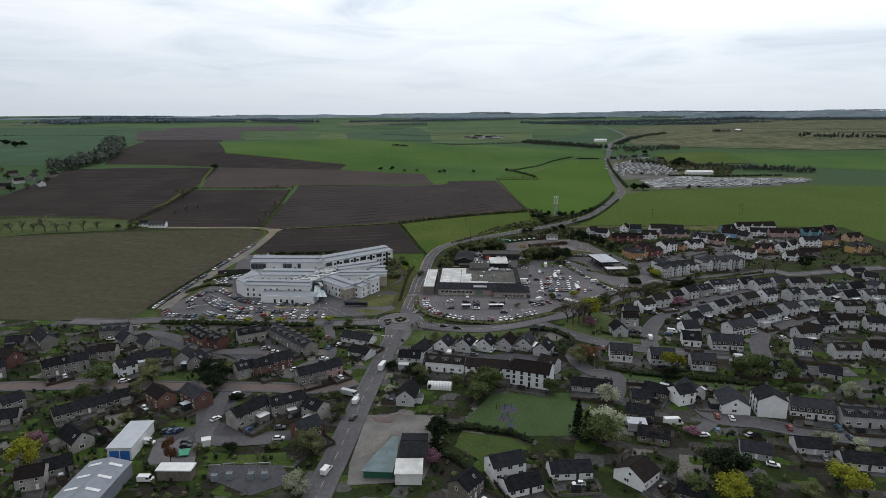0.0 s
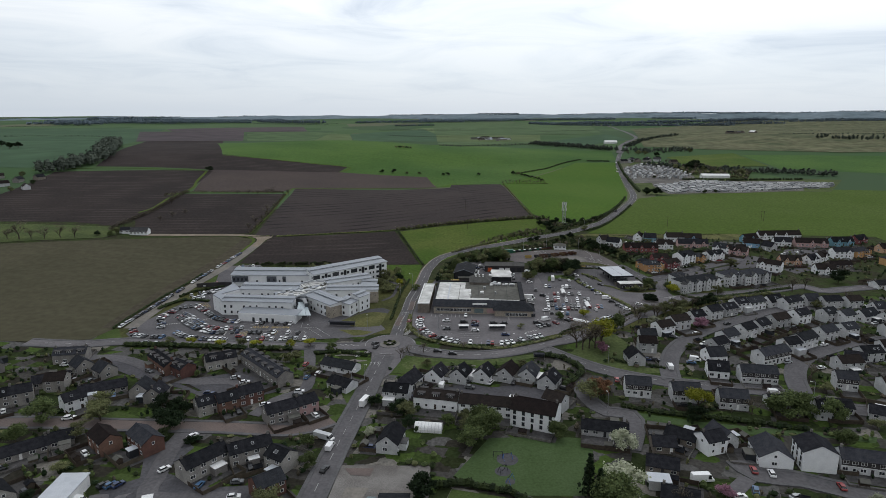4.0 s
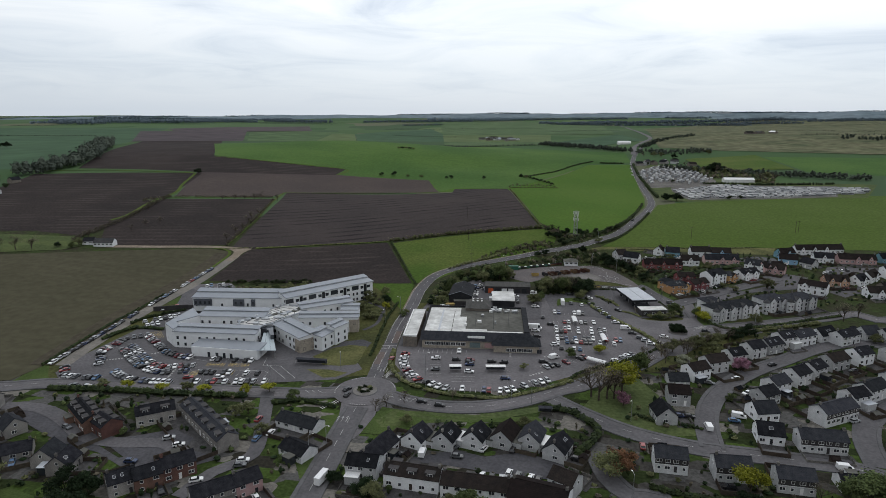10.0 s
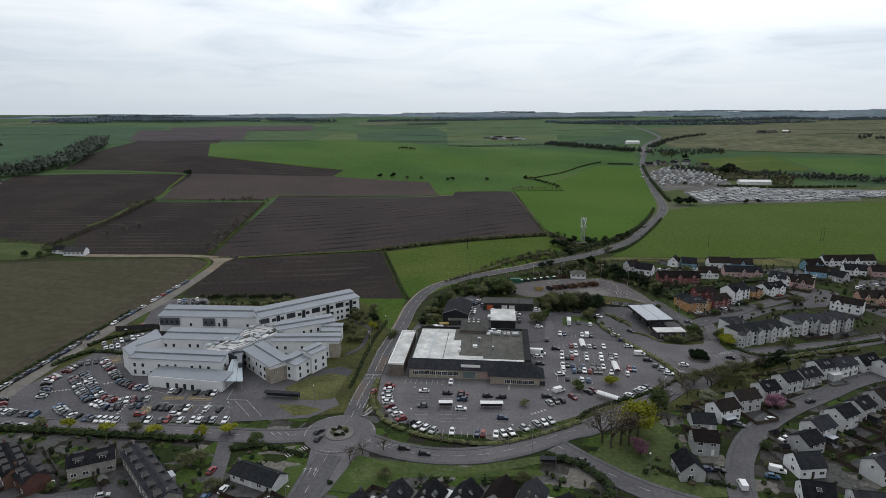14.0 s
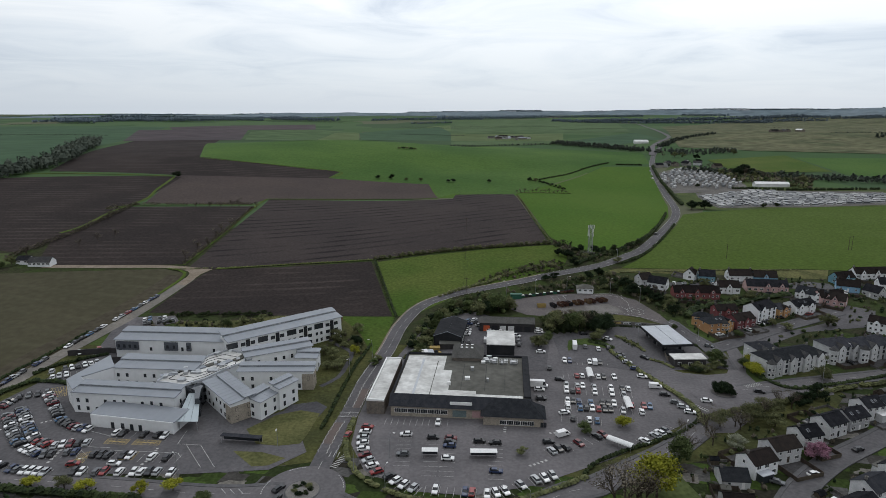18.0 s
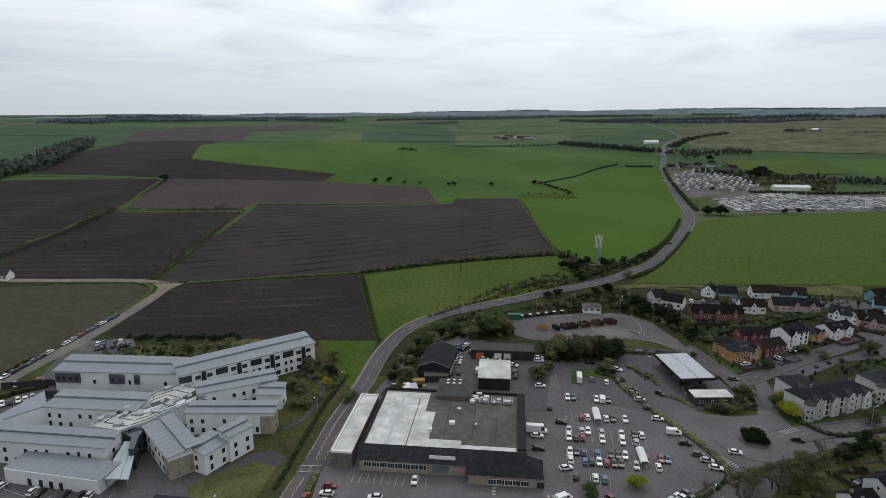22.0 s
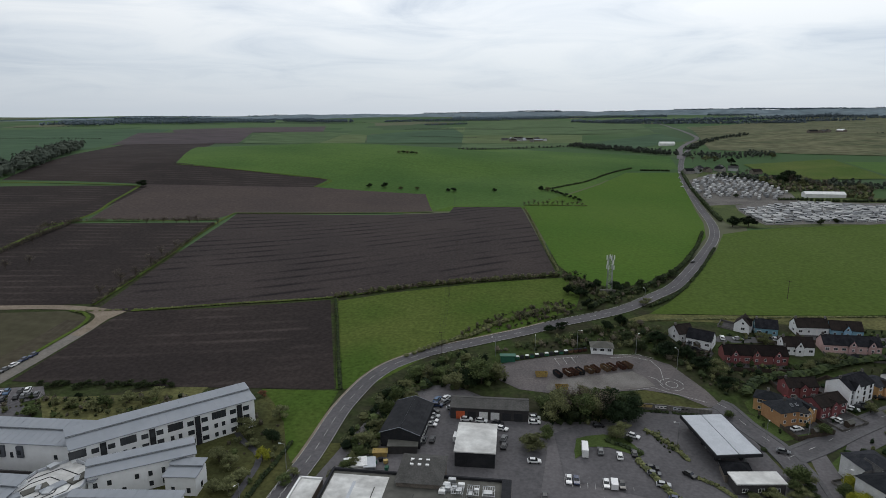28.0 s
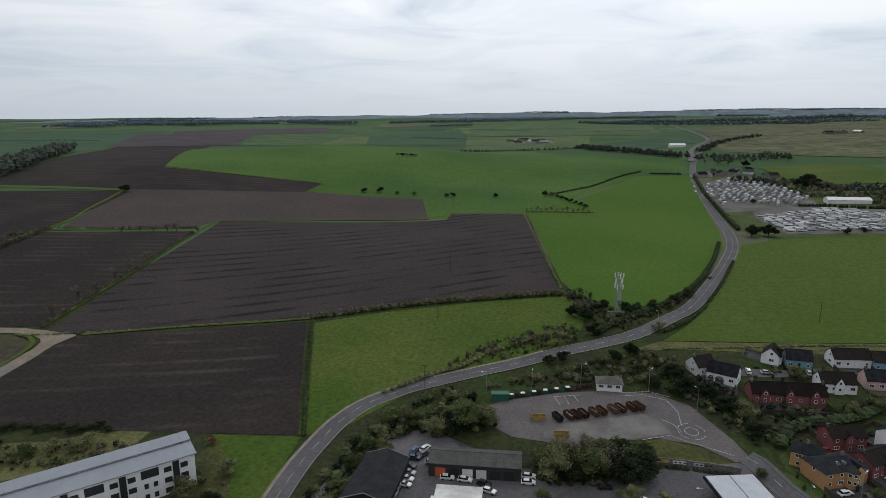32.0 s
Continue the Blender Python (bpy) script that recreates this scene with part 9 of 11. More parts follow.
    ("beside the southern road", [(-146.8, 247.3, 'green', 9), (-146.9, 233.6, 'green', 7), (-125, 248.5, 'olive', 8), (-96.1, 242.5, 'dark', 8), (-139, 186, 'lime', 9), (-143, 198.4, 'pink', 6), (-91, 187.4, 'rust', 10, 0.42), (-45.2, 193.8, 'olive', 8), (-47.8, 192.7, 'olive', 8), (-45.3, 170.4, 'white', 7), (-39.9, 217.9, 'green', 5), (-2.2, 193.3, 'conifer', 10), (-3.4, 186.3, 'pink', 5), (-22, 237.7, 'white', 3), (-2.5, 201.9, 'dark', 9), (-84.7, 194.3, 'olive', 3), (-119.6, 215.6, 'olive', 4), (-121, 201.4, 'dark', 3), (-82.8, 233.8, 'dark', 2.5), (-58.5, 196.1, 'olive', 3), (-73.4, 195.2, 'dark', 3), (-54.8, 288.8, 'olive', 4), (-8.7, 244.1, 'dark', 4)]),
    ("on the field edge", [(-313.7, 857.7, 'dark', 7), (-91.8, 921.1, 'dark', 5), (-75.3, 922.2, 'dark', 6), (-56.4, 913.6, 'olive', 4), (-38.4, 911, 'olive', 4), (-4.9, 904.6, 'dark', 4), (1.8, 904.5, 'dark', 4.5), (43.8, 903.1, 'dark', 4), (93.2, 907.8, 'dark', 6), (99.5, 905, 'olive', 5), (368.8, 937.8, 'dark', 8), (365.1, 967.2, 'dark', 13), (371, 969, 'dark', 12), (348.1, 1073.6, 'dark', 7), (-88, 1112.5, 'olive', 4), (-82, 1114, 'dark', 4), (-76, 1112, 'olive', 5), (-70, 1113, 'dark', 4), (-64, 1111, 'olive', 3.5)] + [(71.3 + 4.4 * k, 822 + 0.2 * k, 'bare', 3.6 + 0.9 * (k % 3)) for k in range(13)] + [(104.5 + 3.5 * k, 900.9 - 8.1 * k, 'dark', 3.4 + 0.4 * (k % 2)) for k in range(7)]),
    ("near the white cottage", [(-345.2, 500.9, 'bare', 10), (-337.4, 503.3, 'bare', 9), (-328.6, 504.1, 'bare', 13), (-319.8, 504.9, 'bare', 10), (-311, 507.5, 'bare', 10), (-300.4, 510.4, 'bare', 10), (-290.6, 513.2, 'bare', 10), (-352.8, 498.5, 'bare', 10), (-265.2, 527.5, 'olive', 6), (-277.2, 522.2, 'dark', 4), (-367.9, 493.8, 'bare', 10), (-384, 490.8, 'bare', 10), (-269.8, 547.7, 'bare', 8), (-250.3, 573.7, 'bare', 6), (-246.1, 589.5, 'bare', 6), (-239.8, 601.3, 'bare', 6), (-267.1, 521.4, 'green', 4), (-360.4, 496.1, 'bare', 10)]),
    ("along the field boundary", [(-167.1, 558.3, 'bare', 7), (-167.8, 578.5, 'bare', 7), (-166.1, 591.2, 'bare', 6), (-168.4, 611.5, 'bare', 7), (-172, 632, 'bare', 7), (-171, 650.4, 'bare', 6), (-200, 727.1, 'bare', 8), (-193.8, 728.6, 'bare', 8), (-176.2, 726.7, 'bare', 7), (-230.1, 716.9, 'bare', 6), (-218.2, 720, 'bare', 6), (-209.7, 724.6, 'bare', 5), (-277.2, 660.6, 'bare', 8), (-283.6, 678.3, 'bare', 7), (-272, 646.7, 'bare', 8), (-280.4, 705.8, 'bare', 5)]),
    ("in the far village", [(-464.1, 664.4, 'dark', 7), (-457, 681.2, 'olive', 6), (-511.9, 711.4, 'green', 8), (-503.9, 769.9, 'olive', 7), (-516.5, 737.2, 'green', 7), (-463.2, 726.4, 'hedge', 5), (-760, 1115.5, 'dark', 12), (-817.4, 1177, 'dark', 11), (-763.3, 1143.1, 'dark', 11), (-556.1, 785, 'olive', 7)]),
    ("around the caravan park", [(229.3, 745.8, 'dark', 9), (242.2, 748.3, 'dark', 9), (357.2, 959.9, 'dark', 12), (363.7, 953.2, 'bare', 10), (366.6, 934.9, 'olive', 9), (374.6, 928.6, 'bare', 10), (373.7, 911.8, 'bare', 10), (382.5, 866.2, 'bare', 11), (403, 894.7, 'olive', 10), (409.1, 884.5, 'bare', 10), (339.1, 967.4, 'olive', 7), (344.5, 1022.4, 'bare', 8), (363.4, 1128.6, 'dark', 9), (349.3, 1151.3, 'olive', 9), (340.7, 1163.3, 'olive', 9), (319.6, 1151.6, 'bare', 9), (294.5, 1038.9, 'hedge', 5), (300.1, 756.5, 'hedge', 5), (314.8, 762.8, 'hedge', 4), (280.2, 880.3, 'hedge', 4), (442.1, 1191.6, 'olive', 9), (442.7, 1218.1, 'bare', 9)]),
):
    for row in rows:
        tree(*row[:4], where, *row[4:])
for k in range(7):
    a = k * 0.9
    tree(RB1[0] + 2.4 * math.cos(a), RB1[1] + 2.4 * math.sin(a), ("hedge", "olive", "dark")[k % 3], 1.6, "on the roundabout")
for k in range(8):
    a = k * 0.8
    tree(RB2[0] + 2.3 * math.cos(a) * (k % 3 > 0), RB2[1] + 2.3 * math.sin(a) * (k % 3 > 0), "dark", 4.2, "on the far roundabout")
hl = smooth([(-152.2, 320.9), (-130.2, 320.1), (-108, 318.3), (-86.3, 316.6), (-70.4, 315.6)], 9.0)
for k, (x, y) in enumerate(hl[2:]):
    tree(x + tg.uniform(-2, 2), y + 3, "lime" if k % 3 else "olive", tg.uniform(3.4, 4.6), "before the car park")


# ---- hedges and far woods ----
def hedge(pts, wide, high, key, label, gappy=0.0, step=1.2):
    line = smooth(pts, step)
    verts, faces = [], []
    for x, y in line:
        if tg.random() < gappy:
            continue
        h = high * tg.uniform(0.75, 1.25)
        z = gz(x, y)
        v, f = cards(14, [(x, y, z + h * 0.5)], [(wide * 0.62, wide * 0.62, h * 0.6)], 0.34 + 0.1 * high, tg)
        if key != "twig":
            lump(v, f, (x, y, z + h * 0.42), (wide * 0.55, wide * 0.55, h * 0.55), tg)
        off = len(verts)
        verts += v
        faces += [tuple(i + off for i in q) for q in f]
    ob = mesh_object("hedge", verts, faces, M[key])
    return tagged(ob, label, "hedge")


for pts, wide, high, key, label, gappy in (
    ([(-41, 568.1), (-24.3, 574.1), (-3.5, 581.4), (21.2, 587.3), (43.3, 590.7), (65.5, 594.5), (86.3, 597.2)], 3.4, 3.2, "twig", "overgrown bare field hedge above the meadow", 0.25),
    ([(-40, 568.6), (-22, 575), (0, 582.6), (24, 588.2), (48, 591.8), (70, 595.4), (86.3, 597.6)], 3.0, 3.0, "leaf_olive", "tall olive bushes in the hedge above the meadow", 0.5),
    ([(-39.7, 565.7), (-29.7, 528.9), (-20.6, 494.3), (-14, 470.6)], 1.8, 1.4, "leaf_hedge", "low green field hedge beside the meadow", 0.0),
    ([(7.9, 499.2), (23.8, 512.3), (36.1, 520.2), (44.3, 529.7), (56.9, 538.2), (72.1, 547.8), (80.7, 545.6)], 2.2, 2.2, "leaf_olive", "scrubby hedge between meadow and road", 0.25),
    ([(-165.7, 534), (-121.8, 545.8), (-81.8, 558.3), (-41.6, 568.1)], 1.4, 0.9, "leaf_olive", "low grassy field boundary", 0.2),
    ([(-162.2, 544.6), (-165.6, 596), (-170.3, 646), (-180.4, 727.6)], 2.6, 2.6, "twig", "gappy bare field boundary hedge", 0.25),
    ([(-284.8, 714.3), (-279.5, 661.8), (-274.4, 608.7), (-275.3, 563.3), (-275.3, 537.2)], 3.0, 3.4, "twig", "tall bare field hedge above the cottage", 0.15),
    ([(89.7, 430.2), (95.4, 414.2), (101.9, 398.1), (107.2, 385), (109.4, 373.4), (108.7, 364.9)], 2.4, 1.5, "leaf_olive", "low shrub strip beside the car park road", 0.05),
    ([(96.2, 448.8), (101.4, 441.6), (105.3, 432.4)], 1.8, 1.2, "leaf_olive", "low dark planting strip beside the forecourt road", 0.0),
    ([(-26, 356.8), (-25.4, 367.9), (-25.1, 387.1), (-24.1, 407.8), (-22, 424.5), (-21, 432.5)], 1.6, 1.4, "leaf_hedge", "dark clipped hedge along the hospital garden", 0.0),
    ([(-298.9, 689.1), (-286.3, 709.9), (-236.4, 728.1), (-186.8, 743.8)], 2.4, 2.6, "twig", "bare field hedge on the slope", 0.3),
    ([(81.9, 607.8), (78.3, 658.7), (73.9, 749.2), (70.9, 802.2)], 1.8, 1.2, "leaf_olive", "low hedge between ploughed land and crop", 0.15),
    ([(91.9, 548.3), (105.5, 563.6), (122.6, 578.6), (142.1, 601.8), (159, 628.3), (178.5, 668.9), (196.5, 714.8)], 2.6, 2.4, "leaf_hedge", "dark roadside hedge beside the crop field", 0.05),
    ([(121.4, 552.8), (136.3, 568), (151.3, 590.5), (169.6, 625.2), (191.2, 670.8)], 2.0, 1.8, "leaf_hedge", "dark roadside hedge beside the pasture", 0.3),
    ([(-170.4, 343.4), (-169.4, 366), (-167, 392), (-163.4, 412), (-160.6, 438)], 1.6, 1.4, "leaf_hedge", "long clipped hedge beside the drilled field", 0.0),
    ([(-152.2, 320.9), (-130.2, 320.1), (-108, 318.3), (-86.3, 316.6), (-70.4, 315.6)], 2.8, 2.6, "leaf_hedge", "dark hedge behind the western houses", 0.0),
    ([(-57.1, 310), (-45.8, 311.9), (-32.5, 306.5)], 2.0, 1.8, "leaf_hedge", "dark clipped hedge near the roundabout", 0.0),
    ([(-15.8, 363.2), (-15.4, 346.9), (-9.7, 331.8), (0.8, 322.2), (15.3, 316.7), (31.1, 315.3), (47.7, 322.5), (61.2, 330.5)], 2.2, 1.3, "leaf_olive", "low shrub bed around the supermarket car park", 0.05),
    ([(47.8, 307.8), (56.7, 303.8), (63.8, 293.1), (61.1, 284.8), (54.1, 276)], 3.2, 2.6, "leaf_hedge", "rounded dark garden hedge", 0.0),
    ([(2.6, 207), (9.9, 208.4), (15.9, 207), (24.8, 204.3), (31, 199)], 2.4, 2.8, "leaf_hedge", "tall clipped hedge between park and garden", 0.0),
    ([(0.2, 191.6), (7.2, 184.7), (12.3, 177.2), (15, 172)], 2.2, 2.4, "leaf_hedge", "clipped green hedge beside a lawn", 0.0),
    ([(145.8, 405.3), (153.9, 396.1), (174.6, 401.2), (197.2, 408.8), (220.3, 416)], 1.8, 1.5, "leaf_hedge", "clipped hedge in front of the flats", 0.0),
    ([(108, 366.9), (119.7, 373.3), (139.6, 380.6), (171.8, 395.5), (202.7, 404.4)], 2.4, 2.2, "leaf_olive", "scrubby hedge behind the row of houses", 0.1),
    ([(79, 304.5), (85.8, 299.7), (94.3, 297.5), (101.2, 294.4)], 1.4, 1.4, "leaf_hedge", "low dark garden hedge", 0.0),
    ([(138.6, 475.6), (144.6, 483.4), (153.5, 488.6), (167.9, 492.2), (176.9, 497), (188, 502.6), (204, 507)], 4.6, 3.0, "leaf_hedge", "broad curving dark hedge behind the coloured houses", 0.0),
    ([(72.6, 259.5), (86.5, 254.8), (104.1, 251.5), (120.9, 248.1), (136.7, 244.1)], 2.6, 2.2, "leaf_hedge", "long dark hedge behind the dormer terraces", 0.1),
    ([(96.9, 911.9), (127.7, 946.4), (148.3, 969.4), (177.9, 1018.3), (198.3, 1047), (219.1, 1073)], 2.4, 2.0, "leaf_hedge", "broken dark field hedge below the hill", 0.35),
    ([(227.5, 1056.5), (245, 1055), (261.9, 1053.8)], 2.2, 2.2, "leaf_hedge", "short dark hedge beside the hill road", 0.1),
    ([(71.3, 821.5), (100, 823), (128.8, 824.8)], 1.6, 1.0, "leaf_olive", "low hedge under a row of young trees", 0.1),
    ([(309.7, 860.3), (335.1, 856.8), (367.6, 846), (461.2, 849)], 2.6, 3.0, "leaf_hedge", "dark hedge behind the caravan yard", 0.3),
    ([(272, 1034.8), (252, 930.5), (240, 844.3), (228, 768)], 3.6, 3.4, "leaf_hedge", "dense dark roadside hedge before the caravans", 0.05),
    ([(-157, 394.5), (-153.8, 401.4), (-147.5, 408), (-138, 415.4)], 1.8, 1.6, "leaf_hedge", "dark curving hedge above the upper hospital parking", 0.0),
    ([(-160.2, 373.6), (-156.9, 381.9), (-153.5, 387.4), (-146.5, 388.6), (-137.6, 387.4)], 2.6, 1.8, "leaf_hedge", "dark curving hedge above the main hospital parking", 0.0),
    ([(61.4, 332.6), (66.4, 339.2), (77.8, 346.8), (88.4, 352.4), (99.6, 359.8), (107.4, 367.2)], 1.7, 1.3, "leaf_hedge", "brownish planted strip between car park and road", 0.08),
    ([(97.5, 461.4), (107.6, 460.9), (119, 459.4)], 1.6, 1.0, "leaf_hedge", "low dark planting at the foot of the retaining wall", 0.1),
    ([(82.4, 440.6), (87, 438), (91.4, 434.6)], 2.2, 1.3, "leaf_hedge", "dark clipped bed between parking bays and access road", 0.0),
    ([(105.6, 422.6), (109.4, 419.4), (112.8, 414.2)], 1.8, 1.1, "leaf_olive", "low planting bed beside the petrol shop lane", 0.0),
    ([(117.9, 537.6), (145.1, 542.1), (186.7, 548.8), (232.5, 553.3)], 1.6, 0.8, "leaf_olive", "low rough boundary below the pasture", 0.2),
):
    hedge(pts, wide, high, key, label, gappy)


def wood(name, pts, deep, high, label, step, card, each, key="leaf_wood", level=None, leaves=22, slim=0.42):
    """A belt of single trees, each a few ragged lobes over a small dark heart."""
    line = smooth(pts, step)
    p, nrm = sides_of(line)
    verts, faces = [], []
    for q, m in zip(p, nrm):
        for k in range(each):
            c = q + m * tg.uniform(-deep, deep) + np.array((tg.uniform(-0.5, 0.5), tg.uniform(-0.5, 0.5))) * step
            h = high * tg.uniform(0.55, 1.15)
            r = h * tg.uniform(0.7, 1.25) * slim
            z0 = gz(*c) if level is None else level - 1
            lobes = [(c[0] + tg.uniform(-0.4, 0.4) * r, c[1] + tg.uniform(-0.4, 0.4) * r, z0 + h * e) for e in (0.35, 0.55, 0.75)]
            v, f = cards(leaves, lobes, [(r, r, h * 0.28), (r * 0.85, r * 0.85, h * 0.26), (r * 0.55, r * 0.55, h * 0.24)], card, tg)
            lump(v, f, (c[0], c[1], z0 + h * 0.45), (r * 0.62, r * 0.62, h * 0.4), tg)
            off = len(verts)
            verts += v
            faces += [tuple(i + off for i in z) for z in f]
    ob = mesh_object(name, verts, faces, M[key])
    return tagged(ob, label, "wood", kind="stuff")


for pts, deep, high, step, card, each in (
    ([(-492, 795), (-484, 850), (-494, 925), (-562, 1075), (-640, 1225)], 13, 17, 4, 1.5, 3), ([(-236.4, 2805), (-69.1, 2838.4)], 12, 8, 9, 2.6, 2),
    ([(196.7, 1507.1), (249.6, 1376.2), (287.1, 1307.2), (317.8, 1253.4)], 12, 10, 5, 1.6, 3), ([(-15.7, 1330), (47.2, 1436.4), (196.7, 1507.1)], 3, 4.5, 7, 1.3, 1), ([(308.6, 1005.1), (352, 974.9), (401.5, 934.7), (469.8, 903.5), (524.7, 884.9)], 14, 8, 5, 1.5, 3), ([(336.5, 1252.8), (360, 1205), (415, 1223.1), (455.4, 1250)], 22, 9, 6, 1.6, 3), ([(378, 1363.5), (463.3, 1534.5), (583.3, 1662.9)], 8, 7, 7, 1.8, 2), ([(1210.2, 2987.9), (1515.8, 3009), (1815.4, 2909.9), (2148, 2657.4)], 30, 8, 9, 2.6, 2), ([(810.5, 1421.3), (833.8, 1374), (940.6, 1328.7)], 20, 9, 8, 2.2, 2)):
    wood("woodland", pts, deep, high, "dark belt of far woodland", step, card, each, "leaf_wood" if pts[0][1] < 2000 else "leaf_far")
for pts in ([(-1535.1, 2483.7), (-1420, 2400), (-1300, 2360)], [(-1398.9, 2540), (-1151.4, 2560), (-1067.6, 2988.3)], [(-994.3, 3369.5), (-800, 3200), (-626.1, 3155.7)], [(-152.1, 3339.6), (102.4, 3376.1), (398.4, 3784.2)], [(501.2, 2907.6), (720.2, 3133), (1073.8, 3124.3), (1403.9, 3134.9), (1538.6, 3206.2)]):
    wood("plantation", pts, 45, 20, "far tree plantation tinted blue for haze before the skyline", 11, 3.2, 4, "leaf_far", None, 9, 0.5)
rim = random.Random(5)
for k in range(16):  # copses along the skyline
    a = radians(rim.uniform(-42, 40))
    r = rim.uniform(2900, 4200)
    x, y = math.sin(a) * r, math.cos(a) * r
    n = rim.uniform(80, 420)
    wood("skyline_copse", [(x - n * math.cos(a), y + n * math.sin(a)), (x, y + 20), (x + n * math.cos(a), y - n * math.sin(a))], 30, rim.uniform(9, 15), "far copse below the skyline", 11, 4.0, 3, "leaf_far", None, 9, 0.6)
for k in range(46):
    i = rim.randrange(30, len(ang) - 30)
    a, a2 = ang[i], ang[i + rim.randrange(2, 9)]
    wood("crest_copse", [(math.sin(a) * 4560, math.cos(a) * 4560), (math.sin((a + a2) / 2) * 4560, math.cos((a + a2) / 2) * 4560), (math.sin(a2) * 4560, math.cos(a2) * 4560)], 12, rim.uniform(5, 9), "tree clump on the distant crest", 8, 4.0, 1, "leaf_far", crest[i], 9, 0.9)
for k in range(18):  # field hedges on the middle ground
    a = radians(rim.uniform(-38, 36))
    r = rim.uniform(1500, 3300)
    x, y = math.sin(a) * r, math.cos(a) * r
    n, b = rim.uniform(60, 260), rim.uniform(-0.4, 0.4)
    wood("field_hedge", [(x - n * math.cos(b), y - n * math.sin(b)), (x, y), (x + n * math.cos(b), y + n * math.sin(b))], 2, rim.uniform(1.6, 3.0), "far field hedge with trees", 5.0, 1.2, 1, "leaf_wood", None, 10, 0.7)


# ---- cars ----
def car_body_mesh(paint, wheels=False):
    bm = bmesh.new()
    prof = [(-2.1, 0.35), (2.05, 0.35), (2.12, 0.62), (1.95, 0.82), (1.0, 0.95), (-1.95, 1.0), (-2.12, 0.75)]
    a = [bm.verts.new((x, -0.86, z)) for x, z in prof]
    b = [bm.verts.new((x, 0.86, z)) for x, z in prof]
    bm.faces.new(a)
    bm.faces.new(b[::-1])
    for i in range(len(prof)):
        j = (i + 1) % len(prof)
        bm.faces.new((a[j], a[i], b[i], b[j]))
    box(bm, -1.35, 0.25, -0.62, 0.62, 1.40, 1.47)
    if wheels:
        k = len(bm.faces)
        for wx in (-1.3, 1.3):
            for wy in (-0.8, 0.8):
                tube(bm, (wx, wy - 0.1, 0.32), (wx, wy + 0.1, 0.32), 0.32, 0.32, 8)
        bm.faces.ensure_lookup_table()
        for f in bm.faces[k:]:
            f.material_index = 1
    me = bm_mesh("car_body", bm, paint)
    me.materials.append(M["tyre"])
    return me


def car_glass_mesh():
    bm = bmesh.new()
    lo = [bm.verts.new(c) for c in ((-1.9, -0.78, 0.985), (1.0, -0.78, 0.94), (1.0, 0.78, 0.94), (-1.9, 0.78, 0.985))]
    hi = [bm.verts.new(c) for c in ((-1.4, -0.64, 1.41), (0.3, -0.64, 1.41), (0.3, 0.64, 1.41), (-1.4, 0.64, 1.41))]
    bm.faces.new(hi)
    for i in range(4):
        j = (i + 1) % 4
        bm.faces.new((lo[i], lo[j], hi[j], hi[i]))
    return bm_mesh("car_windows", bm, M["car_glass"])


def wheel_mesh():
    bm = bmesh.new()
    tube(bm, (0, -0.1, 0), (0, 0.1, 0), 0.32, 0.32, 10)
    return bm_mesh("car_wheel", bm, M["tyre"])


def van_body_mesh(paint, L, H):
    bm = bmesh.new()
    prof = [(-L / 2, 0.4), (L / 2, 0.4), (L / 2, 0.95), (L / 2 - 0.7, 1.15), (L / 2 - 1.25, H - 0.15), (L / 2 - 1.6, H), (-L / 2 + 0.05, H)]
    a = [bm.verts.new((x, -0.98, z)) for x, z in prof]
    b = [bm.verts.new((x, 0.98, z)) for x, z in prof]
    bm.faces.new(a)
    bm.faces.new(b[::-1])
    for i in range(len(prof)):
        j = (i + 1) % len(prof)
        bm.faces.new((a[j], a[i], b[i], b[j]))
    return bm_mesh("van_body", bm, paint)


def van_glass_mesh(L, H):
    bm = bmesh.new()
    x0, x1 = L / 2 - 1.22, L / 2 - 0.74
    v = [bm.verts.new(c) for c in ((x1 + 0.02, -0.9, 1.2), (x1 + 0.02, 0.9, 1.2), (x0 + 0.02, 0.9, H - 0.2), (x0 + 0.02, -0.9, H - 0.2))]
    bm.faces.new(v)
    for s in (-1, 1):
        q = [bm.verts.new(c) for c in ((x0 - 0.9, s * 0.99, 1.2), (x1 - 0.1, s * 0.99, 1.2), (x0 - 0.05, s * 0.99, H - 0.3), (x0 - 0.9, s * 0.99, H - 0.3))]
        bm.faces.new(q if s < 0 else q[::-1])
    return bm_mesh("van_windows", bm, M["car_glass"])


CAR_BODIES = [car_body_mesh(p) for p in PAINTS]
CAR_GLASS, WHEEL = car_glass_mesh(), wheel_mesh()
VANS = {10: (van_body_mesh(PAINTS[0], 5.0, 2.1), van_glass_mesh(5.0, 2.1), 1.5, "white van"), 11: (van_body_mesh(PAINTS[0], 7.2, 2.9), van_glass_mesh(7.2, 2.9), 2.3, "white minibus"), 12: (van_body_mesh(PAINTS[1], 8.0, 2.4), van_glass_mesh(8.0, 2.4), 2.6, "grey recovery lorry")}
PAINT_WORDS = ("white", "silver", "black", "dark grey", "navy blue", "red", "blue", "dark red")


LOT_BODIES = [car_body_mesh(p, True) for p in PAINTS]


FAR_CARS = []


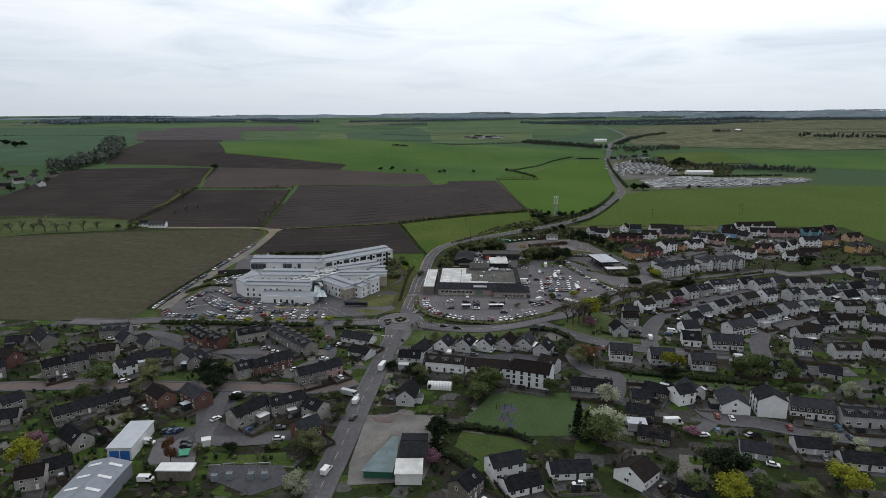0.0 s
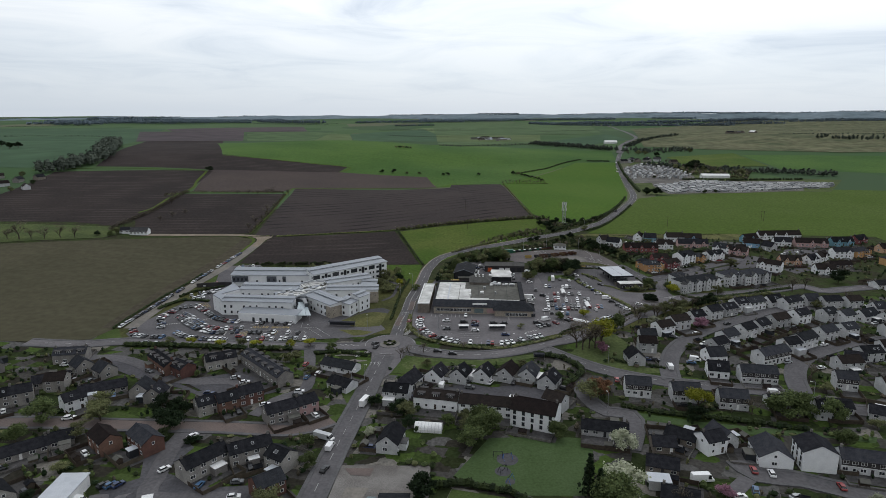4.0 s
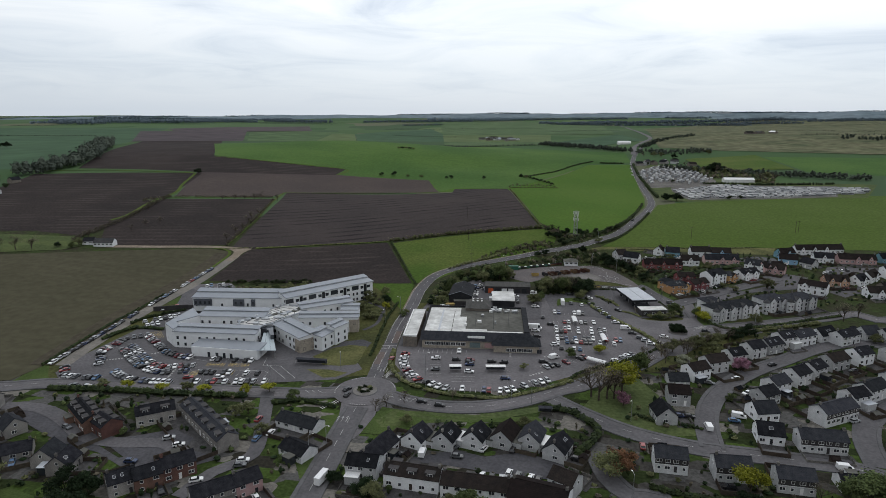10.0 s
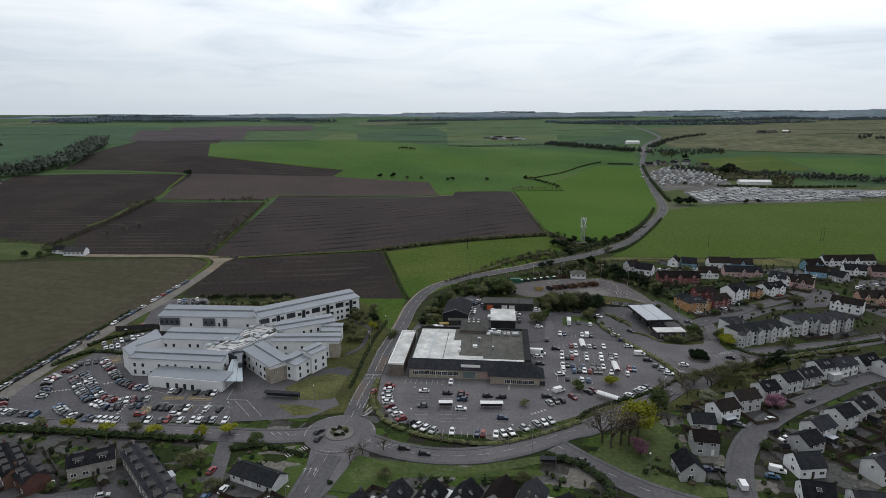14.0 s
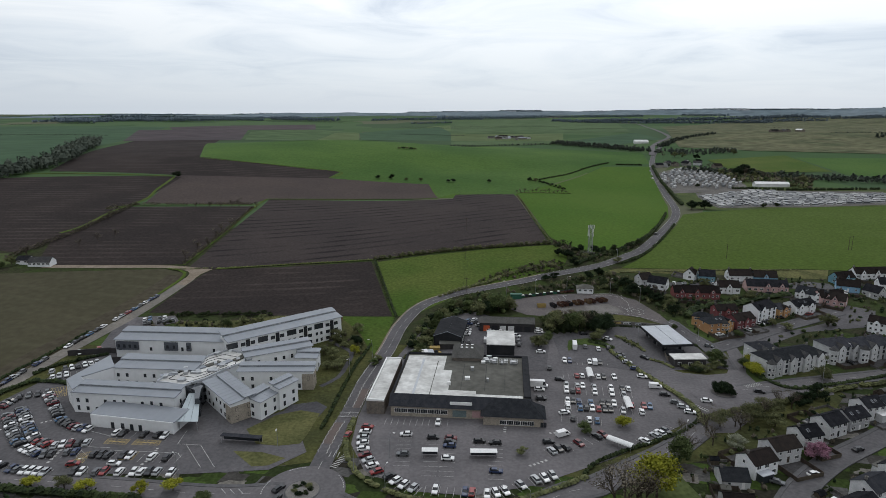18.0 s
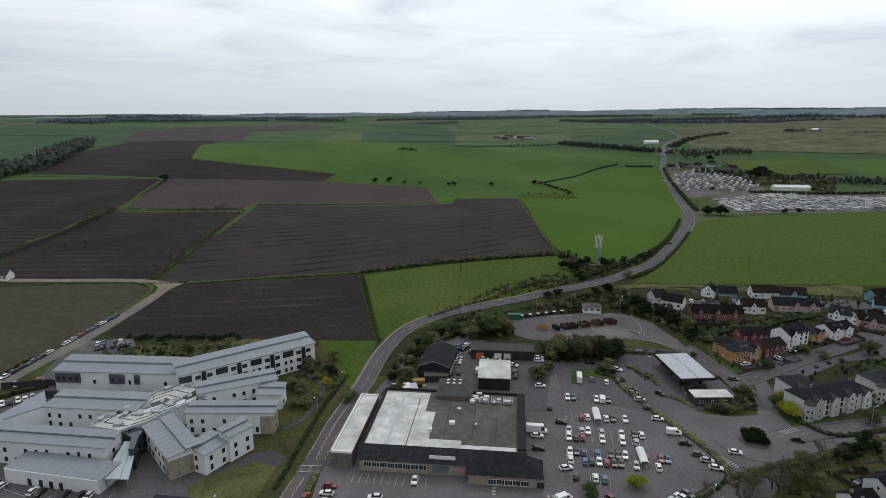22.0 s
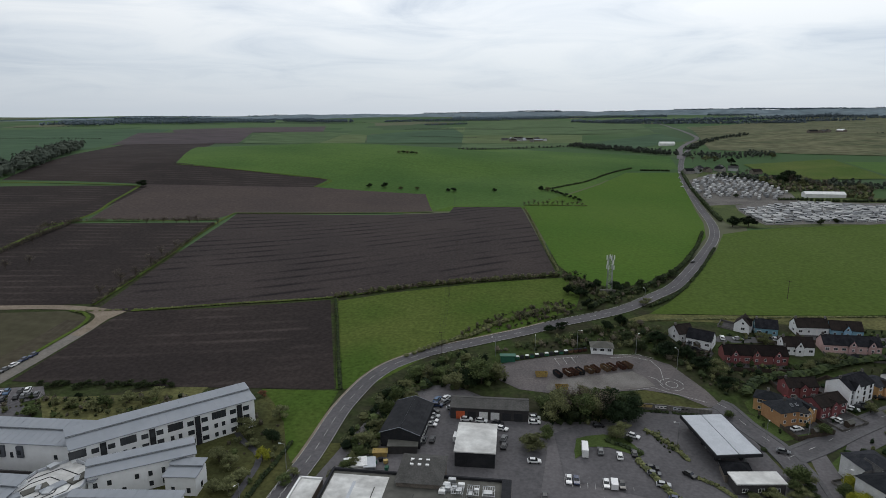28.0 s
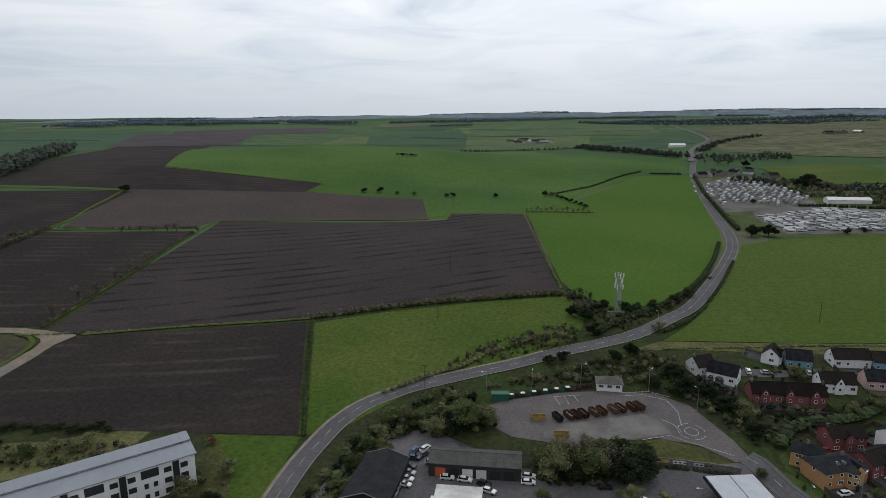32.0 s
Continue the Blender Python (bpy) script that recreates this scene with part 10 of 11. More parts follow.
def car(x, y, heading, paint, where, group):
    lift = 0.2
    d = 1.5
    e = (math.cos(radians(heading)), math.sin(radians(heading)))
    tilt = math.degrees(math.atan2(gz(x + e[0] * d, y + e[1] * d) - gz(x - e[0] * d, y - e[1] * d), 2 * d))
    m = pose(x, y, gz(x, y) + lift, 0, -tilt, heading)
    if paint < 10 and (group in ("cars along the lane", "cars between the coloured houses") or (group == "cars at the hospital" and y > 374)):
        FAR_CARS.extend(((LOT_BODIES[paint], m), (CAR_GLASS, m)))
        return
    if paint >= 10:
        body, gl, axle, words = VANS[paint]
        root = thing("van" if paint == 10 else "minibus" if paint == 11 else "lorry", m, f"{words} {where}", "van" if paint == 10 else "bus" if paint == 11 else "lorry", group)
    else:
        body, gl, axle = CAR_BODIES[paint], CAR_GLASS, 1.3
        root = thing("car", m, f"{PAINT_WORDS[paint]} car {where}", "car", group)
    joined = paint < 10 and group in ("cars at the hospital", "cars along the lane", "cars on driveways")
    shared("body", LOT_BODIES[paint] if joined else body, root, Matrix.Identity(4))
    shared("glazing", gl, root, Matrix.Identity(4))
    for wx in (-axle, axle) if not joined else ():
        for wy in (-0.8, 0.8):
            shared("wheel", WHEEL, root, pose(wx, wy, 0.32))


cg = random.Random(21)
WEIGHTS = (19, 16, 24, 21, 11, 3, 4, 2)


def row_of_cars(r, where, group, empty=0.08):
    x0, y0, x1, y1, n, cross = r
    h = math.degrees(math.atan2(y1 - y0, x1 - x0))
    for k in range(n):
        if cg.random() < empty:
            continue
        t = k / max(n - 1, 1)
        heading = h + (90 if cross else 0) + cg.choice((0, 180)) + cg.uniform(-2.5, 2.5)
        paint = cg.choices(range(8), WEIGHTS)[0]
        if cg.random() < 0.03:
            paint = 10
        car(x0 + (x1 - x0) * t + cg.uniform(-0.15, 0.15), y0 + (y1 - y0) * t + cg.uniform(-0.25, 0.25), heading, paint, where, group)


LETTERS = "wskgnrbd"


def park(rows, where, group):
    for line, bays in rows:
        for (x, y, a), c in zip(bay_spots(line, len(bays)), bays):
            if c == ".":
                continue
            paint = 10 if c == "v" else 11 if c == "m" else LETTERS.index(c) if c in LETTERS else cg.choices(range(8), WEIGHTS)[0]
            car(x + cg.uniform(-0.1, 0.1), y + cg.uniform(-0.25, 0.25), math.degrees(a) + 90 + cg.choice((0, 180)) + cg.uniform(-2, 2), paint, where, group)


park(HOSPITAL_BAYS, "parked in the hospital car park", "cars at the hospital")
park(MARKET_BAYS, "parked in the supermarket car park", "cars at the supermarket")
for r in [(-167.4, 345.6, -161.4, 407.4, 16, 0), (-160.9, 411.9, -151.3, 486.6, 17, 0), (-144.6, 324.1, -131.4, 323, 3, 0)]:
    row_of_cars(r, "parked along the lane", "cars along the lane", 0.12)
for where, rows in (
    ("parked in the western courts", [(-168.4, 297.8, 10, 0), (-106.4, 289.5, 40, 0), (-126.9, 291.3, -30, 3), (-86.1, 284.4, 20, 1), (-80.7, 280, 20, 0), (-92.2, 270.1, 0, 4), (-55.3, 271, 10, 0), (-55.4, 268.1, 10, 3), (-66.2, 260, 20, 0), (-138.1, 249.8, 15, 0), (-85.2, 236.9, 60, 0), (-58.7, 297.5, 80, 5), (-55.1, 284.2, 80, 6), (-51.2, 287.9, 80, 0)]), ("parked behind the terrace", [(3.1, 275.6, 80, 10), (13.4, 279.2, 30, 3), (23.5, 278.7, 60, 0), (33.2, 278.5, 70, 2), (-34.7, 229.5, 80, 10), (0.6, 311.2, -5, 2), (58.5, 305.6, -20, 2), (30.9, 265.2, 70, 0), (33.7, 264, 70, 3), (37.4, 262.8, 70, 0), (39.7, 262, 70, 2)]), ("parked in the estate street", [(104.1, 295.3, 85, 10), (118.3, 303.5, -20, 10), (115.4, 300.4, -10, 6), (131.2, 335.8, 20, 0), (153, 350.8, 25, 2), (159.6, 302.2, 20, 1), (174.2, 314.9, 25, 2), (187.9, 323, 25, 0), (138.4, 272, -10, 10), (77.1, 281.9, 80, 5), (100, 302.8, -10, 2), (118.1, 331, -30, 3), (171.5, 296.4, 20, 0)]),
    ("parked in the lane", [(-137.8, 250.4, 10, 0), (-101.5, 207.8, 60, 2), (-99.3, 207.8, 60, 6), (-97, 208.1, 60, 4), (-86.2, 216.4, 55, 0), (-71.3, 207.7, 80, 6), (-58.6, 201.9, 10, 0), (-60.1, 209.4, 10, 3), (-104.4, 199.8, -10, 10), (-90.8, 200, 0, 2), (-89.9, 197.3, 0, 2), (-94.7, 177.5, 0, 10)]), ("parked in the southern street", [(104.9, 218.1, 80, 5), (109.8, 216.4, 80, 0), (100.5, 207.4, 70, 6), (94.3, 204.1, 10, 0), (111.3, 204.4, 20, 1), (128.2, 209.9, 80, 5), (146.3, 209.7, 80, 6), (146.4, 203.1, 80, 4), (109.7, 185.6, -20, 0)]), ("on the main road", [(-26.9, 261.1, 72, 11), (-34, 216.2, 72, 2), (-37.9, 181.8, 72, 10), (-38, 235.4, -25, 12), (-29.3, 316.5, 75, 2)]),
    ("between the coloured houses", [(254, 492.6, 60, 0), (257, 494.4, 60, 1), (260, 496, 60, 3), (268, 497.6, 80, 0), (272, 498, 80, 2), (246, 460.2, -30, 2), (250, 462, -30, 5), (262, 462.4, 10, 0), (172.6, 467.4, -25, 0), (175.4, 469, -25, 2), (178, 470.6, -25, 3), (186.4, 476.2, -20, 2), (203, 480.2, 25, 5), (152, 474, 20, 5), (146, 475.4, -20, 2), (152.4, 521.8, 0, 1), (166.4, 523.4, 0, 3), (145.8, 522.2, 80, 0)]), ("beside the pink tree", [(86, 212.2, 5, 11)]), ("in the court behind the cottages", [(22.4, 263.4, 80, 0), (25.4, 262.8, 80, 2), (28.4, 262.2, 80, 1), (31.8, 261.8, 78, 3), (36.2, 261.2, 75, 0), (14.6, 274, -10, 3), (-2.6, 274.6, 10, 2)]), ("near the far roundabout", [(139.2, 391.6, -15, 2), (115.6, 382.3, -10, 0), (126.8, 373, -15, 0), (136.6, 439, -20, 3)]), ("beside the car park hedge", [(92.9, 426.4, -8, 2), (92.8, 423.3, -8, 3), (94.2, 417.9, -8, 1), (96, 411.2, -10, 4), (96.9, 403.4, -10, 0), (99.6, 393.7, -5, 10), (101.3, 387, -12, 2), (103.4, 380.4, -14, 3), (105, 377, -14, 1), (106.3, 373, -16, 0), (62.4, 398.6, -8, 2), (59.5, 409.6, 85, 2), (57.6, 426.8, 0, 0), (73.8, 433.8, 85, 11), (78.8, 434.2, 85, 3), (84.4, 432, 85, 0), (89.2, 434, 85, 2), (52.3, 350, 5, 2), (57.8, 355, 30, 10), (60.5, 370.5, 15, 0)]), ("near the petrol station", [(59, 449.8, 0, 0), (59.2, 452.7, 0, 0), (91.1, 444.2, -30, 0), (103.3, 423.8, -50, 2), (165.4, 632.5, 60, 2), (80.6, 449.7, 5, 2)]), ("on the hospital drive", [(-100.3, 332.6, 12, 5), (-87.1, 333, 0, 0), (-15.6, 352.2, 80, 5), (-30.1, 321.1, 60, 2), (7.6, 308.3, -5, 2)]), ("on the hill road", [(269.5, 1038.5, 95, 0), (253, 968.9, 100, 0), (258.6, 996.2, 280, 1), (245.9, 939.7, 105, 0), (400.2, 1433.8, 80, 0), (425.1, 1500.1, 60, 2)]), ("parked in the service yard", [(23.6, 446.3, -15, 0), (23.9, 449, -15, 0), (24.1, 452, -15, 1), (23.8, 455.1, -15, 2), (24.6, 459.4, -5, 4), (27.4, 464.6, 60, 0), (27.6, 461.8, 50, 3), (24.2, 463.4, 70, 6), (31.6, 453.6, 5, 4), (30.2, 457.6, 5, 1), (35.6, 450.3, 0, 0), (40.8, 449.6, -10, 0), (46.4, 448.2, -20, 2), (47.8, 445, -20, 0), (48.4, 439, 75, 3), (48.4, 434.6, 80, 2), (22.2, 436.6, 85, 3), (25, 437, 85, 2), (19.6, 437.4, 85, 7), (33, 438.5, 85, 10)])):
    for x, y, heading, paint in rows:
        car(x, y, heading, paint, where, "cars " + where)


v_all, f_all, m_all, mats = [], [], [], []
for me, m in FAR_CARS:
    k = len(v_all)
    v_all += [m @ v.co for v in me.vertices]
    for p in me.polygons:
        f_all.append([k + q for q in p.vertices])
        mt = me.materials[p.material_index]
        if mt not in mats:
            mats.append(mt)
        m_all.append(mats.index(mt))
ob = mesh_object("parked_cars", v_all, f_all, mats[0])
for mt in mats[1:]:
    ob.data.materials.append(mt)
ob.data.polygons.foreach_set("material_index", m_all)
tagged(ob, "many far parked cars along the lane, behind the hospital and between coloured houses", "car", kind="stuff")


# ---- caravans ----
def caravan_field(pts, spacing, lengthwise, label):
    p = [Vector(q) for q in pts]
    lo = Vector((min(q.x for q in p), min(q.y for q in p)))
    hi = Vector((max(q.x for q in p), max(q.y for q in p)))
    bm = bmesh.new()

    def inside(x, y):
        odd = False
        for a, b in zip(p, p[1:] + p[:1]):
            if (a.y > y) != (b.y > y) and x < (b.x - a.x) * (y - a.y) / (b.y - a.y) + a.x:
                odd = not odd
        return odd

    y = lo.y
    while y < hi.y:
        x = lo.x
        while x < hi.x:
            if inside(x, y) and cg.random() < 0.9:
                m = pose(x, y, gz(x, y), 0, 0, cg.uniform(-6, 6) + (-22 if lengthwise else 58))
                L_, H_ = (cg.uniform(5.0, 7.2), cg.uniform(2.1, 2.6)) if lengthwise else (cg.uniform(8.0, 10.0), cg.uniform(2.6, 3.1))
                v = box(bm, -L_ / 2, L_ / 2, -1.25, 1.25, 0.4, H_, m)
                for q in v[4:]:
                    q.co = m @ Vector(((m.inverted() @ q.co).x * 0.93, (m.inverted() @ q.co).y * 0.86, (m.inverted() @ q.co).z))
                k = len(bm.faces)
                box(bm, -L_ / 2 + 0.4, L_ / 2 - 0.4, -1.29, 1.29, 1.15, 1.7, m)
                bm.faces.ensure_lookup_table()
                for f in bm.faces[k:]:
                    f.material_index = 1
            x += spacing[0] * cg.uniform(0.9, 1.2)
        y += spacing[1]
    me = bpy.data.meshes.new("caravans")
    bm.to_mesh(me)
    bm.free()
    me.materials.append(M["caravan"])
    me.materials.append(M["pane"])
    tagged(new("caravans", me), label, "caravans", kind="stuff")


caravan_field([(248.7, 926.9), (266.4, 977.2), (301.7, 1020.8), (328.3, 1001.4), (342.6, 957.1), (334.9, 888.4), (303.8, 858.9), (268.4, 886.2), (245.8, 869.9)], (7.6, 9.6), False, "rows of white static caravans")
caravan_field([(256, 813.8), (295.2, 834.4), (332.4, 846.7), (375.1, 824.2), (450.3, 818.5), (484, 819), (464, 788), (422.1, 776.5), (340.3, 762.3), (308.7, 764.2), (283.5, 763.3), (255.6, 756.1), (258, 777.9)], (7.4, 4.4), True, "rows of white touring caravans for sale")


# ---- street furniture and yards ----
def lamp_parts(root, high):
    bm = bmesh.new()
    tube(bm, (0, 0, -0.5), (0, 0, high), 0.11, 0.06, 7)
    part("pole", bm, M["steel"], root)
    bm = bmesh.new()
    tube(bm, (0, 0, high), (1.4, 0, high + 0.25), 0.05, 0.045, 6)
    part("arm", bm, M["steel"], root)
    bm = bmesh.new()
    box(bm, 1.25, 1.95, -0.15, 0.15, high + 0.2, high + 0.34)
    part("lantern", bm, M["plastic_white"], root)


first = None
for k, (x, y) in enumerate([(-9.5, 330.5), (1.5, 321.4), (-62.8, 325.8), (-89.5, 323.5), (-36.7, 341.8), (0.4, 339.8), (97.2, 350.5), (42.9, 311.6)] + [(45.6, 500.4), (62.3, 503.5), (80.5, 507.6), (104.6, 504.8), (118.5, 493.5), (104.3, 440.4), (133.7, 445.1), (143.2, 417.7), (149.8, 450.7), (119.2, 555.2), (-18, 418.7), (-24.1, 398.5)] + [(-29.6, 279.2), (-34, 272.9), (66.4, 254), (150.8, 266), (77.7, 299.4), (35.3, 314.1), (168.4, 401.5), (190.6, 422.2)]):
    m = pose(x, y, gz(x, y), 0, 0, 70 * k)
    if first is None:
        first = thing("street_lamp", m, "slim grey steel street lamp", "street lamp", "street lamps")
        lamp_parts(first, 8.5)
    else:
        copy_thing(first, m)

pole_tops = []
for k, (x, y) in enumerate([(22.7, 502.2), (21, 567.1), (20.7, 642.5), (195.7, 573.7), (290.3, 601.1), (293.3, 602.5)]):
    pole = thing("power_pole", pose(x, y, gz(x, y), 0, 0, 80), "wooden power pole with a cross arm", "power pole", "power poles")
    bm = bmesh.new()
    tube(bm, (0, 0, -1), (0, 0, 10), 0.16, 0.11, 7)
    part("pole", bm, M["wood"], pole)
    bm = bmesh.new()
    box(bm, -0.06, 0.06, -1.2, 1.2, 9.5, 9.65)
    part("cross_arm", bm, M["wood"], pole)
    if k < 3:
        pole_tops.append(Vector((x, y, gz(x, y) + 9.65)))
pole_tops = [Vector((19, 432, 11))] + pole_tops + [Vector((8, 830, 30))]
for k, (a, b) in enumerate(zip(pole_tops, pole_tops[1:])):
    for s in (-1.1, 0, 1.1):
        cu = bpy.data.curves.new("wire", "CURVE")
        cu.dimensions, cu.bevel_depth, cu.bevel_resolution = "3D", 0.025, 0
        sp = cu.splines.new("POLY")
        sp.points.add(12)
        for i in range(13):
            t = i / 12
            q = a.lerp(b, t)
            sp.points[i].co = (q.x + s, q.y, q.z - 6 * t * (1 - t), 1)
        cu.materials.append(M["dark_steel"])
        tagged(new("power_line", cu), "thin dark overhead power wire", "power line", "power lines")


def shelter(x, y, yaw, label, name="bus_shelter", L=5.0, D=1.8, category="shelter", roof="white_sheet"):
    root = thing(name, pose(x, y, gz(x, y) + 0.2, 0, 0, yaw), label, category)
    for px in (-L / 2 + 0.1, L / 2 - 0.1):
        for py in (-D / 2 + 0.1, D / 2 - 0.1):
            bm = bmesh.new()
            tube(bm, (px, py, -0.4), (px, py, 2.3), 0.05, 0.05, 6)
            part("post", bm, M["steel"], root)
    bm = bmesh.new()
    box(bm, -L / 2 - 0.1, L / 2 + 0.1, -D / 2 - 0.15, D / 2 + 0.15, 2.3, 2.42)
    part("roof", bm, M[roof], root)
    bm = bmesh.new()
    box(bm, -L / 2 + 0.1, L / 2 - 0.1, D / 2 - 0.13, D / 2 - 0.08, 0.2, 2.2)
    part("back_pane", bm, M["pane"], root)


for (x, y, yaw), L_ in zip([(-50.9, 347.3, -5), (47.2, 304, 0)], (14, 5)):
    shelter(x, y, yaw, "dark glazed shelter with a dark flat roof", "bus_shelter" if L_ < 8 else "cycle_shelter", L_, 2.0, roof="slate_mid")
for x, y, yaw, L_ in ((13.3, 340.5, 2, 5.0), (30.6, 340.5, 2, 8.4)):
    shelter(x, y, yaw, "glazed trolley shelter with a white flat roof", "trolley_shelter", L_, 2.2)
for x, y, yaw in ((75.3, 402.6, 87), (84.8, 376.4, 87), (75.6, 348.9, -38)):
    bay_shelter = thing("trolley_shelter", pose(x, y, gz(x, y) + 0.2, 0, 0, yaw), "long trolley shelter with a curved white roof", "shelter", "trolley shelters")
    for k in range(3):
        for py in (-1.15, 1.15):
            bm = bmesh.new()
            tube(bm, (-4.2 + 4.2 * k, py, -0.4), (-4.2 + 4.2 * k, py, 1.8), 0.05, 0.05, 6)
            part("post", bm, M["steel"], bay_shelter)
    bm = bmesh.new()
    arc = [(-1.3 * math.cos(math.pi * i / 8), 1.75 + 0.75 * math.sin(math.pi * i / 8)) for i in range(9)]
    rows_ = [[bm.verts.new((e, a, b + d)) for a, b in arc] for d in (0.0, 0.06) for e in (-4.4, 4.4)]
    for i in range(8):
        bm.faces.new((rows_[2][i], rows_[3][i], rows_[3][i + 1], rows_[2][i + 1]))
        bm.faces.new((rows_[0][i + 1], rows_[1][i + 1], rows_[1][i], rows_[0][i]))
        for a, b in ((0, 2), (3, 1)):
            bm.faces.new((rows_[a][i], rows_[b][i], rows_[b][i + 1], rows_[a][i + 1]))
    for i in (0, 8):
        bm.faces.new((rows_[0][i], rows_[1][i], rows_[3][i], rows_[2][i]))
    part("curved_roof", bm, M["white_sheet"], bay_shelter)


def skip(x, y, yaw, key):
    root = thing("waste_skip", pose(x, y, gz(x, y) + 0.15, 0, 0, yaw), {"rust": "open rusty steel waste skip in the depot", "red_paint": "open red steel waste skip in the depot", "dark_steel": "open black steel waste skip in the depot"}.get(key, "yellow steel waste skip in the depot"), "skip", "waste skips")
    bm = bmesh.new()
    L_, W_, H_ = 5.0, 1.9, 1.8
    prof = [(-L_ / 2, H_), (-L_ / 2 + 0.6, 0), (L_ / 2 - 0.3, 0), (L_ / 2, H_)]
    a = [bm.verts.new((px, -W_ / 2, pz)) for px, pz in prof]
    b = [bm.verts.new((px, W_ / 2, pz)) for px, pz in prof]
    c = [bm.verts.new((px * 0.96, -W_ / 2 + 0.1, max(pz - 0.02, 0.5))) for px, pz in prof]
    d = [bm.verts.new((px * 0.96, W_ / 2 - 0.1, max(pz - 0.02, 0.5))) for px, pz in prof]
    for q in (a, b[::-1], c[::-1], d):
        bm.faces.new(q)
    for i in range(3):
        bm.faces.new((a[i + 1], a[i], b[i], b[i + 1]))
        bm.faces.new((c[i], c[i + 1], d[i + 1], d[i]))
    for p_, q_ in ((a, c), (d, b)):
        bm.faces.new((p_[0], p_[3], q_[3], q_[0]))
    part("body", bm, M[key], root)
    bm = bmesh.new()
    heap = [[bm.verts.new((-2.3 + 4.6 * i / 8, -0.84 + 1.68 * j / 4, 0.75 + cg.uniform(0, 0.75) * (0 < j < 4))) for j in range(5)] for i in range(9)]
    for i in range(8):
        for j in range(4):
            bm.faces.new((heap[i][j], heap[i + 1][j], heap[i + 1][j + 1], heap[i][j + 1]))
    part("waste", bm, M[("wood", "rust", "stone")[int(x) % 3]], root, "heaped mixed waste")


for k, (x, y) in enumerate([(70.2, 484.6), (74.2, 485.9), (76.6, 486.6), (79.2, 487.4), (83, 488.6), (85.6, 489.6), (89.8, 490.8), (92.4, 491.7), (96.4, 492.8), (99, 493.6)]):
    skip(x, y, 118 + (k * 7) % 5 - 2, ("dark_steel", "rust", "rust", "dark_steel", "rust", "rust", "rust", "rust", "rust", "rust")[k])
for x, y in [(63.6, 484), (70.6, 474.4)]:
    skip(x, y, 4, "yellow_paint_steel")
wall_top = thing("retaining_wall", pose(108.5, 462.2, gz(108.5, 462.2)), "weathered grey retaining wall below the depot slope", "wall")
for k, (a, b) in enumerate(zip([(96.2, 463.2), (102, 463.0), (108, 462.4), (114.5, 461.6)], [(102, 463.0), (108, 462.4), (114.5, 461.6), (121.6, 460.4)])):
    a, b = Vector(a), Vector(b)
    bm = bmesh.new()
    box(bm, 0.02, (b - a).length - 0.02, -0.2, 0.2, -0.8, 2.3)
    u = part("panel", bm, M["chimney"], wall_top)
    u.matrix_local = pose(a.x - 108.5, a.y - 462.2, gz((a.x + b.x) / 2, (a.y + b.y) / 2) - gz(108.5, 462.2), 0, 0, math.degrees(math.atan2(b.y - a.y, b.x - a.x)))
    if k < 3:
        bm = bmesh.new()
        box(bm, 0.6, 5.4 - k, -0.28, -0.21, 0.9, 1.9)
        part("banner", bm, M[("yellow_paint", "white_sheet", "canopy_sheet")[k]], u, "plain banner board")
        bm = bmesh.new()
        for q in range(2 + k):
            box(bm, 1.0 + 1.3 * q, 1.8 + 1.3 * q, -0.3, -0.285, 1.2, 1.6)
        part("lettering_bar", bm, M["dark_steel"], u, "dark bars on the banner")
b0, b1 = [Vector(q) for q in [(54.7, 497.6), (83.6, 506.1)]]
for k in range(15):
    q = b0.lerp(b1, k / 14)
    root = thing("bottle_bank", pose(q.x, q.y, gz(q.x, q.y) + 0.1, 0, 0, 10), "dark recycling bin at the depot edge", "bin", "recycling bins")
    bm = bmesh.new()
    box(bm, -0.8, 0.8, -0.6, 0.6, 0.1, 1.3)
    part("body", bm, M["rust" if k > 10 else "dark_steel" if k % 3 else "green_paint"], root)
    bm = bmesh.new()
    v = box(bm, -0.8, 0.8, -0.62, 0.62, 1.3, 1.6)
    for i in v[4:]:
        i.co.x *= 0.7
        i.co.y *= 0.6
    part("lid", bm, M["dark_steel" if k > 10 or k % 2 else "plastic_white"], root)
shed("depot_container", b0.x - 4, b0.y - 1.5, 4, 6, 2.4, 2.5, "green_paint", "green_paint", "green steel container at the depot", "flat", 0, 0, "container")


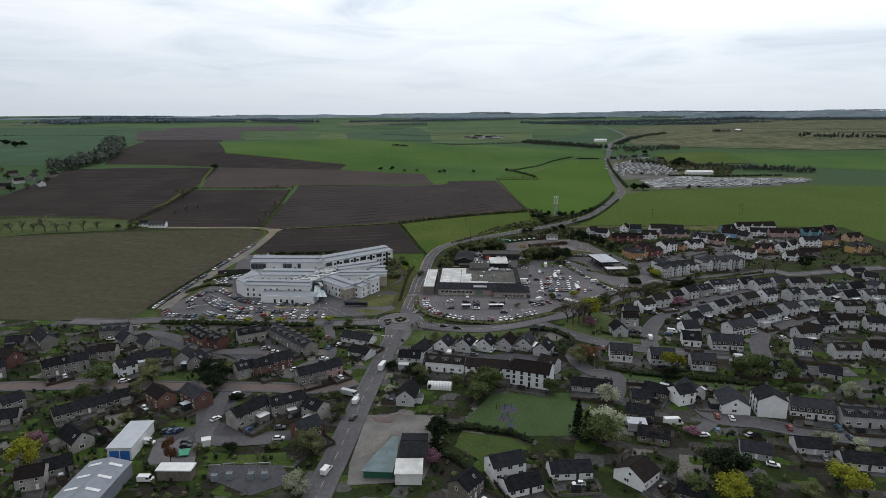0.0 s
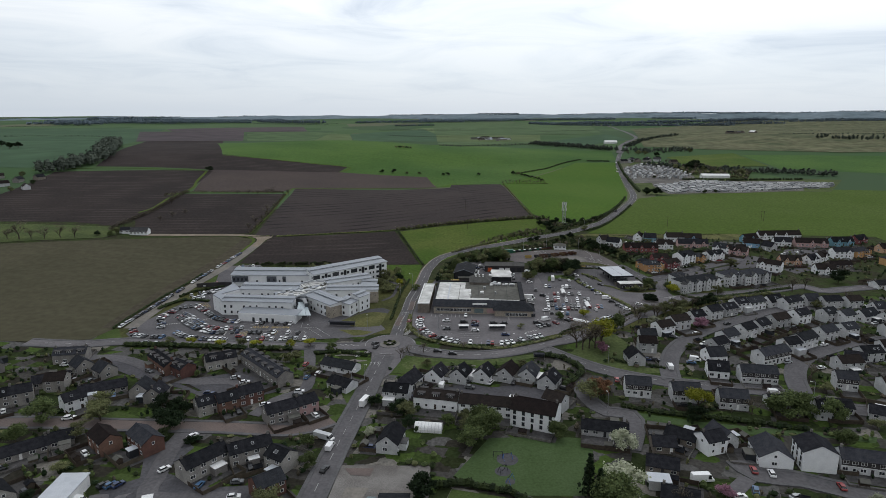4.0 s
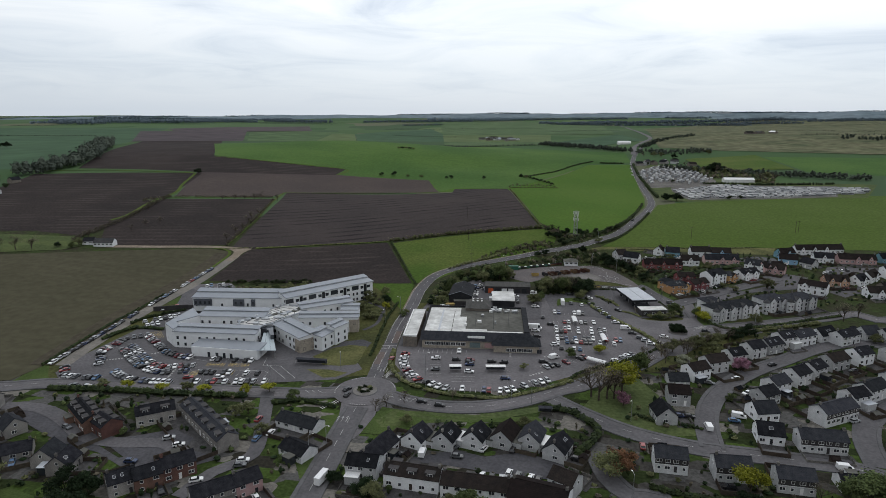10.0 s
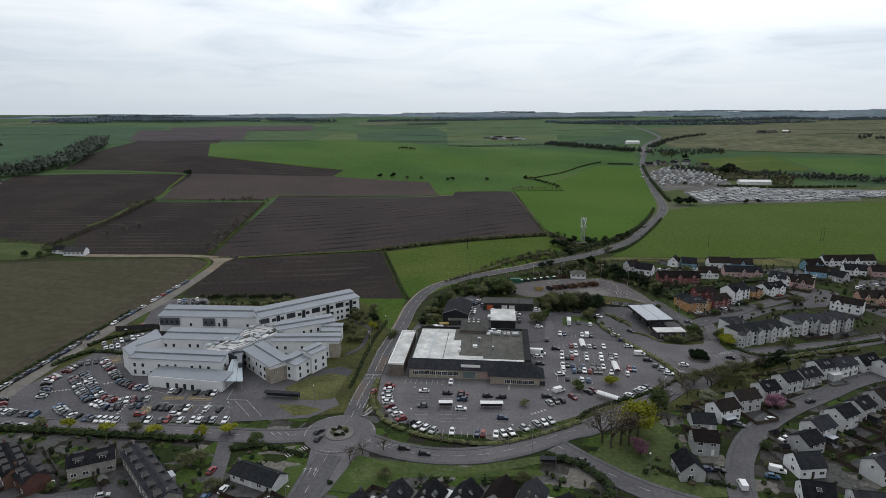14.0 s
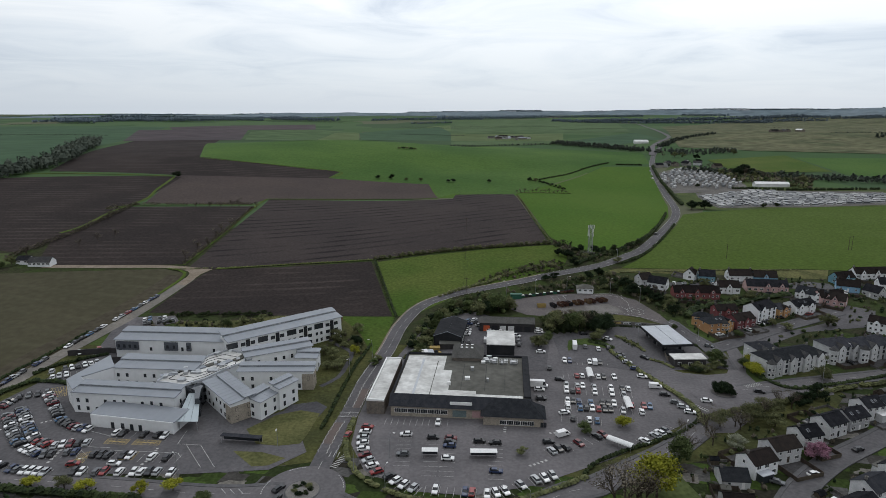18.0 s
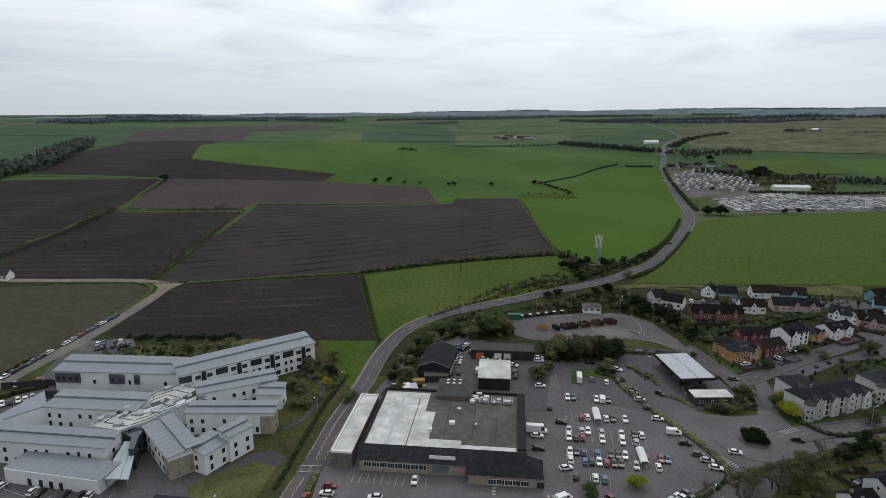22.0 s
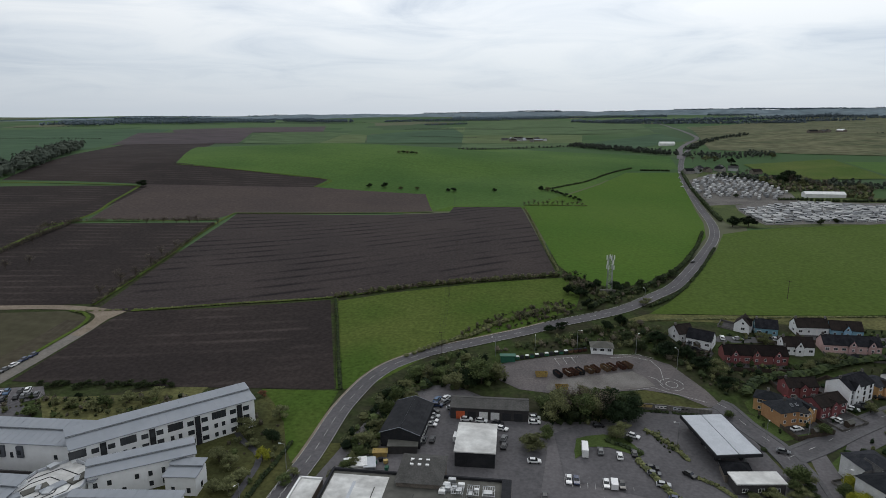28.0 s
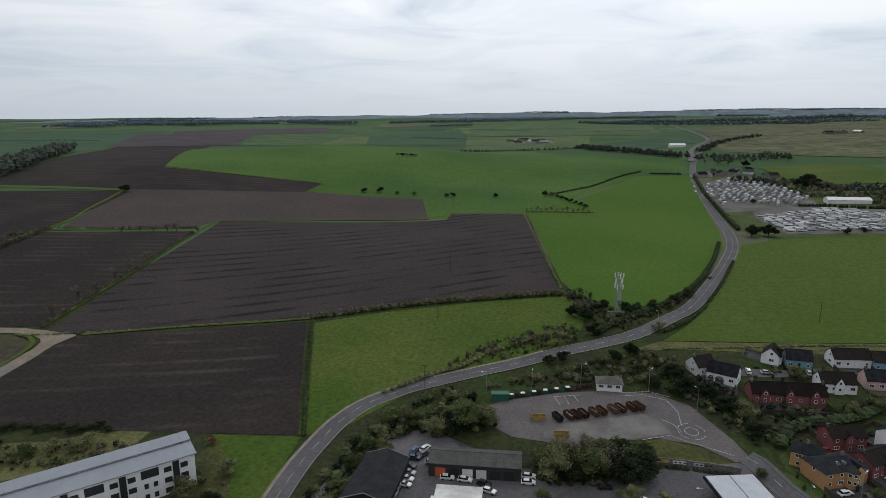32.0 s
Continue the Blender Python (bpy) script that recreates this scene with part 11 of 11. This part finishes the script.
# ---- garden fences, paths and sheds round the houses ----
gg = random.Random(3)
drive_v, drive_f = [], []
road_xy = np.concatenate([np.array(smooth(r[0], 4.0)) for r in ROADS])
for ob in [o for o in scene.objects if o.parent is None and o.name.split(".")[0] in ("house", "bungalow")]:
    walls = next(c for c in ob.children if c.name.startswith("wall"))
    L_, D_ = walls.dimensions.x, walls.dimensions.y
    hw = ob.matrix_world
    side = gg.choice((-1, 1))
    q = []
    for lx_, ly_ in ((-L_ / 2, -D_ / 2 - 5.5), (L_ / 2 + 1.5, -D_ / 2 - 5.5), (L_ / 2 + 1.5, -D_ / 2 + 0.3), (-L_ / 2, -D_ / 2 + 0.3)):
        w_ = hw @ Vector((lx_, ly_ * side, 0))
        q.append((w_.x, w_.y, gz(w_.x, w_.y) + 0.13))
    k = len(drive_v)
    drive_v += q
    drive_f.append((k, k + 1, k + 2, k + 3) if side > 0 else (k + 3, k + 2, k + 1, k))
    if gg.random() < 0.42:
        w_ = hw @ Vector((gg.uniform(-L_ / 3, L_ / 3), side * (-D_ / 2 - 3.0), 0))
        if not ((road_xy[:, 0] - w_.x) ** 2 + (road_xy[:, 1] - w_.y) ** 2 < 30).any():
            car(w_.x, w_.y, math.degrees(hw.to_euler().z) + gg.choice((0, 90, 180, 270)), gg.choices(range(8), WEIGHTS)[0], "parked on a house driveway", "cars on driveways")
    far = -side * (D_ / 2 + gg.uniform(6, 9))
    kind = gg.random()
    fence = thing("garden_fence", hw, "weathered timber garden fence behind a house" if kind < 0.6 else "low grey garden wall behind a house", "fence", "garden fences")
    runs = (((-L_ / 2, far), (L_ / 2, far)), ((-L_ / 2, -side * D_ / 2), (-L_ / 2, far)), ((L_ / 2, -side * D_ / 2), (L_ / 2, far)))
    for a, b in runs:
        a, b = Vector(a), Vector(b)
        d_ = b - a
        bm = bmesh.new()
        v = box(bm, 0, d_.length, -0.05, 0.05, -0.3, 1.6 if kind < 0.6 else 1.0, pose(a.x, a.y, 0, 0, 0, math.degrees(math.atan2(d_.y, d_.x))))
        for q, p_ in zip(v, (a, b) * 4):
            w_ = hw @ Vector((*p_, 0))
            q.co.z += gz(w_.x, w_.y) - hw.translation.z
        part("panel", bm, M["wood"] if kind < 0.6 else M["chimney"], fence)
    if gg.random() < 0.55:
        w_ = hw @ Vector((gg.uniform(-L_ / 3, L_ / 3), far * 0.88, 0))
        shed("garden_shed", w_.x, w_.y, math.degrees(hw.to_euler().z), 2.6, 2.0, 1.9, "wood", gg.choice(("felt", "slate", "tile_brown")), "small timber garden shed behind a house", "gable", 0, 0.6)
ob = mesh_object("driveways", drive_v, drive_f, M["asphalt_old"])
tagged(ob, "grey paved driveways and paths round the houses", "driveway", kind="stuff")


# ---- garden planting and plots between the houses ----
gs = random.Random(17)
road_pts = np.concatenate([np.c_[np.array(smooth(r[0], 3.0)), np.full((len(smooth(r[0], 3.0)), 1), r[1] / 2 + 2.0)] for r in ROADS])
homes = [(o.matrix_world.inverted(), next(c for c in o.children if c.name.startswith("wall")).dimensions) for o in scene.objects if o.parent is None and o.name.split(".")[0] in ("house", "bungalow")]


def inside(p, x, y):
    odd = False
    for a, b in zip(p, p[1:] + p[:1]):
        if (a[1] > y) != (b[1] > y) and x < (b[0] - a[0]) * (y - a[1]) / (b[1] - a[1]) + a[0]:
            odd = not odd
    return odd


OPEN_GROUND = [[(-11.1, 402.5), (-14.7, 366.1), (-13.6, 347), (-6.5, 331.8), (9, 322), (27.3, 320.6), (46.1, 326.5), (71.8, 341.7), (107.7, 369.8), (110.9, 384.2), (106.5, 415), (94.7, 453.8), (62.8, 451.4), (51.9, 436), (28.5, 476.4), (8.2, 471.7), (-3.4, 434.8)], [(65.1, 444.2), (77.4, 452.7), (94.1, 459.5), (108.8, 463.1), (125.5, 466.4), (130.3, 447.9), (132.7, 424.7), (129.3, 413.6), (93.2, 410.5), (66.1, 418.8)], [(89.1, 456.8), (97.5, 450.4), (102.6, 433.2), (107.3, 416.1), (115.5, 409.3), (125.1, 407.8), (133.9, 409.9), (141.3, 425.2), (144.5, 441.5), (150.3, 445.5), (148.1, 427.2), (142, 410.4), (142.2, 401.4), (149.2, 393.6), (172, 399), (167.6, 391.6), (147, 384.5), (136.1, 377.8), (125.5, 368.4), (117, 359.8), (105.3, 359.1), (109.6, 367.4), (108.3, 380.7), (104.6, 393.3), (96.7, 410.4), (90.6, 430.3), (85.1, 444.6)], disc_pts(RB2, 17), [(-159.2, 305.5), (-141.7, 307.6), (-126.3, 293), (-112.3, 283.6), (-99.9, 286.4), (-87, 291.3), (-77.6, 285), (-78.3, 278.8), (-92.8, 270.5), (-106.1, 280.8), (-119.2, 281.7), (-136.5, 298.4), (-153.7, 299.2)], [(-31.1, 186.1), (-29.1, 219.3), (0.2, 219), (0.3, 202.1), (-6.3, 176.8), (-30.1, 174.6)], [(-76.1, 179.1), (-77.2, 186.5), (-53.6, 186.2), (-47.7, 176.9), (-59, 169.6)], [(-99.1, 186.7), (-103.3, 203.2), (-89, 206.6), (-83.3, 188.1)], [(-161, 305.9), (-136.7, 304.6), (-121.4, 288.5), (-97.7, 272.8), (-78.1, 278.9), (-63.2, 272.8), (-70.9, 268.5), (-91.1, 265.6), (-106.3, 275.8), (-124.7, 282.5), (-146.4, 295.8)], [(-9.5, 278.3), (2, 274.5), (14.4, 278.5), (23.6, 274.8), (34.7, 277.4), (48, 273.4), (51.3, 261.9), (30.6, 264.7), (11.3, 269.7), (-10.2, 272.9)], [(-99, 230.3), (-89.1, 237.4), (-82.1, 230.1), (-86.2, 215.7), (-67.9, 207.4), (-49.9, 208.9), (-53.2, 201.2), (-83.6, 201.3), (-94, 197), (-102.2, 206), (-92.3, 212.3)], [(7.4, 213.1), (20.3, 236.2), (40.6, 237.6), (57.3, 236.5), (49.3, 204.1), (27.7, 203.9)], [(-20.5, 289), (-14.2, 307.7), (11, 300), (43.7, 301.4), (45.9, 298.2), (28, 297.1), (2.6, 296.3), (-10.9, 287.7)], [(-49.7, 242.8), (-42.9, 250.2), (-34.6, 253.6), (-36.7, 244.7), (-46, 241.7)], [(-132.8, 249), (-123.5, 256.6), (-112.3, 252.2), (-106.4, 244.1), (-118.7, 240.9), (-128.3, 242.8)], [(4.2, 197), (7.2, 206.8), (26.5, 202.2), (29.5, 195.4), (14.8, 186)], [(57, 309), (72, 328), (90, 338.5), (93, 326), (84, 310), (72, 299)]]


def free_spot(x, y, room):
    if any(inside(p, x, y) for p in OPEN_GROUND):
        return False
    if ((road_pts[:, 0] - x) ** 2 + (road_pts[:, 1] - y) ** 2 < (road_pts[:, 2] + room) ** 2).any():
        return False
    for inv, dim in homes:
        p = inv @ Vector((x, y, 0))
        if abs(p.x) < dim.x / 2 + room and abs(p.y) < dim.y / 2 + room:
            return False
    return True


clumps = {"leaf_hedge": ([], []), "leaf_olive": ([], []), "leaf_green": ([], []), "twig": ([], []), "leaf_dark": ([], [])}
for x0, x1, y0, y1, n in ((-215, -38, 168, 318, 1300), (-28, 62, 170, 300, 480), (62, 340, 168, 398, 2200), (130, 340, 432, 535, 800)):
    for k in range(n):
        x, y = gs.uniform(x0, x1), gs.uniform(y0, y1)
        if 2 < x < 62 and 196 < y < 240:
            continue
        if free_spot(x, y, 0.5):
            v, f = clumps[gs.choice(("leaf_hedge", "leaf_hedge", "leaf_olive", "leaf_green", "twig", "leaf_dark", "leaf_dark"))]
            h = gs.uniform(0.5, 2.2) + 1.6 * gs.random() ** 4
            r = gs.uniform(0.5, 1.7)
            w_, q = cards(16, [(x, y, gz(x, y) + h * 0.5)], [(r, r * gs.uniform(0.6, 1), h * 0.6)], 0.42, gs)
            lump(w_, q, (x, y, gz(x, y) + h * 0.4), (r * 0.8, r * 0.7, h * 0.5), gs)
            i = len(v)
            v += w_
            f += [tuple(t + i for t in z) for z in q]
for key, (v, f) in clumps.items():
    ob = mesh_object("garden_shrubs", v, f, M[key])
    tagged(ob, "low shrubs and plants in the gardens", "shrubs", kind="stuff")


# ---- park, pool cover, substation ----
px, py = [(-1.2, 242.1)][0]
pool = thing("pool_enclosure", pose(px, py, gz(px, py), 0, 0, -6), "white ribbed arched pool enclosure in a garden", "enclosure")
bm = bmesh.new()
n = 10
rings = [[bm.verts.new((x, -2.6 * math.cos(math.pi * i / n), 2.6 * math.sin(math.pi * i / n) ** 0.8)) for i in range(n + 1)] for x in (-5, 5)]
for i in range(n):
    bm.faces.new((rings[0][i], rings[0][i + 1], rings[1][i + 1], rings[1][i]))
for r in rings:
    bm.faces.new(r)
bmesh.ops.recalc_face_normals(bm, faces=bm.faces)
part("cover", bm, M["white_sheet"], pool)
for k in range(9):
    bm = bmesh.new()
    pts_ = [(-5 + k * 1.25, -2.64 * math.cos(math.pi * i / n), 2.64 * math.sin(math.pi * i / n) ** 0.8) for i in range(n + 1)]
    for a, b in zip(pts_, pts_[1:]):
        tube(bm, a, b, 0.06, 0.06, 4)
    bmesh.ops.remove_doubles(bm, verts=bm.verts, dist=0.01)
    part("rib", bm, M["steel"], pool)
for k, ((x, y), r) in enumerate(zip([(22.6, 224.3), (25.7, 223.1), (23.6, 216.2), (25.5, 210.8)], (0, 3.6, 2.6, 1.6))):
    if r:
        drape("play_mat", disc_pts((x, y), r, 20), M["asphalt_new"], 0.12, "dark round rubber play surface", "play surface", 3.0)
    fr = thing("play_frame", pose(x, y, gz(x, y) + 0.1, 0, 0, 20 * k), "small steel climbing frame on the park green", "play frame", "play equipment")
    for sx_ in (-1.6, 1.6):
        for sy_ in (-0.9, 0.9):
            bm = bmesh.new()
            tube(bm, (sx_, sy_, -0.2), (sx_ * 0.9, 0, 2.2), 0.06, 0.06, 6)
            part("leg", bm, M["blue_paint" if k % 2 else "dark_steel"], fr)
    bm = bmesh.new()
    tube(bm, (-1.5, 0, 2.2), (1.5, 0, 2.2), 0.07, 0.07, 6)
    part("top_rail", bm, M["dark_steel"], fr)
    if k % 2 == 0:
        bm = bmesh.new()
        box(bm, -0.4, 0.4, -0.15, 0.15, 0.5, 0.56)
        part("swing_seat", bm, M["dark_steel"], fr)
for k, (x, y) in enumerate([(-72.9, 177.6), (-68.4, 178.5), (-61.4, 178.4), (-57.1, 178.7)]):
    tr = thing("transformer", pose(x, y, gz(x, y) + 0.1, 0, 0, 4), "grey electricity transformer in the substation yard", "transformer", "transformers")
    bm = bmesh.new()
    box(bm, -1.0, 1.0, -0.8, 0.8, 0, 2.2)
    bmesh.ops.bevel(bm, geom=bm.edges[:], offset=0.06, segments=1, affect="EDGES")
    part("tank", bm, M["grey_sheet"], tr)
    for sx_ in (-0.6, 0, 0.6):
        bm = bmesh.new()
        tube(bm, (sx_, 0, 2.2), (sx_, 0, 3.4), 0.13, 0.08, 8)
        part("bushing", bm, M["steel"], tr)
    for sx_ in (-1.8, 1.8):
        bm = bmesh.new()
        tube(bm, (sx_, 0.8, 0), (sx_, 0.8, 5.2), 0.12, 0.1, 6)
        part("gantry_post", bm, M["steel"], tr)
    bm = bmesh.new()
    box(bm, -2.0, 2.0, 0.7, 0.9, 4.9, 5.15)
    part("gantry_beam", bm, M["steel"], tr)


# ---- scrub on banks and beds ----
def scrub(pts, lo, hi, keys, each, label):
    """Bushes that fill a bank: clumps of leaves over an uneven floor."""
    bags = {k: ([], []) for k in keys}
    x0, x1, y0, y1 = min(p[0] for p in pts), max(p[0] for p in pts), min(p[1] for p in pts), max(p[1] for p in pts)
    for k in range(int((x1 - x0) * (y1 - y0) / each)):
        x, y = gs.uniform(x0, x1), gs.uniform(y0, y1)
        if not inside(pts, x, y) or ((road_pts[:, 0] - x) ** 2 + (road_pts[:, 1] - y) ** 2 < (road_pts[:, 2] + 0.5) ** 2).any():
            continue
        v, f = bags[gs.choice(keys)]
        h = lo + (hi - lo) * gs.random() ** 1.6
        r = h * gs.uniform(0.45, 0.8)
        w_, q = cards(int(22 + h * 11), [(x, y, gz(x, y) + h * 0.45)], [(r, r, h * 0.55)], 0.31, gs)
        lump(w_, q, (x, y, gz(x, y) + h * 0.36), (r * 0.6, r * 0.6, h * 0.4), gs)
        i = len(v)
        v += w_
        f += [tuple(t + i for t in z) for z in q]
    for key, (v, f) in bags.items():
        if f:
            tagged(mesh_object("scrub", v, f, M[key]), label, "bushes", kind="stuff")


scrub([(44.3, 503.1), (73.1, 517.9), (106.2, 534.4), (119.5, 531.7), (130.6, 491), (131.9, 475.6), (127.8, 482.1), (118.3, 500.5), (104.5, 509.1), (88.7, 510.4), (63.8, 505.3)], 0.8, 4.0, ("leaf_hedge", "leaf_olive", "leaf_hedge", "twig"), 5.0, "dark scrub on the bank above the depot")
scrub([(24.1, 490.8), (9.7, 477.7), (2.7, 444.3), (-0.5, 423.8), (-3.5, 408.2), (3.1, 408.6), (7.5, 432.8), (13.4, 467.4), (25.2, 478.2)], 0.8, 4.5, ("leaf_olive", "leaf_green", "leaf_hedge"), 4.0, "olive bushes between road and supermarket")
scrub([(118, 531), (124, 519), (128, 509), (138, 499), (166, 498.5), (183, 508.5), (206, 509.5), (200, 506.8), (186, 504.5), (176, 500), (166, 495.5), (152, 492), (142, 487), (135.5, 477), (131.8, 476), (131.5, 494)], 0.8, 4.0, ("leaf_hedge", "leaf_olive", "leaf_hedge", "leaf_dark"), 6.0, "dark scrub beside the coloured houses")
scrub([(-47.1, 421), (-40.7, 441.8), (-37.5, 455), (-29.4, 450.2), (-21.3, 422.6), (-22.4, 410.7), (-25.9, 405.1), (-34.7, 404.6)], 0.4, 3.0, ("leaf_olive", "leaf_olive", "leaf_green", "twig"), 17.0, "olive shrubs in the hospital garden")
scrub([(61.4, 459.5), (68.2, 464.8), (88.5, 471.8), (97.5, 471.3), (97.3, 460.9), (83.2, 451.5), (64.3, 449.4)], 0.8, 3.0, ("leaf_olive", "leaf_hedge", "leaf_dark"), 3.5, "undergrowth between supermarket and depot")
scrub([(-140.9, 455.2), (-103.1, 455.1), (-72.8, 462.2), (-65.7, 459.9), (-85.8, 445.9), (-105.1, 442.9), (-130.9, 442.8)], 0.6, 3.0, ("leaf_olive", "leaf_hedge", "leaf_green", "twig"), 6.0, "young shrubs behind the hospital")
scrub([(337.8, 973.9), (334.6, 920.2), (347.1, 892.4), (360.9, 907.2), (378.5, 871), (389.3, 848.3), (433.2, 926), (400.3, 951.1), (390.5, 991), (364.2, 999.5)], 2.0, 7.0, ("leaf_olive", "twig", "leaf_hedge"), 14.0, "olive trees behind the caravan park")
scrub([(-4, 428.8), (-0.7, 446.5), (5, 469.3), (15.7, 488.4), (29.1, 502.6), (42.4, 495.4), (32.9, 481.4), (20.9, 473.5), (13.3, 466.2), (8.1, 454.5), (5.3, 439.8), (3.9, 429.3)], 1.2, 5.5, ("leaf_olive", "leaf_green", "leaf_hedge", "leaf_dark"), 4.0, "tall bushes between road and workshop")
scrub([(83.9, 602.5), (93.5, 608.4), (98.3, 579.9), (107.1, 567.9), (140.3, 594.8), (173.1, 645.7), (202, 705.4), (177.2, 640.6), (134, 571.1), (111.6, 551.6), (95.4, 560.3), (83.7, 571.9)], 0.8, 3.6, ("leaf_hedge", "twig", "leaf_olive", "leaf_hedge"), 5.0, "dark scrub between crop field and road")
scrub([(29.9, 520.8), (45.9, 543), (79.8, 559.4), (92.9, 542.9), (81.8, 531.1), (60.3, 525.3), (41.7, 516)], 0.6, 2.6, ("leaf_hedge", "twig", "leaf_olive"), 5.0, "dark scrub between meadow and road")
scrub([(96.1, 451.3), (101.7, 444.7), (105.9, 437.6), (100.9, 436.1), (95.3, 444.5)], 0.6, 1.8, ("leaf_hedge", "leaf_olive"), 2.5, "low planting beside the forecourt")
scrub([(21.8, 481.2), (33.6, 487.8), (47.5, 488.3), (50.4, 477.7), (34.4, 472.6), (26, 467.9)], 1.5, 6.0, ("leaf_olive", "leaf_green", "leaf_dark"), 6.0, "tall bushes behind the workshops")


def bin_box(x, y, yaw, key, words):
    root = thing("waste_bin", pose(x, y, gz(x, y) + 0.25, 0, 0, yaw), words, "bin", "bins of the service yard")
    bm = bmesh.new()
    box(bm, -0.65, 0.65, -0.5, 0.5, 0.08, 1.1)
    bmesh.ops.bevel(bm, geom=bm.edges[:], offset=0.05, segments=1, affect="EDGES")
    part("body", bm, M[key], root)
    bm = bmesh.new()
    box(bm, -0.7, 0.7, -0.55, 0.55, 1.105, 1.2)
    bmesh.ops.bevel(bm, geom=bm.edges[:], offset=0.04, segments=1, affect="EDGES")
    part("lid", bm, M[key], root)


for k, (x, y) in enumerate([(8.8, 427.4), (10.6, 428.1), (10.2, 424.4), (11.9, 423.3), (8.6, 422.6), (5.3, 424.2), (4.3, 421.2), (12.8, 419.8), (6.3, 427.9)]):
    bin_box(x, y, 12 * k, *(("yellow_paint", "yellow plastic wheeled bin in the service yard"), ("green_paint", "green plastic wheeled bin in the service yard"), ("dark_steel", "black wheeled bin in the service yard"))[k % 3])
